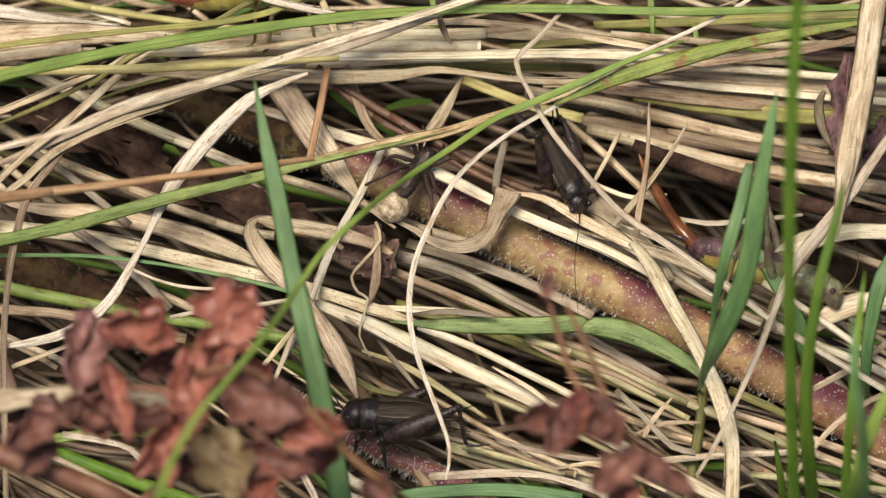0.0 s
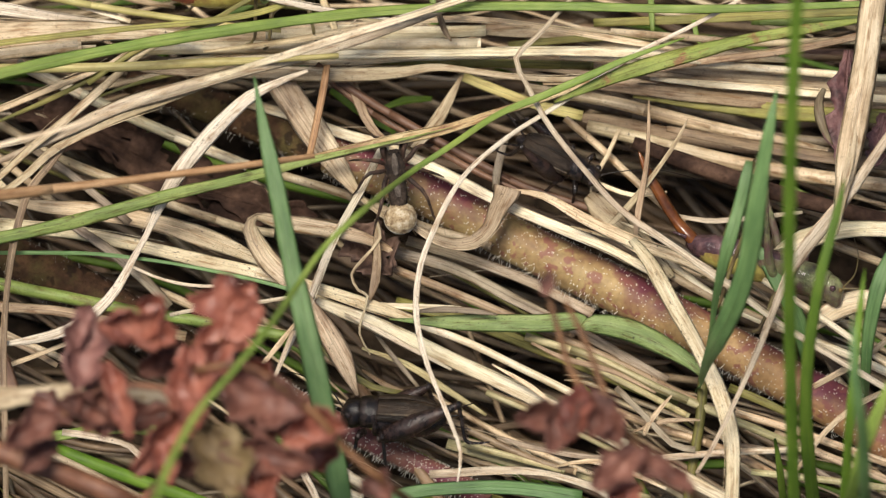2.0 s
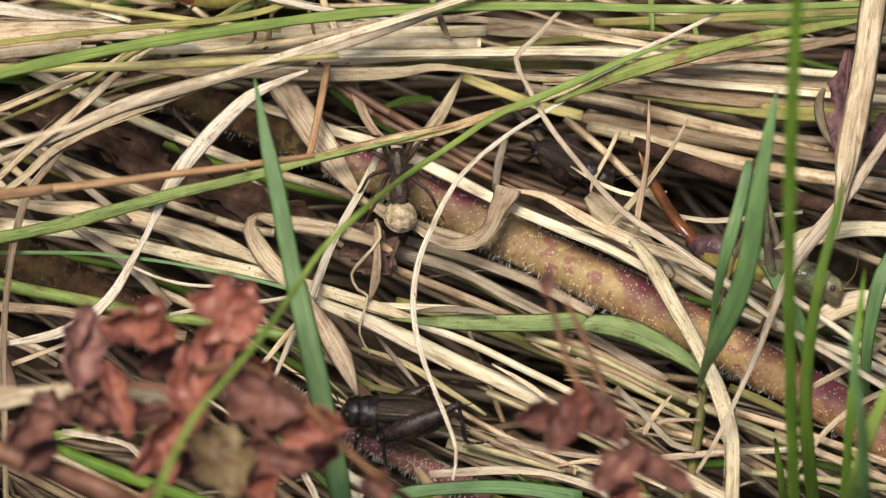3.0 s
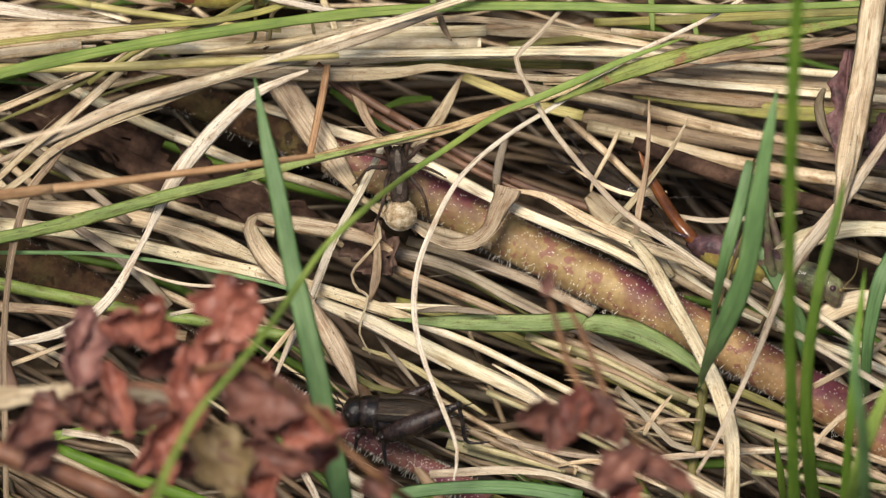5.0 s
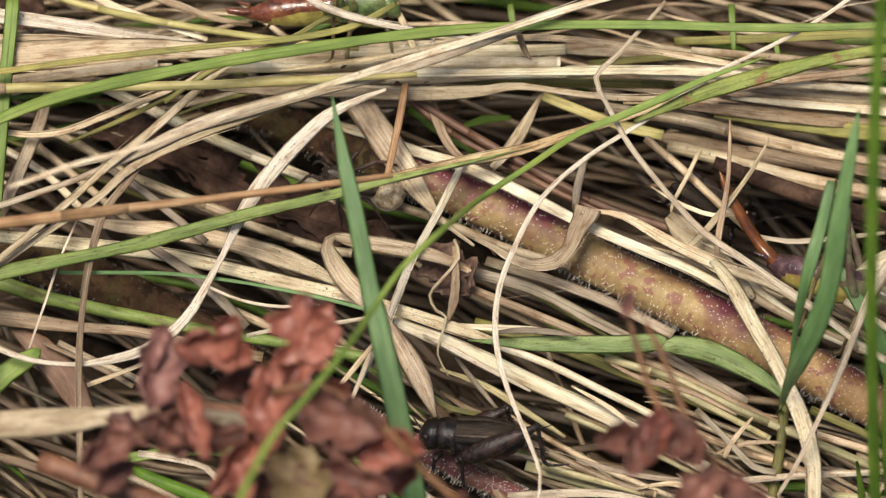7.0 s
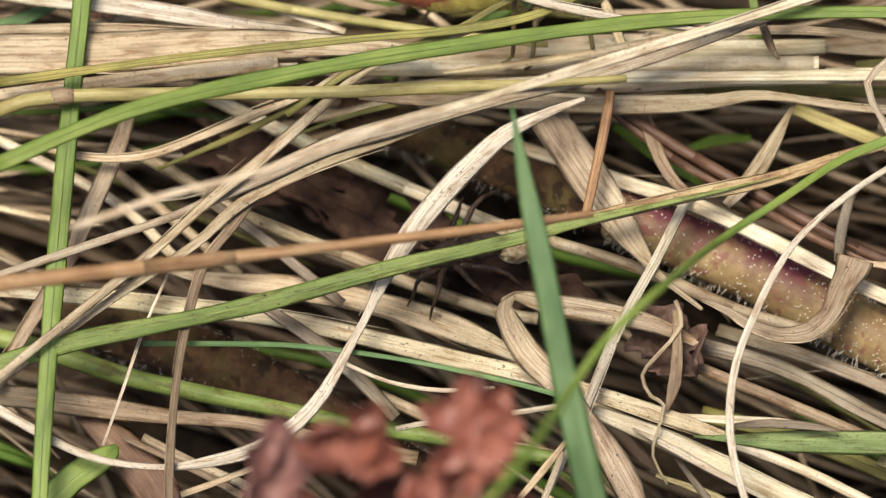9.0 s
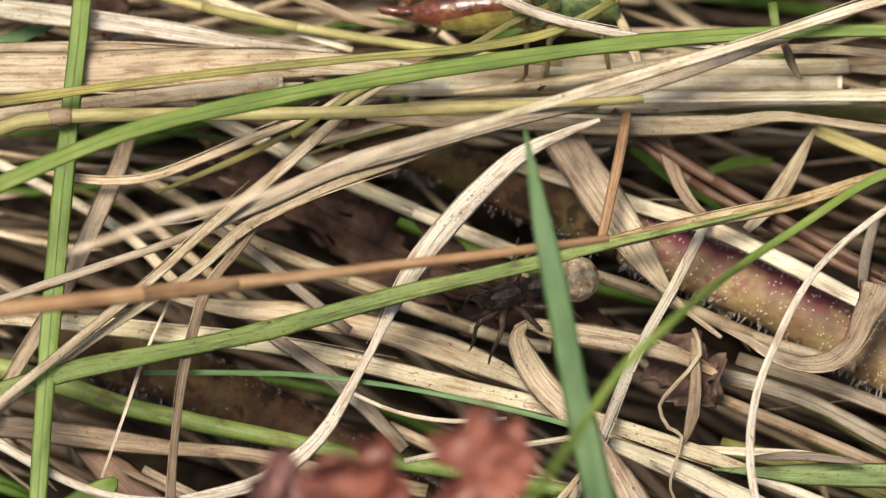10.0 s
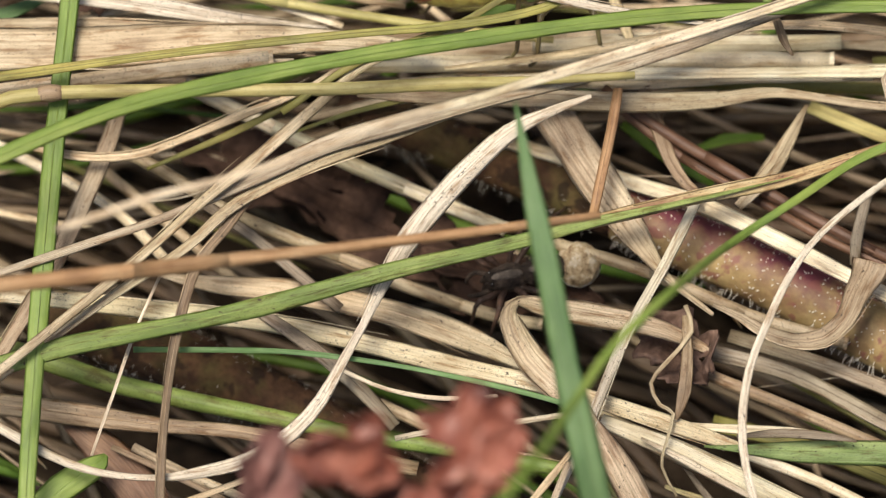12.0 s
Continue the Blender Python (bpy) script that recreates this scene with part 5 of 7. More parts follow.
blade("dry_leaf", GREY, "silvery shredded strip on flattened grass", [(-3.22, -9.58, 10.1, 0.24), (0.4, -9.32, 10.1, 0.72), (3.92, -9.58, 10.1, 0.6), (5.73, -9.92, 10.1, 0.18)])
blade("dry_leaf", CREAM, "pale flat dry leaf among straw", [(-29.07, 18.28, 7, 0.83), (-21.23, 18.77, 7, 1.43), (-11.01, 18.77, 7, 1.43), (-1.49, 19.35, 7, 1.43), (6.94, 19.11, 7, 0.71)], camber=0.05)
blade("dry_leaf", BUFF, "flat dry leaf among straw", [(2.78, 19.19, 4, 0.83), (11.81, 18.77, 4, 1.55), (20.15, 17.53, 4, 1.55), (27.91, 16.11, 4, 1.55), (36.97, 14.86, 4, 0.72)], camber=0.05)
blade("dry_leaf", TAN, "broad flat dry leaf among straw", [(14.12, 13.44, 3, 0.6), (17.8, 12.78, 3, 1.79), (24.98, 11.36, 3, 1.79), (33.96, 9.85, 3, 1.43), (42.94, 8.93, 3, 0.84)], camber=0.05)
blade("dry_leaf", STRAW, "pale flat dry leaf among straw", [(4.56, 22.18, 5, 0.59), (12.98, 21.93, 5, 1.43), (18.93, 20.77, 5, 1.43), (27.97, 19.86, 5, 1.43), (36.9, 19.11, 5, 0.6)], camber=0.06)
blade("dry_leaf", STRAW, "pale flat dry leaf in a sheaf", [(-61.41, 21.44, 11.00, 1.27), (-52.45, 21.60, 11.00, 1.45), (-46.06, 21.27, 11.00, 1.27), (-39.27, 21.11, 11.00, 0.59)], camber=0.05)
blade("dry_leaf", CREAM, "pale flat dry leaf in a sheaf", [(-61.27, 18.52, 11.80, 0.85), (-53.67, 18.52, 11.80, 1.02), (-44.70, 18.35, 11.80, 0.93), (-36.60, 18.77, 11.80, 0.43)], camber=0.08)
blade("green_leaf", OLIVE, "broad olive brown blade among straw", [(20.17, 15.2, 5.5, 0.72), (27.94, 14.29, 5.5, 1.55), (36.9, 13.2, 5.5, 1.67), (48.85, 12.79, 5.5, 1.55)], camber=0.06)
blade("dry_leaf", BROWN, "broad brown dead leaf among straw", [(23.69, 11.25, 6.4, 0.6), (30.88, 9.83, 6.4, 1.31), (39.78, 8.24, 6.4, 1.32), (48.77, 7.07, 6.4, 1.32)], camber=0.06)
blade("dry_leaf", CREAM, "pale straw of the flattened sward", [(21.9, 16.6, 7.0, 0.4), (27.9, 15.9, 7.3, 0.75), (33.8, 15.4, 7.3, 0.8), (39.8, 14.8, 7.3, 0.8), (48.8, 14.2, 7.0, 0.8)])
blade("dry_leaf", RUSSET, "reddish dead blade among straw", [(36.89, 19.86, 6, 0.36), (41.75, 19.78, 6, 0.83), (48.91, 19.28, 6, 0.83)])
blade("green_leaf", GREEN, "green blade beneath straw", [(32.77, 23.25, 5, 0.48), (38.22, 23.42, 5, 1.19), (44.15, 23.66, 5, 1.19), (49, 23.83, 5, 1.19)])
blade("green_leaf", GREEN, "short green shoot among straw", [(21.96, 26.35, 8.6, 0.71), (22.09, 23.21, 8.6, 0.59), (22.21, 20.73, 8.6, 0.36)])
blade("green_leaf", GREEN, "short green shoot among straw", [(26.55, 22.55, 8.6, 0.48), (26.87, 20.73, 8.6, 0.59), (27.28, 19.82, 8.6, 0.18)])
blade("green_leaf", GREEN, "short green shoot among straw", [(-1.29, 26.14, 9.2, 0.71), (-0.99, 23.99, 9.2, 0.59), (-0.5, 22.42, 9.2, 0.24)])
blade("dry_leaf", WHITE, "split white strip along a straw", [(-10.35, -9.28, 8, 0.24), (-7.34, -10.82, 8, 0.6), (-3.82, -12.78, 8, 0.6), (0.91, -15.34, 8, 0.24)])
blade("dry_leaf", STRAW, "thin bent dry strip", [(13.47, 6.55, 8.6, 0.18), (16.48, 4.71, 8.6, 0.48), (19.98, 3.45, 8.6, 0.48), (23.58, 3.78, 8.6, 0.24)])
blade("dry_leaf", STRAW, "thin frayed strip on flattened grass", [(13.41, -0.41, 10.4, 0.18), (17.53, -1.59, 10.4, 0.42), (22.35, -3.11, 10.4, 0.42), (27.09, -5.57, 10.4, 0.18)])
blade("dry_leaf", STRAW, "thin frayed strip on flattened grass", [(14.61, -0.07, 10.4, 0.18), (19.34, -2.52, 10.4, 0.36), (22.87, -4.97, 10.4, 0.18)])
blade("dry_leaf", WHITE, "thin frayed strip on flattened grass", [(18.72, -0.12, 11, 0.18), (22.34, -1.72, 11, 0.36), (26.48, -4.51, 11, 0.18)])
blade("dry_leaf", TAN, "dry strip in the thatch", [(9.26, -12.7, 9.2, 0.24), (12.79, -14.41, 9.2, 0.54), (17.53, -15.7, 9.2, 0.54), (22.29, -18.09, 9.2, 0.24)])
blade("dry_leaf", TAN, "dry strip in the thatch", [(19.9, -22.03, 8, 0.24), (23.43, -20.83, 8, 0.61), (26.96, -20.74, 8, 0.24)])
blade("dry_leaf", GREY, "weathered strip beside green blades", [(30.02, -23.07, 7, 0.3), (33.57, -23.68, 7, 0.73), (38.25, -25.49, 7, 0.73), (42.34, -27.91, 7, 0.36)])
blade("dry_leaf", STRAW, "dry strip in the thatch", [(5.14, -15.01, 9.2, 0.18), (9.28, -17.49, 9.2, 0.54), (12.82, -20.5, 9.2, 0.18)])
blade("dry_leaf", PALE, "bleached strip lying across a bush cricket", [(-23.46, 25.61, 17, 0.43), (-21.3, 23.95, 17, 0.77), (-17.05, 22.38, 17, 0.77), (-10.61, 21.06, 17, 0.52), (-4.66, 20.23, 17, 0.22)])
blade("dry_leaf", STRAW, "torn dry stub among straw", [(-13.26, 25.68, 9.8, 0.43), (-12.38, 23.7, 9.8, 0.94), (-11.5, 21.46, 9.8, 0.85), (-11.11, 20.39, 9.8, 0.35)])
stem("green_grass_stem", YELLOW, "yellow green grass stem on dry leaves", [(-50.9, 28.18, 8.9, 0.77), (-47.77, 26.53, 8.9, 0.77), (-40.88, 24.8, 8.9, 0.77), (-33.57, 23.48, 8.9, 0.77), (-26.45, 22.4, 8.9, 0.72), (-21.41, 21.74, 8.9, 0.64), (-17.15, 21.33, 8.9, 0.52)])
blade("dry_leaf", CREAM, "pale straw under a yellow green stem", [(-46.15, 28.05, 8, 0.68), (-43.12, 26.23, 8, 0.85), (-37.91, 24.25, 8, 0.85), (-33.09, 22.6, 8, 0.52)])
blade("green_leaf", BLUEGREEN, "bluish green blade tip beside dry leaves", [(-62.82, 22.1, 8, 1.11), (-59.43, 23.1, 8, 1.2), (-56.82, 24.17, 8, 0.85), (-55.12, 24.91, 8, 0.26)])
blade("dry_leaf", TAN, "brown streaked dry strip", [(-40.12, 27.88, 7, 0.59), (-36.19, 26.56, 7, 0.77), (-32.75, 25.24, 7, 0.68), (-28.41, 24.41, 7, 0.35)])
blade("dry_leaf", TAN, "brown shrivelled tip of a green shoot", [(-0.59, 22.68, 12.2, 0.51), (0, 20.94, 12.2, 0.68), (0.4, 20.03, 12.2, 0.51), (0.89, 19.28, 12.2, 0.21)])
blade("dry_leaf", BUFF, "brown inner strip of a dry sheath", [(44.44, 16.61, 19.3, 0.18), (43.73, 12.28, 19.3, 0.6), (42.92, 7.76, 19.3, 0.96), (42.29, 4.07, 19.3, 1.08), (41.65, 1.04, 19.3, 0.48)], camber=0.1)

blade("dry_leaf", WHITE, "dry blade held high across the flattened grass", [(-51.7, -3.6, 47.0, 0.5), (-48.3, -2.1, 46.0, 0.5), (-45.0, -0.6, 45.0, 0.5), (-39.3, 1.5, 43.0, 0.5), (-33.7, 4.2, 40.0, 0.52), (-28.2, 7.8, 35.0, 0.7), (-21.3, 11.6, 29.0, 0.8), (-14.4, 15.2, 24.0, 0.85), (-8.0, 18.1, 21.0, 0.85), (-1.5, 20.8, 19.0, 0.8), (6.8, 23.8, 18.0, 0.8), (15.2, 26.4, 17.0, 0.8), (24.8, 29.7, 14.0, 0.8)])
# ---- hairy stems ----
def hairy_stem(label, pieces, hairs, seed):
    """A fleshy stem in lengths of different skin, with short white glandular hairs. Millimetres: x, y, z, thickness."""
    rng = random.Random(seed)
    root = tagged(new("hairy_stem"), label, "plant stem", "hairy stems")
    bh = bmesh.new()
    for material, word, pts in pieces:
        bm = bmesh.new()
        rows = tube(bm, pts, sides=28, step=1.0, wob=0.012, rng=rng)
        part("stem", bm, material, root, word)
        for k in range(int(hairs * len(rows) * (0.5 if material == STEMSHADE else 1.1))):
            i = rng.randrange(1, len(rows) - 2)
            r, r2 = rows[i], rows[i + 1]
            d = Vector(r2[:3]) - Vector(r[:3])
            q = Vector(r[:3]) + d * rng.random()
            tan = d.normalized()
            side = tan.cross(FACING).normalized()
            nor = side.cross(tan)
            g = rng.uniform(-0.5, math.pi + 0.5)
            if material == STEMSHADE and abs(math.cos(g)) < rng.uniform(0.3, 0.9):
                continue
            out = side * math.cos(g) + nor * math.sin(g)
            base = q + out * (r[3] / 2 - 0.03)
            tip = base + (out + tan * rng.gauss(0, 0.9 if material == STEMSHADE else 0.35) + side * rng.gauss(0, 0.2)).normalized() * rng.uniform(0.7, 1.5 if material == STEMSHADE else 1.3) * (0.15 + (0.55 if out.y < 0 else 0.14) * abs(math.cos(g)) ** 4)
            fat = 0.013 if material == STEMSHADE else 0.05 if abs(math.cos(g)) < 0.7 else 0.026
            across = tan * fat
            up = out.cross(tan).normalized() * fat
            vs = [bh.verts.new((base + v) * MM) for v in (across, up - across, -up - across)]
            ve = [bh.verts.new((tip + v * 0.9) * MM) for v in (across, up - across, -up - across)]
            for a in range(3):
                bh.faces.new((vs[a], vs[(a + 1) % 3], ve[(a + 1) % 3], ve[a]))
            bh.faces.new(ve)
    tagged(part("hair", bh, HAIR, root, "short white glandular hairs"), kind="stuff")
    return root


def at(p, w):
    return (*p, w)


hairy_stem("thick yellowish hairy plant stem blotched with purple", [
    # This first length is darkened by its skin colour to stand for shade.
    (STEMSHADE, "mossy length of stem with shade in its colour", [at((-33.41, 19.25, -2), 3.6), at((-26.8, 16.51, -1), 3.8), at((-20.08, 13.43, 0.5), 3.9), at((-15.23, 11.12, 1.8), 4.2), at((-11.95, 9.46, 2.6), 4.3)]),
    (STEMSKIN, "yellow stem skin with purple blotches", [at((-12.75, 9.9, 2.4), 4.25), at((-8.67, 7.84, 3), 4.4), at((-3.79, 5.71, 3.4), 4.5), at((1, 3.39, 3.5), 4.6), at((6.9, 0.1, 3.5), 4.7), at((12.92, -2.94, 3.5), 4.8), at((16.6, -4.75, 3.5), 4.86), at((18.25, -5.57, 3.5), 4.9), at((21.2, -7.05, 3.4), 4.9), at((23.59, -8.27, 3.3), 4.9), at((30.77, -12.12, 3), 4.7), at((36.45, -15.35, 2.8), 4.75), at((41.43, -18.07, 2.6), 4.8), at((46.64, -21.41, 2.4), 5.0), at((53.3, -25.6, 2), 5.2)]),
], 20, 3)
hairy_stem("shaded hairy plant stem lying under dead grass", [
    # Same dark skin again: painted shade on the buried length.
    (STEMSHADE, "brown mossy length of stem, darkened as if shaded", [at((-56.8, 3.28, -3), 4.4), at((-49.58, 0.67, -2.5), 4.6), at((-43.53, -1.78, -2), 4.6), at((-36.88, -4.99, -1.5), 4.4), at((-29.03, -10.18, -1), 4.2), at((-21.73, -14.27, 0), 4.0)]),
    (STEMDARK, "purple red length of stem", [at((-22.04, -14.1, 0), 4.0), at((-15.5, -17.3, 0.8), 2.9), at((-8.25, -21.15, 1), 2.3), at((-2.3, -24.1, 1), 2.3), at((4.9, -27.6, 0.5), 2.4)]),
], 26, 4)


# ---- leaves ----
def leaf(name, material, base, tip, width, parent=None, label="", curl=0.8, bend=0.4, roll=0.0, lobes=0.25, rough=0.5, holes=0.0, seed=1, thick=0.14, group=""):
    """A dry leaf between two places (mm): lobed outline, rolled across and bent along, crumpled, with thickness."""
    rng = random.Random(seed)
    base, tip = Vector(base), Vector(tip)
    ax = tip - base
    length = ax.length
    ax.normalize()
    side = ax.cross(FACING).normalized()
    nor = side.cross(ax)
    ro = radians(roll)
    side, nor = side * math.cos(ro) + nor * math.sin(ro), nor * math.cos(ro) - side * math.sin(ro)
    bm = bmesh.new()
    nl, nw = 22, 12
    ph = rng.random() * 6
    grid = []
    for i in range(nl + 1):
        s = i / nl
        half = width / 2 * (math.sin(math.pi * min(0.975, s * 0.94 + 0.04)) ** 0.55) * (1 + lobes * math.sin(s * 15 + ph) + 0.5 * lobes * math.sin(s * 37 + ph * 3))
        row = []
        for k in range(nw + 1):
            q = 2 * k / nw - 1
            g = curl * q * (0.7 + 0.6 * s)
            ac = half * (math.sin(g) / curl if abs(curl) > 0.05 else q)
            hi = half * ((1 - math.cos(g)) / curl if abs(curl) > 0.05 else 0)
            b = bend * (s - 0.5)
            al, lift = length * (math.sin(b) / bend + 0.5 if abs(bend) > 0.05 else s), length * ((1 - math.cos(b)) / bend if abs(bend) > 0.05 else 0)
            crumple = noise.noise((s * 4 + seed * 3.7, q * 2.2, 0.3)) * rough * width * 0.28 + noise.noise((s * 11 + seed, q * 6, 4.3)) * rough * width * 0.09
            crumple -= 0.06 * width * math.exp(-(q * 6) ** 2)
            jag = 1 + (0.22 * noise.noise((s * 17 + seed, q, 9.0)) if abs(q) > 0.9 else 0.12 * noise.noise((s * 17 + seed, q, 9.0)) if abs(q) > 0.7 else 0)
            row.append(bm.verts.new((base + ax * al + side * ac * jag + nor * (hi + lift + crumple)) * MM))
        grid.append(row)
    for i in range(nl):
        for k in range(nw):
            if holes and noise.noise((i * 0.31 + seed * 7, k * 0.42, 1.7)) > 0.62 - holes:
                continue
            bm.faces.new((grid[i][k], grid[i][k + 1], grid[i + 1][k + 1], grid[i + 1][k]))
    ribs = [row[nw // 2].co.copy() for row in grid[::3]]
    bmesh.ops.delete(bm, geom=[v for v in bm.verts if not v.link_faces], context="VERTS")
    thicken(bm, thick * MM)
    if parent:
        return part(name, bm, material, parent, label)
    root = tagged(new(name), label, "dead leaf", group or "dead leaves")
    part("leaf_blade", bm, material, root)
    bm = bmesh.new()
    tube(bm, [(*(v / MM + nor * 0.05), 0.34 * (1.1 - i / len(ribs))) for i, v in enumerate(ribs)], sides=6, step=2.0, rng=rng)
    part("midrib", bm, material, root, "raised brown midrib")
    return root


leaf("rotten_leaf", DEADLEAF, (-39.36, 13.68, 0), (-18.28, 2.62, 1), 6.4, label="rotten brown leaf with holes under the straw", curl=0.5, bend=0.3, holes=0.22, seed=4, rough=0.35)
leaf("rotten_leaf", DEADLEAF, (-46.07, 16.09, -2), (-31.54, 11.51, -1), 6.0, label="dark brown rotten leaf in the thatch", curl=0.4, bend=0.2, holes=0.1, seed=8, rough=0.35)
leaf("rotten_leaf", BROWNLEAF, (-10.4, 1.2, 5.0), (-5.2, -4.6, 6.5), 5.6, label="crumpled dark brown leaf between straws", curl=0.8, bend=0.7, seed=11, rough=1.1, holes=0.08)
leaf("rotten_leaf", DEADLEAF, (-27.23, 6.49, 1.5), (-13.39, 2.04, 2), 3.6, label="brown withered leaf under a green blade", curl=0.7, bend=0.3, seed=14, rough=0.5)
leaf("rotten_leaf", DEADLEAF, (-56.62, 27.37, 2), (-50.41, 26.71, 3), 4.5, label="dark reddish brown leaf scrap beside dry leaves", curl=0.6, bend=0.3, seed=21, rough=0.5)
leaf("purple_leaf", PURPLELEAF, (42.8, 18.7, 11.0), (41.8, 6.5, 11.5), 3.5, label="withered purple leaf with ragged edges", curl=0.5, bend=-0.3, roll=-8, lobes=0.32, seed=17, rough=0.75, holes=0.06)
leaf("purple_leaf", PURPLELEAF, (46.4, 11.4, 12.0), (45.2, 5.5, 12.5), 2.2, label="withered dark red leaf scrap", curl=0.8, bend=0.4, lobes=0.3, seed=18, rough=0.7)
blade("dry_leaf", DULL, "grey curled strip beside a purple leaf", [(40.2, 14.4, 11.0, 0.5), (39.6, 12.9, 11.4, 1), (39.7, 11.0, 11.6, 1.1), (40.3, 9.3, 11.4, 0.8), (41.0, 8.2, 11.0, 0.25)], camber=0.25)


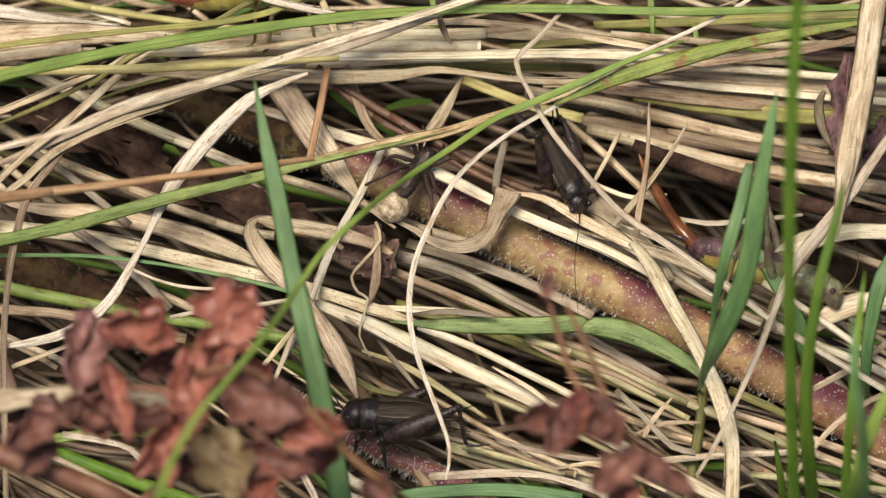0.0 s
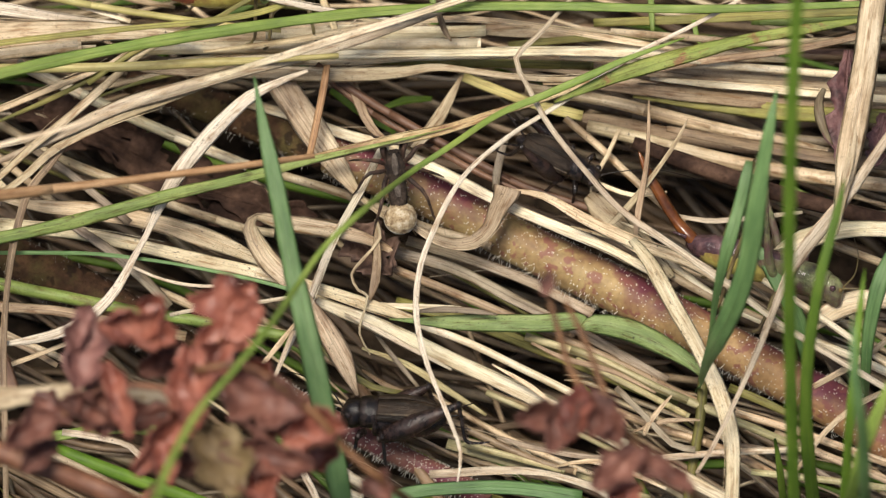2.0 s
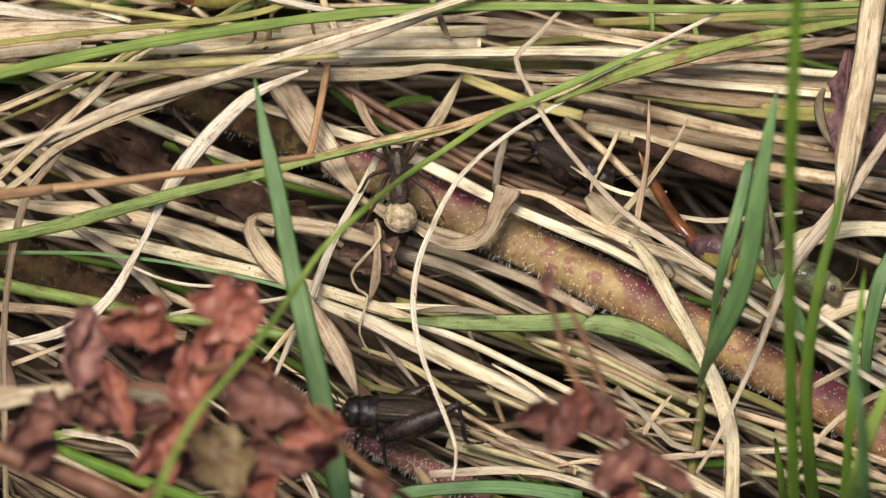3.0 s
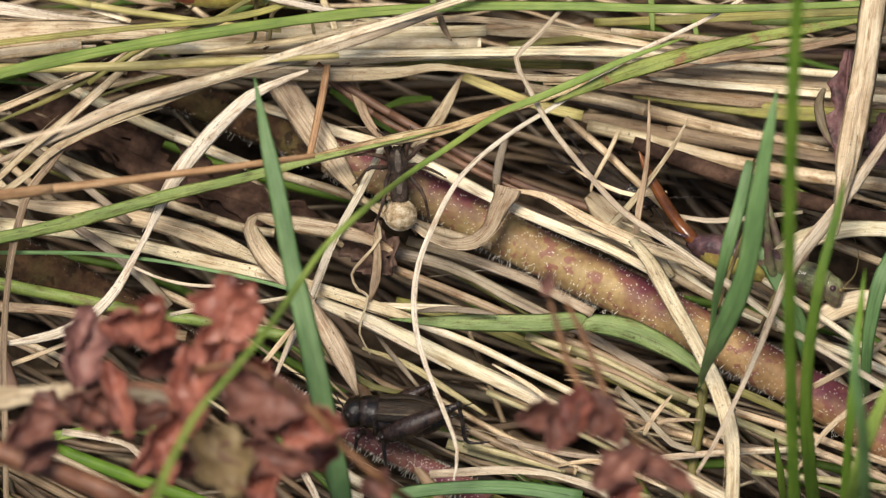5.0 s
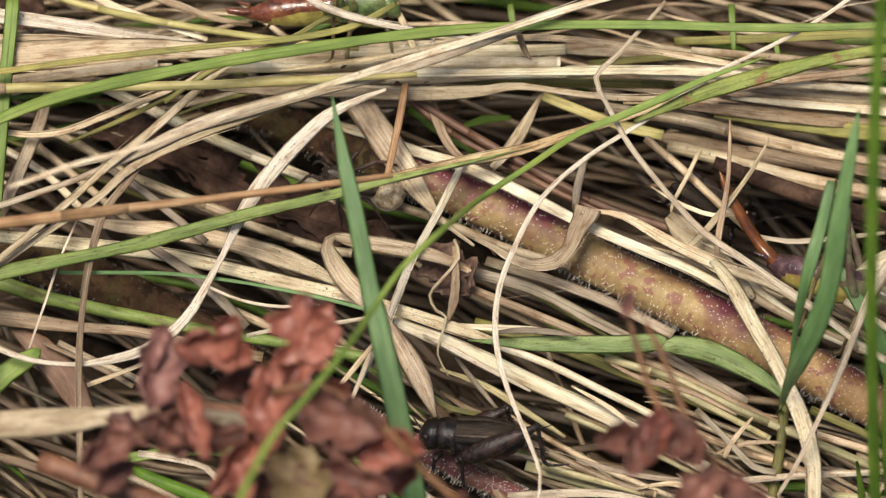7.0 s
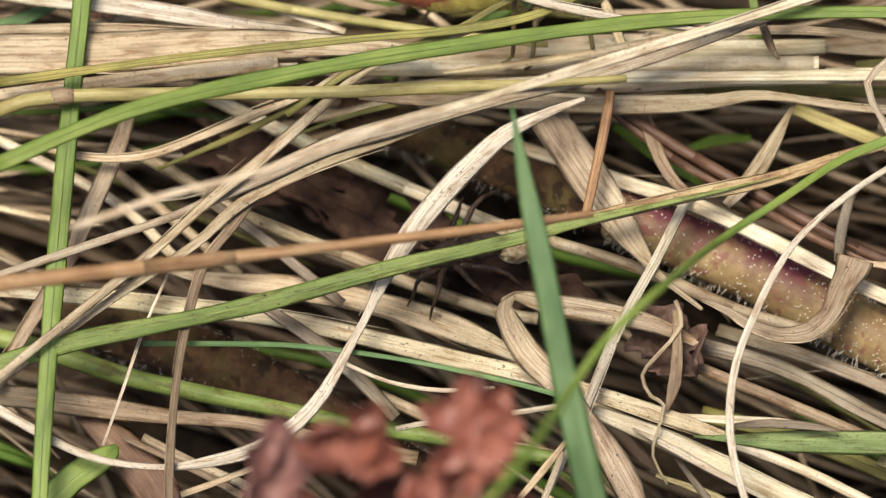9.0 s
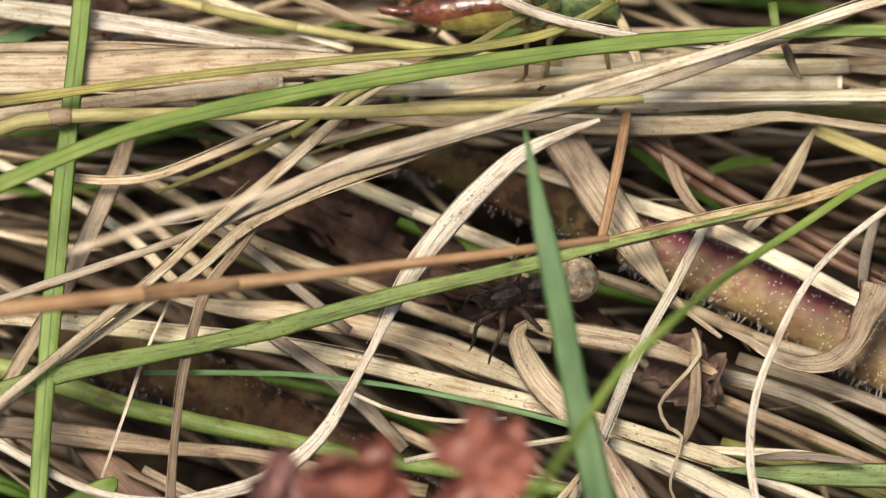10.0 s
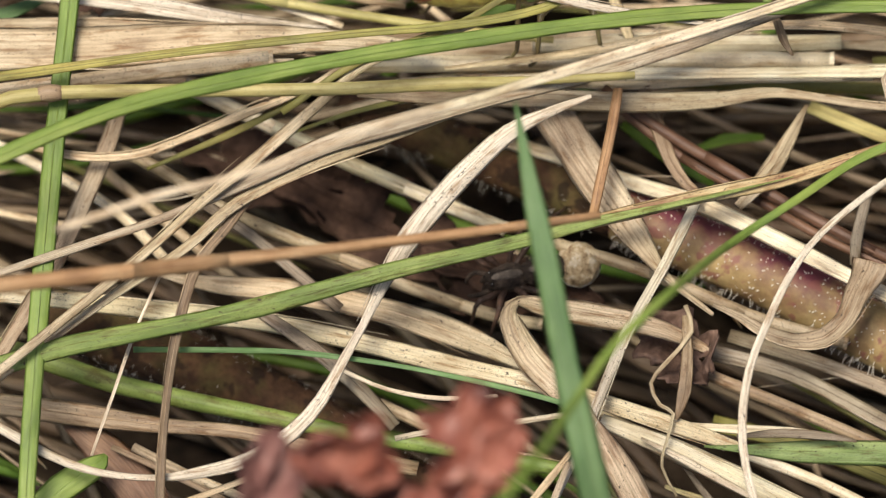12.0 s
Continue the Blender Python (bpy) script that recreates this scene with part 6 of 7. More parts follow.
def red_sprig():
    root = tagged(new("dried_sprig"), "dried sprig of curled rust red leaves", "dead leaves", "dried sprigs")
    bm = bmesh.new()
    tube(bm, [at((-47.6, -33.4, 54.0), 2.3), at((-40.7, -36.1, 55.0), 2.2), at((-35.2, -37.9, 54.0), 2.2), at((-30.6, -39.7, 52.0), 2.1), at((-26.4, -37.0, 24.0), 2.1), at((-24.0, -34.7, 2.0), 2.1), at((-23.5, -31.9, -14.0), 2.1)], step=1.5, wob=0.08)
    part("stalk", bm, TWIG, root, "pinkish red stalk")
    bm = bmesh.new()
    tube(bm, [at((-30.6, -39.7, 52.0), 1.1), at((-27.3, -36.6, 54.0), 1), at((-25.4, -32.2, 55.0), 0.9), at((-24.8, -26.7, 56.0), 0.8), at((-21.9, -23.4, 56.5), 0.7)], step=1.5, wob=0.08)
    part("stalk", bm, TWIG, root, "thin reddish stalk")
    bm = bmesh.new()
    tube(bm, [at((-25.1, -28.8, 55.0), 0.8), at((-28.9, -28.3, 55.5), 0.7), at((-33.5, -28.3, 55.5), 0.7), at((-38.0, -31.1, 55.0), 0.6)], step=1.5, wob=0.08)
    part("stalk", bm, TWIG, root, "thin reddish stalk")
    bm = bmesh.new()
    tube(bm, [at((-24.7, -28.0, 61.5), 0.8), at((-19.8, -27.6, 62.0), 0.8), at((-15.9, -29.9, 62.0), 0.8), at((-12.5, -32.6, 61.5), 0.8), at((-9.7, -35.5, 59.5), 0.8), at((-4.8, -38.8, 55.5), 0.8), at((-0.2, -34.8, 22.0), 0.8), at((2.2, -30.5, -6.0), 0.8)], step=1.5, wob=0.08)
    part("stalk", bm, BROWNTWIG, root, "thin tan stalk")
    for k, (a, b, w, curl, bend, roll, mat) in enumerate((
        ((-21.9, -26.2, 56.2), (-21.6, -17.2, 57.7), 4.6, 0.9, 0.5, 6, REDLEAF),
        ((-21.0, -24.1, 57.7), (-17.9, -20.9, 59.2), 2.9, 1.2, 0.6, 10, REDLEAF),
        ((-21.4, -21.1, 56.8), (-18.9, -18.3, 58.3), 2.7, 1.1, 0.5, -10, REDLEAF),
        ((-26.6, -24.3, 58.0), (-34.5, -23.4, 59.5), 5.8, 2.0, 0.7, -14, REDLEAF),
        ((-29.7, -24.2, 58.1), (-27.9, -19.9, 59.6), 3.6, 1.5, 0.7, 16, REDLEAF),
        ((-35.7, -20.5, 55.3), (-36.9, -28.9, 56.8), 5.1, 1.4, 0.6, 20, GREYRED),
        ((-35.3, -19.8, 55.1), (-36.5, -24.9, 56.6), 2.5, 1.7, 0.5, -12, GREYRED),
        ((-33.5, -26.8, 59.2), (-31.0, -35.1, 60.7), 3.6, 2.0, 0.6, 10, REDLEAF),
        ((-32.0, -31.5, 56.3), (-38.0, -30.4, 57.8), 4.3, 1.7, 0.6, 0, DARKRED),
        ((-33.3, -33.4, 56.2), (-36.9, -29.4, 57.7), 3.5, 1.6, 0.6, 10, DARKRED),
        ((-38.2, -32.2, 60.0), (-43.4, -36.0, 61.5), 4.2, 1.7, 0.5, 0, DARKRED),
        ((-38.9, -33.8, 57.4), (-41.8, -37.8, 58.9), 3.3, 1.6, 0.5, 15, DARKRED),
        ((-25.1, -25.2, 59.2), (-24.2, -33.8, 60.7), 5.3, 1.6, 0.7, -8, REDLEAF),
        ((-21.4, -24.2, 57.4), (-26.1, -29.8, 58.9), 4.3, 1.5, 0.7, 15, REDLEAF),
        ((-27.2, -29.0, 58.2), (-23.4, -32.3, 59.7), 3.5, 1.8, 0.8, -10, REDLEAF),
        ((-24.8, -30.6, 55.8), (-30.6, -37.5, 57.3), 4.5, 1.7, -0.5, 12, REDLEAF),
        ((-28.0, -34.6, 58.2), (-27.0, -39.3, 59.7), 3.2, 1.6, 0.5, 0, REDLEAF),
        ((-22.2, -28.6, 59.3), (-13.4, -31.9, 60.8), 6.4, 1.5, 0.7, -16, DARKRED),
        ((-20.4, -29.4, 57.6), (-16.9, -35.1, 59.1), 5.0, 1.6, 0.7, 12, DARKRED),
        ((-15.9, -34.7, 58.7), (-9.5, -33.7, 60.2), 5.6, 1.7, 0.8, 14, REDLEAF),
        ((-22.1, -35.3, 58.4), (-12.3, -37.5, 59.9), 4.3, 1.7, 0.8, -8, DARKRED),
        ((-17.6, -28.3, 55.3), (-12.6, -34.3, 56.8), 4.0, 1.5, 0.6, 5, DARKRED),
        ((-23.5, -32.8, 58.8), (-20.3, -40.7, 60.3), 5.3, 1.1, 0.5, 0, OLIVELEAF),
        ((-19.3, -36.9, 58.0), (-17.4, -41.6, 59.5), 4.8, 1.6, 0.5, 10, REDLEAF),
        ((-7.5, -37.8, 56.5), (-5.2, -40.6, 58.0), 3.5, 1.6, 0.6, 0, DARKRED),
        ((-25.5, -23.5, 51.0), (-30.5, -26.0, 52.0), 4.0, 1.5, 0.6, 8, DARKRED),
        ((-27.4, -29.9, 51.0), (-34.1, -31.8, 52.0), 3.8, 1.6, 0.6, -8, DARKRED),
        ((-35.9, -24.3, 51.0), (-33.9, -30.7, 52.0), 3.6, 1.5, 0.6, 10, DARKRED),
        ((-20.1, -24.3, 51.0), (-16.1, -29.2, 52.0), 4.0, 1.5, 0.6, -10, REDLEAF),
        ((-22.0, -24.3, 51.0), (-20.0, -30.7, 52.0), 4.2, 1.4, 0.6, 8, DARKRED),
        ((-27.4, -36.0, 51.0), (-22.3, -33.3, 52.0), 3.8, 1.5, 0.6, 5, DARKRED),
        ((-14.9, -35.4, 51.0), (-10.4, -33.9, 52.0), 3.4, 1.6, 0.6, -6, REDLEAF),
        ((-41.0, -28.1, 51.0), (-37.2, -31.3, 52.0), 3.4, 1.6, 0.5, 0, DARKRED),
    )):
        leaf("leaflet", mat, a, b, w * 1.3, root, curl=curl * 1.1, bend=bend, roll=roll, lobes=0.2 if k else 0.42, rough=0.45, seed=31 + k if k else 219)
    return root


def small_sprig():
    root = tagged(new("dried_sprig"), "thin dried sprig with shrivelled brown red leaves", "dead leaves", "dried sprigs")
    for pts in ((at((10.0, -18.7, 61.0), 0.43), at((11.3, -23.3, 61.0), 0.58), at((12.7, -27.9, 61.0), 0.65), at((14.5, -30.9, 61.0), 0.65)),
                (at((12.2, -20.9, 61.0), 0.5), at((14.4, -25.5, 61.0), 0.65), at((16.5, -31.4, 61.0), 0.72), at((19.4, -35.6, 60.0), 0.72), at((25.1, -39.3, 55.0), 0.72), at((31.3, -35.3, 20.0), 0.72), at((35.4, -30.4, -14.0), 0.72)),
                (at((19.4, -35.6, 60.0), 0.58), at((17.6, -38.0, 60.0), 0.5), at((15.4, -39.1, 60.0), 0.43))):
        bm = bmesh.new()
        tube(bm, list(pts), step=1.5, wob=0.12)
        part("stalk", bm, BROWNTWIG, root, "thin rust brown stalk")
    for k, (a, b, w, curl, mat) in enumerate((
        ((16.0, -31.7, 60.1), (7.1, -33.2, 61.1), 4.6, 1.5, DARKRED),
        ((12.7, -31.7, 63.5), (10.6, -37.1, 64.5), 4.5, 1.6, DARKRED),
        ((14.4, -30.4, 61.9), (17.5, -36.0, 62.9), 5.3, 1.6, DARKRED),
        ((11.8, -33.0, 62.9), (16.8, -34.4, 63.9), 4.2, 1.4, DARKRED),
        ((13.8, -30.2, 63.5), (12.1, -36.1, 64.5), 4.0, 1.5, REDLEAF),
        ((10.0, -20.6, 62.9), (10.7, -18.6, 63.9), 1.9, 1.6, DARKRED),
        ((19.3, -36.5, 63.7), (14.8, -40.9, 64.7), 5.1, 1.5, DARKRED),
        ((18.7, -36.3, 61.6), (22.1, -39.4, 62.6), 4.2, 1.6, DARKRED),
        ((20.4, -37.5, 63.2), (24.8, -40.9, 64.2), 3.2, 1.7, DARKRED),
        ((16.8, -38.9, 61.8), (19.0, -42.9, 62.8), 4.5, 1.4, REDLEAF),
    )):
        leaf("leaflet", mat, a, b, w, root, curl=curl, bend=0.7, lobes=0.16, rough=0.8, seed=61 + k)
    return root


red_sprig()
small_sprig()


# ---- insects and spider: forward +x, left +y, up +z, millimetres ----
def loft(rows, sides=18):
    """A closed body: rows of x, half width, half height, height of the middle."""
    bm = bmesh.new()
    rings = [[bm.verts.new(Vector((x, w * math.cos(2 * math.pi * k / sides), z + h * math.sin(2 * math.pi * k / sides))) * MM) for k in range(sides)] for x, w, h, z in rows]
    for a, b in zip(rings, rings[1:]):
        for k in range(sides):
            bm.faces.new((a[k], a[(k + 1) % sides], b[(k + 1) % sides], b[k]))
    bm.faces.new(rings[0])
    bm.faces.new(rings[-1])
    bmesh.ops.recalc_face_normals(bm, faces=bm.faces[:])
    return bm


def oval(x0, x1, w, h, z, n=9, full=0.5):
    rows = []
    for k in range(n + 1):
        s = k / n
        f = max(0.06, math.sin(math.pi * min(0.99, max(0.01, s))) ** full)
        rows.append((x0 + (x1 - x0) * (1 - math.cos(math.pi * s)) / 2, w / 2 * f, h / 2 * f, z))
    return rows


def limb(name, pts, material, parent, label="", sides=8):
    bm = bmesh.new()
    tube(bm, pts, sides=sides, step=0.5)
    return part(name, bm, material, parent, label)


def ball(name, p, r, material, parent, label=""):
    bm = bmesh.new()
    bmesh.ops.create_icosphere(bm, subdivisions=2, radius=r * MM, matrix=Matrix.Translation(Vector(p) * MM))
    return part(name, bm, material, parent, label)


def wing(side, parent, x0, x1, w, z):
    """A folded forewing, arched over the back, with raised veins."""
    bm = bmesh.new()
    n, m = 18, 8
    grid = []
    for i in range(n + 1):
        s = i / n
        row = []
        for k in range(m + 1):
            g = radians(1 + (99 * (1 - 0.35 * s ** 4)) * k / m)
            ra = w * (0.9 + 0.1 * math.sin(math.pi * s)) * (1 - 0.45 * s ** 5)
            vein = 0.05 * (0.5 + 0.5 * math.cos(k * 2 * math.pi / 2)) + 0.03 * noise.noise((s * 14, k, 2))
            row.append(bm.verts.new(Vector((x0 + (x1 - x0) * s, side * (ra + vein) * math.sin(g), z + (ra * 0.62 + vein) * math.cos(g))) * MM))
        grid.append(row)
    for i in range(n):
        for k in range(m):
            bm.faces.new((grid[i][k], grid[i][k + 1], grid[i + 1][k + 1], grid[i + 1][k]))
    thicken(bm, 0.08 * MM)
    return part("wing", bm, WING, parent, "dark brown veined forewing")


def cricket(label, near_knee=(-6.5, 2.35, 3.4), far_knee=(-6.5, 2.35, 3.4)):
    """A field cricket, head towards x. The knees of the hind legs (left, right) may be raised or spread."""
    root = tagged(new("cricket"), label, "cricket", "black crickets")
    head = part("head", loft([(2.7, 1.15, 1.1, 1.95), (3.3, 1.32, 1.28, 1.9), (4.0, 1.28, 1.32, 1.8), (4.6, 1.0, 1.15, 1.65), (4.95, 0.62, 0.8, 1.5), (5.1, 0.3, 0.4, 1.4)], 24), BLACK, root)
    for s in (-1, 1):
        ball("eye", (4.2, s * 1.05, 2.25), 0.4, BLACK, head, "round glossy eye")
        limb("antenna", [(4.9, s * 0.45, 2.2, 0.18), (6.4, s * 1.4, 3.2, 0.13), (10.5, s * 3.8, 3.4, 0.1), (16, s * 5.6, 2.4, 0.06)], BLACK, head, sides=5)
        limb("palp", [(4.9, s * 0.4, 0.9, 0.24), (5.5, s * 0.6, 0.4, 0.22), (5.6, s * 0.7, -0.3, 0.2), (5.4, s * 0.7, -0.6, 0.24)], BLACK, head, sides=6)
    pronotum = part("pronotum", loft([(1.1, 1.4, 1.15, 2.05), (1.2, 1.62, 1.36, 2.05), (1.5, 1.58, 1.34, 2.05), (2.2, 1.6, 1.4, 2.05), (2.9, 1.5, 1.32, 2.0), (3.05, 1.34, 1.2, 1.98)], 28), BLACK, root, "black pronotum with a soft sheen")
    part("pronotum_rim", loft([(1.04, 1.58, 1.3, 2.04), (1.1, 1.66, 1.4, 2.05), (1.26, 1.66, 1.4, 2.05), (1.32, 1.6, 1.34, 2.05)], 28), THIGH, pronotum, "raised hind rim")
    rows = []
    for k in range(34):
        x = 1.6 - k * 0.23
        f = max(0.14, 1 - (max(0, -x - 2.4) / 3.9) ** 2.4)
        groove = 0.09 * (k % 4 == 3)
        rows.append((x, (1.6 - groove) * f, (1.62 - groove) * f, 1.45))
    part("abdomen", loft(rows, 24), BLACK, root, "black ringed abdomen")
    for s in (-1, 1):
        wing(s, root, 1.3, -5.0, 1.78, 2.28)
        arc = [(0.9 + 0.1 * math.sin(math.pi * q)) * (1 - 0.45 * q ** 5) * 1.86 for q in (0.03, 0.3, 0.6, 0.85)]
        limb("wing_fold", [(1.3 - 6.3 * q, s * r * math.sin(radians(62)), 2.28 + r * 0.64 * math.cos(radians(62)), w) for q, r, w in zip((0.03, 0.3, 0.6, 0.85), arc, (0.16, 0.24, 0.2, 0.1))], WINGRIM, root, "pale beige wing fold", 6)
        limb("cercus", [(-5.2, s * 0.7, 1.5, 0.3), (-6.8, s * 1.4, 1.8, 0.2), (-8.8, s * 2.2, 2.0, 0.07)], BLACK, root)
        for name, x, dx in (("front_leg", 2.5, 0.6), ("middle_leg", 0.9, -0.5)):
            leg = limb(name, [(x, s * 1.2, 0.7, 0.7), (x + dx * 0.6, s * 2.0, 1.0, 0.72), (x + dx, s * 2.7, 0.95, 0.55)], BLACK, root)
            limb("shin", [(x + dx, s * 2.7, 0.98, 0.42), (x + dx * 1.4, s * 3.0, -0.2, 0.4), (x + dx * 1.7, s * 3.15, -1.3, 0.34), (x + dx * 2.6, s * 3.3, -1.6, 0.2)], BLACK, leg)
        kx, ky, kz = near_knee if s > 0 else far_knee
        at_knee = Vector((kx, s * ky, kz))
        hip = Vector((1.0, s * 1.7, 0.35))
        bow = Vector((0, s * 0.25, 0.1))
        hind = limb("hind_leg", [(*(hip.lerp(at_knee, q) + bow * math.sin(math.pi * q)), w) for q, w in ((0, 0.7), (0.12, 1.45), (0.32, 1.95), (0.55, 1.7), (0.78, 1.05), (0.93, 0.72), (1, 0.62))], THIGH, root, "swollen dark brown hind thigh", 14)
        ball("knee", at_knee, 0.4, BLACK, hind)
        foot = at_knee + Vector((-0.7, s * 0.35, -3.3))
        limb("shin", [(*at_knee, 0.5), (*at_knee.lerp(foot, 0.5), 0.46), (*foot, 0.42), (*(foot + Vector((-0.9, s * 0.2, -0.2))), 0.28), (*(foot + Vector((-2.6, s * 0.4, 0.1))), 0.16)], BLACK, hind)
        for k in range(5):
            for side in (-0.35, 0.35):
                b = at_knee.lerp(foot, 0.3 + 0.15 * k)
                limb("spine", [(*b, 0.16), (*(b + Vector((-0.55, side, -0.35))), 0.04)], THIGH, hind, sides=4)
    return root


def bush_cricket(label, back, flank, chest, shank, near_knee, sabre):
    root = tagged(new("bush_cricket"), label, "bush cricket", "bush crickets")
    rows = []
    for k in range(28):
        x = 1.5 - k * 0.36
        f = max(0.2, 1 - (max(0, -x - 2) / 6.7) ** 4)
        rows.append((x, (1.3 - 0.06 * (k % 3 == 2)) * f, (1.45 - 0.08 * (k % 3 == 2)) * f, 2.6))
    abdomen = part("abdomen", loft(rows), flank, root, "yellow green ringed abdomen")
    tail = [max(0.0, min(1.0, (-r[0] - 3.5) / 3.5)) for r in rows]
    part("back_plate", loft([(x - 0.02, w * (0.94 + 0.09 * f), h * (0.72 + 0.31 * f), z + h * 0.36 * (1 - f)) for (x, w, h, z), f in zip(rows, tail)]), back, abdomen, "maroon back of the abdomen")
    part("pronotum", loft([(0.8, 1.25, 1.4, 2.8), (1.0, 1.36, 1.5, 2.8), (1.8, 1.22, 1.38, 2.7), (2.6, 1.26, 1.42, 2.7), (3.9, 1.12, 1.3, 2.6), (4.2, 1.0, 1.15, 2.55)]), chest, root, "green saddle shaped pronotum")
    head = part("head", loft([(3.8, 0.85, 1.0, 2.6), (4.3, 0.92, 1.15, 2.5), (4.8, 0.86, 1.2, 2.35), (5.2, 0.62, 1.05, 2.15), (5.45, 0.3, 0.65, 2.0)]), chest, root)
    for s in (-1, 1):
        ball("eye", (4.75, s * 0.72, 2.85), 0.27, HOPPERBROWN, head, "reddish brown eye")
        ball("antenna_base", (5.3, s * 0.34, 2.75), 0.2, HOPPER, head, "yellowish antenna socket")
        sweep = [(5.6, 1.8, 3.6, 0.11), (4.7, 4.8, 4.2, 0.08), (3.4, 7.2, 4.6, 0.05)] if s > 0 else [(6.3, -0.3, 3.2, 0.12), (7.2, 0.1, 3.3, 0.08), (8.2, 0.9, 3.2, 0.05)]
        limb("antenna", [(5.35, s * 0.35, 2.9, 0.15)] + sweep, HOPPERLEG, head, sides=5)
        part("wing_pad", loft([(1.6, 0.1, 0.5, 4.2), (0.8, 0.14, 0.7, 4.1), (-0.8, 0.14, 0.6, 4.0), (-1.6, 0.05, 0.2, 3.9)]), chest, root).location = (0, s * 1.5 * MM, -0.6 * MM)
        limb("front_leg", [(3.6, s * 1.2, 1.6, 0.6), (4.2, s * 2.6, 1.6, 0.5), (4.4, s * 3.0, 0.4, 0.35), (4.6, s * 3.2, -1.4, 0.3), (5.2, s * 3.3, -1.7, 0.25)], shank, root)
        limb("middle_leg", [(1.6, s * 1.3, 1.6, 0.6), (0.8, s * 2.8, 1.7, 0.5), (0.6, s * 3.2, 0.6, 0.35), (0.2, s * 3.4, -1.4, 0.3), (-0.3, s * 3.5, -1.7, 0.25)], shank, root)
        f = near_knee if s < 0 else -0.6
        hind = limb("hind_leg", [(0.2, s * 1.3, 2.2, 0.8), (-1.0 + f * 0.2, s * 2.0, 3.8, 0.78), (-2.6 + f * 0.6, s * 2.6, 6.8, 0.45), (-3.8 + f * 0.9, s * 2.8, 9.4, 0.36), (-4.2 + f, s * 2.9, 10.1, 0.5)], chest, root, "long green hind thigh", 10)
        limb("shin", [(-4.2 + f, s * 2.9, 10.1, 0.45), (-4.9 + f, s * 3.0, 7.6, 0.38), (-5.6 + f, s * 3.2, 3.0, 0.34), (-6.0 + f, s * 3.3, -0.6, 0.3), (-6.8 + f, s * 3.3, -1.2, 0.26)], shank, hind, "thin olive shin")
        limb("cercus", [(-8.2, s * 0.6, 3.2, 0.4), (-9.3, s * 0.9, 3.4, 0.2)], back, root)
    if sabre:
        bm = bmesh.new()
        tube(bm, [(-7.2, 0, 2.6, 0.9), (-8.0, 0, 3.1, 1.3), (-9.4, 0, 4.0, 1.12), (-11.1, 0, 5.6, 1.1), (-12.6, 0, 7.2, 0.9), (-13.5, 0, 8.4, 0.42), (-13.8, 0, 8.8, 0.08)], sides=12, step=0.4, squash=0.8)
        part("ovipositor", bm, OVIPOSITOR, root, "curved amber brown ovipositor")
    else:
        part("tail_tip", loft([(-7.6, 0.75, 0.75, 2.6), (-8.4, 0.5, 0.5, 2.7), (-9.3, 0.34, 0.36, 2.9), (-10.2, 0.2, 0.3, 3.1), (-10.4, 0.08, 0.1, 3.15)], 12), back, root, "short reddish tail tip")
    return root


def furry(bm, count, length, seed):
    """Short bristles on a body, standing out of its faces."""
    rng = random.Random(seed)
    bm.normal_update()
    faces = [f for f in bm.faces if f.calc_area() > 0]
    for k in range(count):
        f = rng.choice(faces)
        w = [rng.random() for v in f.verts]
        base = sum((v.co * a for v, a in zip(f.verts, w)), Vector()) / sum(w)
        out = (f.normal + Vector([rng.gauss(0, 0.35) for i in range(3)]) + Vector((-0.35, 0, 0))).normalized()
        side = out.orthogonal().normalized() * 0.022 * MM
        up = out.cross(side)
        tip = bm.verts.new(base + out * length * rng.uniform(0.5, 1.2) * MM)
        ring = [bm.verts.new(base + v) for v in (side, up - side * 0.6, -up - side * 0.6)]
        for i in range(3):
            bm.faces.new((ring[i], ring[(i + 1) % 3], tip))
    return bm


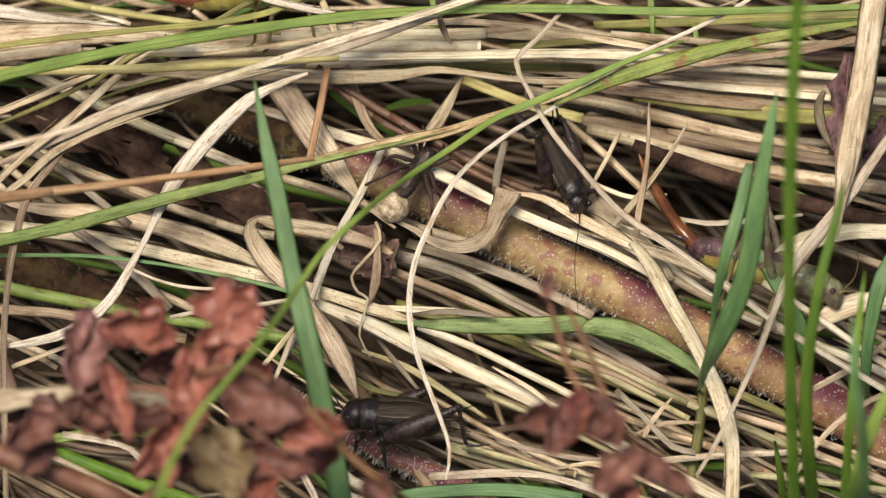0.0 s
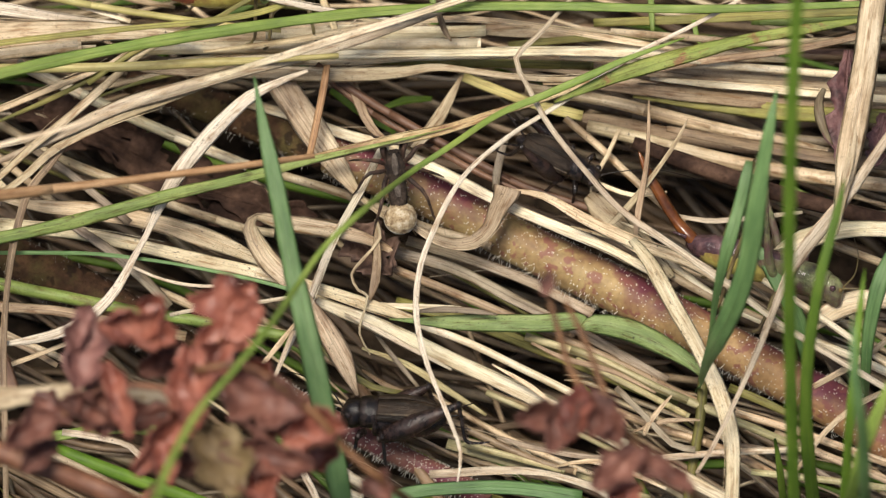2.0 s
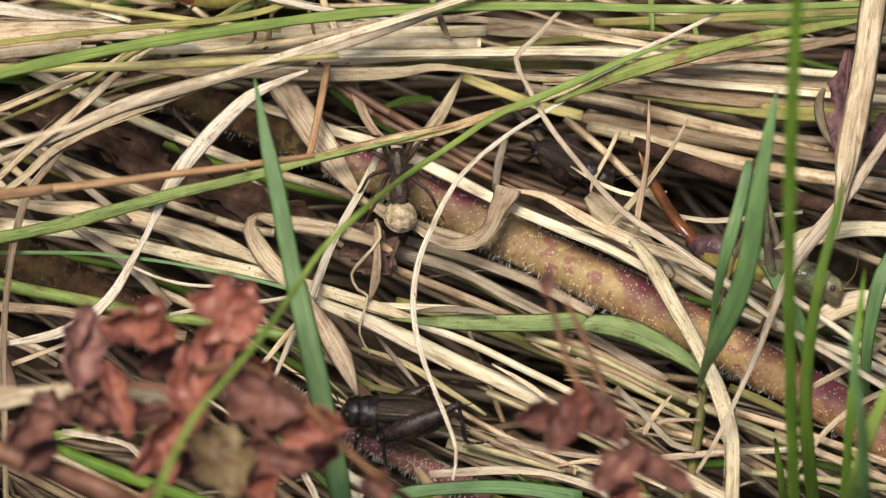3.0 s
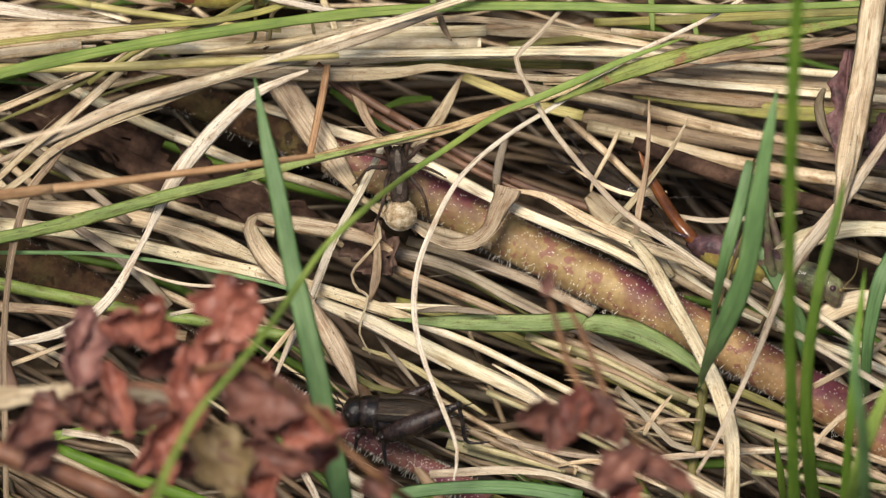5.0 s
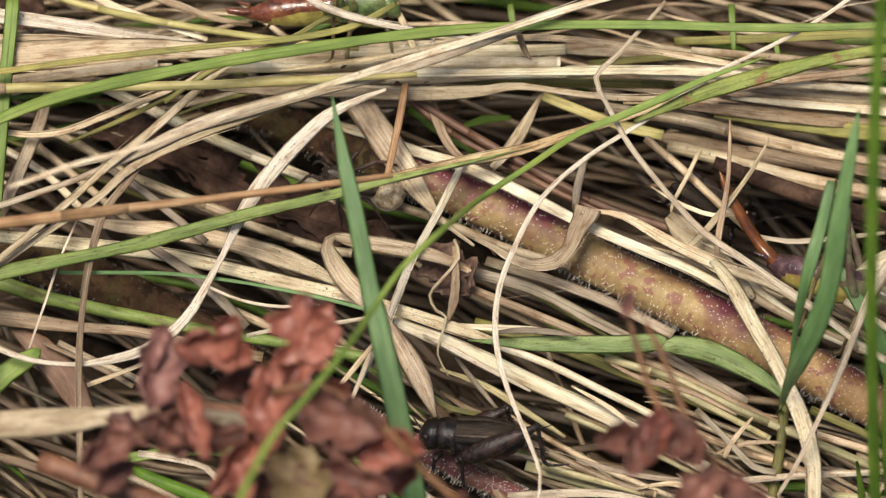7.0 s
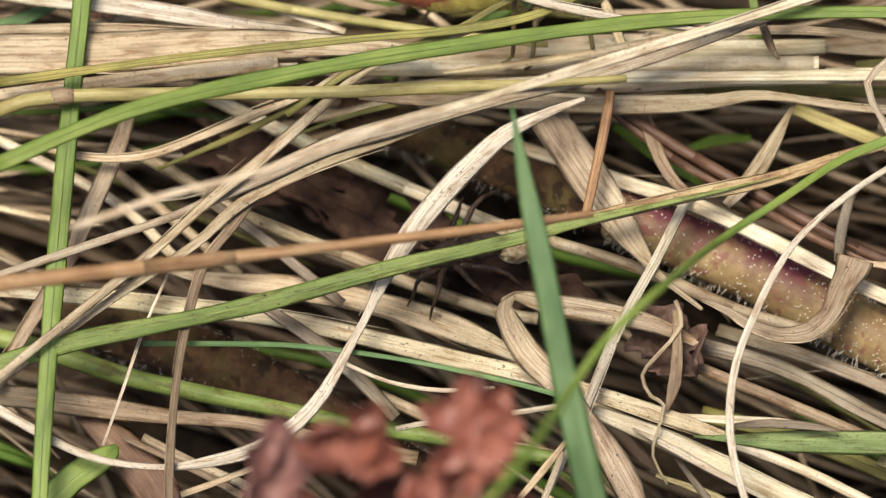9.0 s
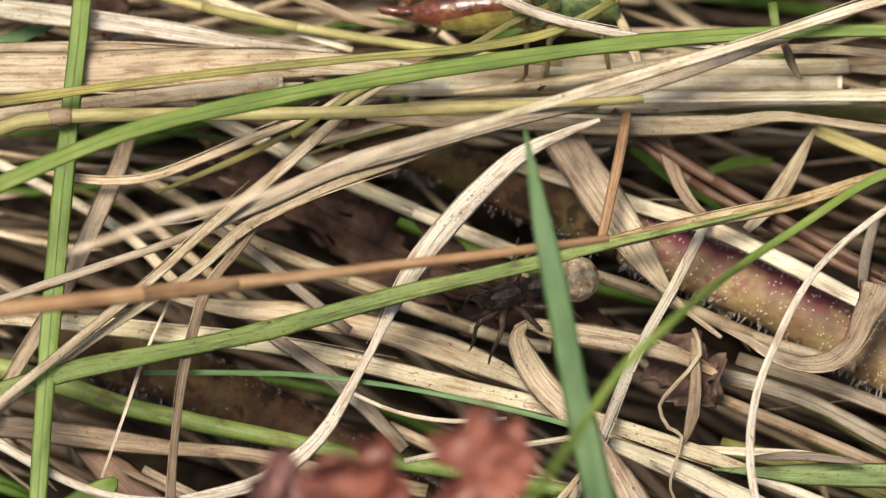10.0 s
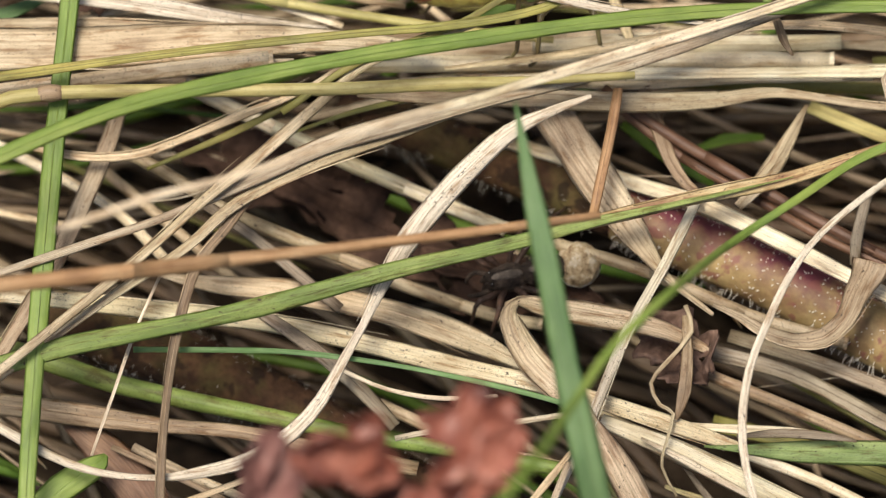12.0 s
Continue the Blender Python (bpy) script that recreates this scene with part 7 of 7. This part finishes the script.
def wolf_spider():
    root = tagged(new("spider"), "dark wolf spider carrying a pale egg sac", "spider")
    chest = part("cephalothorax", furry(loft([(0.2, 0.7, 0.5, 0.2), (0.5, 1.0, 0.8, 0.25), (1.3, 1.15, 0.95, 0.3), (2.2, 0.9, 0.95, 0.4), (2.9, 0.75, 0.85, 0.45), (3.2, 0.55, 0.6, 0.4)], 24), 300, 0.26, 6), FUZZ, root, "dark furry head and chest")
    for s in (-1, 1):
        ball("eye", (3.1, s * 0.28, 0.85), 0.17, BLACK, chest)
        ball("eye", (2.75, s * 0.45, 1.1), 0.15, BLACK, chest)
        limb("jaw", [(3.0, s * 0.3, 0.3, 0.6), (3.3, s * 0.32, -0.3, 0.5), (3.2, s * 0.25, -0.8, 0.15)], FUZZ, chest)
        limb("palp", [(2.9, s * 0.6, 0.2, 0.4), (3.8, s * 0.9, 0.5, 0.36), (4.4, s * 0.7, -0.1, 0.34), (4.6, s * 0.5, -0.6, 0.2)], FUZZ, chest)
    part("stripe", furry(loft([(0.35, 0.12, 0.06, 1.0), (0.6, 0.3, 0.1, 1.06), (1.3, 0.36, 0.12, 1.2), (2.2, 0.3, 0.1, 1.3), (2.7, 0.14, 0.06, 1.26)], 10), 60, 0.15, 7), GREYFUZZ, chest, "pale grey stripe along the back")
    part("stripe", furry(loft([(-2.4, 0.1, 0.06, 1.1), (-1.9, 0.28, 0.1, 1.24), (-1.0, 0.36, 0.1, 1.36), (-0.2, 0.16, 0.06, 1.24)], 10), 60, 0.2, 8), GREYFUZZ, root, "grey mark on the abdomen")
    part("abdomen", furry(loft(oval(-3.1, 0.45, 2.05, 1.85, 0.4), 24), 420, 0.32, 5), FUZZ, root, "furry dark grey abdomen")
    bm = bmesh.new()
    bmesh.ops.create_icosphere(bm, subdivisions=5, radius=1.7 * MM)
    for v in bm.verts:
        n = v.co.normalized()
        v.co *= 1 + 0.05 * noise.noise(n * 3.1) + 0.06 * noise.noise(n * 9) + 0.035 * noise.noise(n * 20)
        v.co.z *= 0.9
        v.co += Vector((-3.95, 0, -0.3)) * MM
    sac = part("egg_sac", bm, SAC, root, "pale lumpy silk egg sac")
    ring = [(-3.95 + 1.64 * math.cos(g), 1.64 * math.sin(g), -0.42 + 0.06 * math.sin(3 * g), 0.22) for g in np.linspace(0.2, 2 * math.pi, 26)]
    limb("seam", ring, HAIR, sac, "white silk seam", 6)
    reach = {}
    for s in (-1, 1):
        for k, (ang, r, x) in enumerate(((20, 3.4, 2.3), (58, 3.8, 1.8), (116, 4.0, 1.2), (150, 6.0, 0.7))):
            g = radians(ang + (4 if s > 0 else -3))
            d = Vector((math.cos(g), s * math.sin(g), 0))
            b = Vector((x, s * 0.9, 0.2))
            sw = Vector((0, 0, 1)).cross(d) * 0.25 * (1 if k % 2 else -1)
            pts = [b, b + d * r * 0.22 + Vector((0, 0, 0.9)), b + d * r * 0.48 + Vector((0, 0, 1.5)) + sw, b + d * r * 0.66 + Vector((0, 0, 1.1)) + sw, b + d * r * 0.9 + Vector((0, 0, -0.7)), b + d * r * 1.06 + Vector((0, 0, -1.6))]
            th = (0.4, 0.54, 0.44, 0.35, 0.26, 0.13)
            rows = [(*(p - b), w) for p, w in zip(pts, th)]
            knees = [rows[0]]
            for i in range(1, len(rows) - 1):
                for f in (-0.08, 0.08):
                    o = rows[i + (1 if f > 0 else -1)]
                    knees.append(tuple(q + (w - q) * abs(f) for q, w in zip(rows[i], o)))
            bm = bmesh.new()
            tube(bm, knees + [rows[-1]], sides=8, step=0.5)
            furry(bm, 45, 0.26, 9 + k)
            leg = part("leg", bm, SPIDERLEG, root, "dark brown jointed leg")
            leg.location = b * MM
            reach[(s, k)] = leg
    return root, reach


def stand(p, turn, pitch=0.0, lean=0.0):
    return pose(p[0] * MM, p[1] * MM, p[2] * MM, lean, pitch, turn)


resting_cricket = cricket("glossy black cricket resting on a purple stem", (-7.5, 1.65, 4.1), (-4.0, 2.0, 3.6))
resting_cricket.matrix_world = stand((-5.66, -21.61, 6), 177, 3.3, 45) @ Matrix.Diagonal((1.0, 1.2, 1.2, 1.0))
roaming_cricket = cricket("black cricket crawling among the straw", (-5.8, 2.1, 3.0), (-5.0, 2.2, 5.8))
for piece in roaming_cricket.children_recursive:
    piece.data.transform(Matrix.Scale(0.9, 4))
hopper = bush_cricket("brown and green bush cricket with a curved ovipositor", HOPPERBROWN, HOPPER, HOPPERDULL, HOPPERLEG, 2.4, True)
hopper.matrix_world = stand((34.85, -7.99, 8.3), -21.2, -12.2, -55) @ Matrix.Scale(1.3, 4)
upper_hopper = bush_cricket("maroon and green bush cricket sitting on straw", MAROON, HOPPER, HOPPERGREEN, HOPPERLEG, 5.0, False)
upper_hopper.matrix_world = stand((-18.92, 23.3, 8.6), 3.9, -1.7, -43) @ Matrix.Scale(1.15, 4)
spider, spider_legs = wolf_spider()


def motions():
    """The spider wanders, stops, and goes on under the blades; one cricket turns and crawls off into the straw."""
    walk(spider, [(t, stand(p, turn)) for t, p, turn in (
        (0, (-3, 5.4, 10.4), 55),
        (0.2, (-1.7, 6.38, 10.8), 59),
        (0.5, (-1.1, 7.76, 10.9), 55),
        (1, (-1.3, 7.59, 10.9), 63),
        (1.2, (0.6, 7.12, 11), 46),
        (1.4, (1, 7.87, 11), 58),
        (1.6, (-1, 7.12, 11), 58),
        (1.8, (-0.8, 6.87, 11), 53),
        (2, (-4.89, 4.35, 11), 96),
        (2.5, (-4.7, 4.43, 11), 93),
        (3.2, (-4.69, 4.52, 11), 93),
        (5, (-4.69, 4.68, 11), 93),
        (5.4, (-4.49, 5.1, 11), 96),
        (5.8, (-4.49, 5.1, 11), 97),
        (6, (-6.59, 6.3, 11.3), 97),
        (6.2, (-6.89, 6.89, 11.3), 100),
        (6.35, (-10.37, 7.45, 9.5), 107),
        (6.5, (-11.87, 8.27, 9.2), 108),
        (6.65, (-13.86, 8.84, 8.9), 125),
        (6.8, (-15.76, 7.81, 8.6), 139),
        (7, (-17.76, 7.09, 8.2), 161),
        (7.2, (-18.66, 6.75, 8.2), 170),
        (7.7, (-20.66, 5.68, 8), 185),
        (8.3, (-22.66, 5.23, 7.9), 189),
        (8.8, (-23.76, 4.99, 7.2), 194),
        (9, (-23.46, 4.99, 7.2), 194),
        (9.2, (-22.88, 3.05, 7.2), 206),
        (9.4, (-21.59, 2.87, 7.9), 205),
        (9.6, (-21.39, 2.7, 7.9), 205),
        (9.8, (-20.08, 3.38, 7.9), 200),
        (10, (-19.78, 3.71, 7.9), 197),
        (10.4, (-19.57, 4.46, 4.7), 192),
        (10.8, (-19.07, 4.3, 4.7), 193),
        (12, (-19.08, 4.13, 4.7), 193),
    )])
    walk(roaming_cricket, [(t, stand(p, turn, 8, -6)) for t, p, turn in (
        (0, (12.63, 5.32, 10.00), -66),
        (0.2, (12.03, 5.83, 10.00), -71),
        (0.5, (11.63, 6.74, 10.00), -72),
        (1, (11.33, 6.49, 10.00), -73),
        (1.4, (11.53, 6.41, 10.00), -72),
        (1.6, (12.23, 6.74, 10.00), -58),
        (1.8, (12.44, 6.84, 9.12), -48),
        (2, (12.24, 6.85, 8.25), -26),
        (2.4, (12.04, 7.21, 7.00), -10),
        (2.9, (13.55, 7.03, 5.56), -24),
        (3.2, (14.16, 6.93, 5.00), -25),
        (4.8, (18.05, 6.07, 2.00), -30),
        (5.8, (18.45, 6.16, 1.50), -29),
        (6.5, (19.55, 5.99, 1.00), -26),
        (7.2, (20.45, 5.98, 0.00), -25),
        (12, (21.44, 5.81, -1.00), -25),
    )])
    hung = Matrix.Translation(Vector((20.57, 17.3, 15.2)) * MM)
    for t_rows in (((0, 0), (0.5, 0.2), (1.0, 0.6), (1.5, 1.5), (2.0, 1.5), (2.5, 1.6), (3.0, 0.9), (5.0, 1.0), (5.5, 0.8), (6.0, 1.2), (7.0, 1.6), (9.0, 1.4), (12.0, 1.5)),):
        walk(swaying_tendril, [(t, hung @ Matrix.Rotation(radians(a), 4, FACING) @ hung.inverted()) for t, a in t_rows])
    steps = (0, 0.2, 0.35, 0.5, 1.0, 1.1, 1.2, 1.3, 1.4, 1.5, 1.6, 1.8, 1.9, 2.0, 2.2, 5.2, 5.3, 5.4, 5.8, 5.9, 6.0, 6.1, 6.2, 6.35, 6.5, 6.65, 6.8, 7.0, 7.2, 7.5, 7.8, 8.1, 8.4, 8.8, 9.0, 9.1, 9.2, 9.3, 9.4, 9.6, 9.7, 9.8, 10.0, 10.4, 10.6, 10.8, 12.0)
    for (s, k), leg in spider_legs.items():
        rng = random.Random(k * 2 + s)
        rows = []
        for i, t in enumerate(steps):
            swing = 9 * (1 if (i + k + (s > 0)) % 2 else -1) * rng.uniform(0.5, 1.2)
            rows.append((t, pose(*leg.location, 0, rng.uniform(-4, 4), swing)))
        walk(leg, rows)


motions()
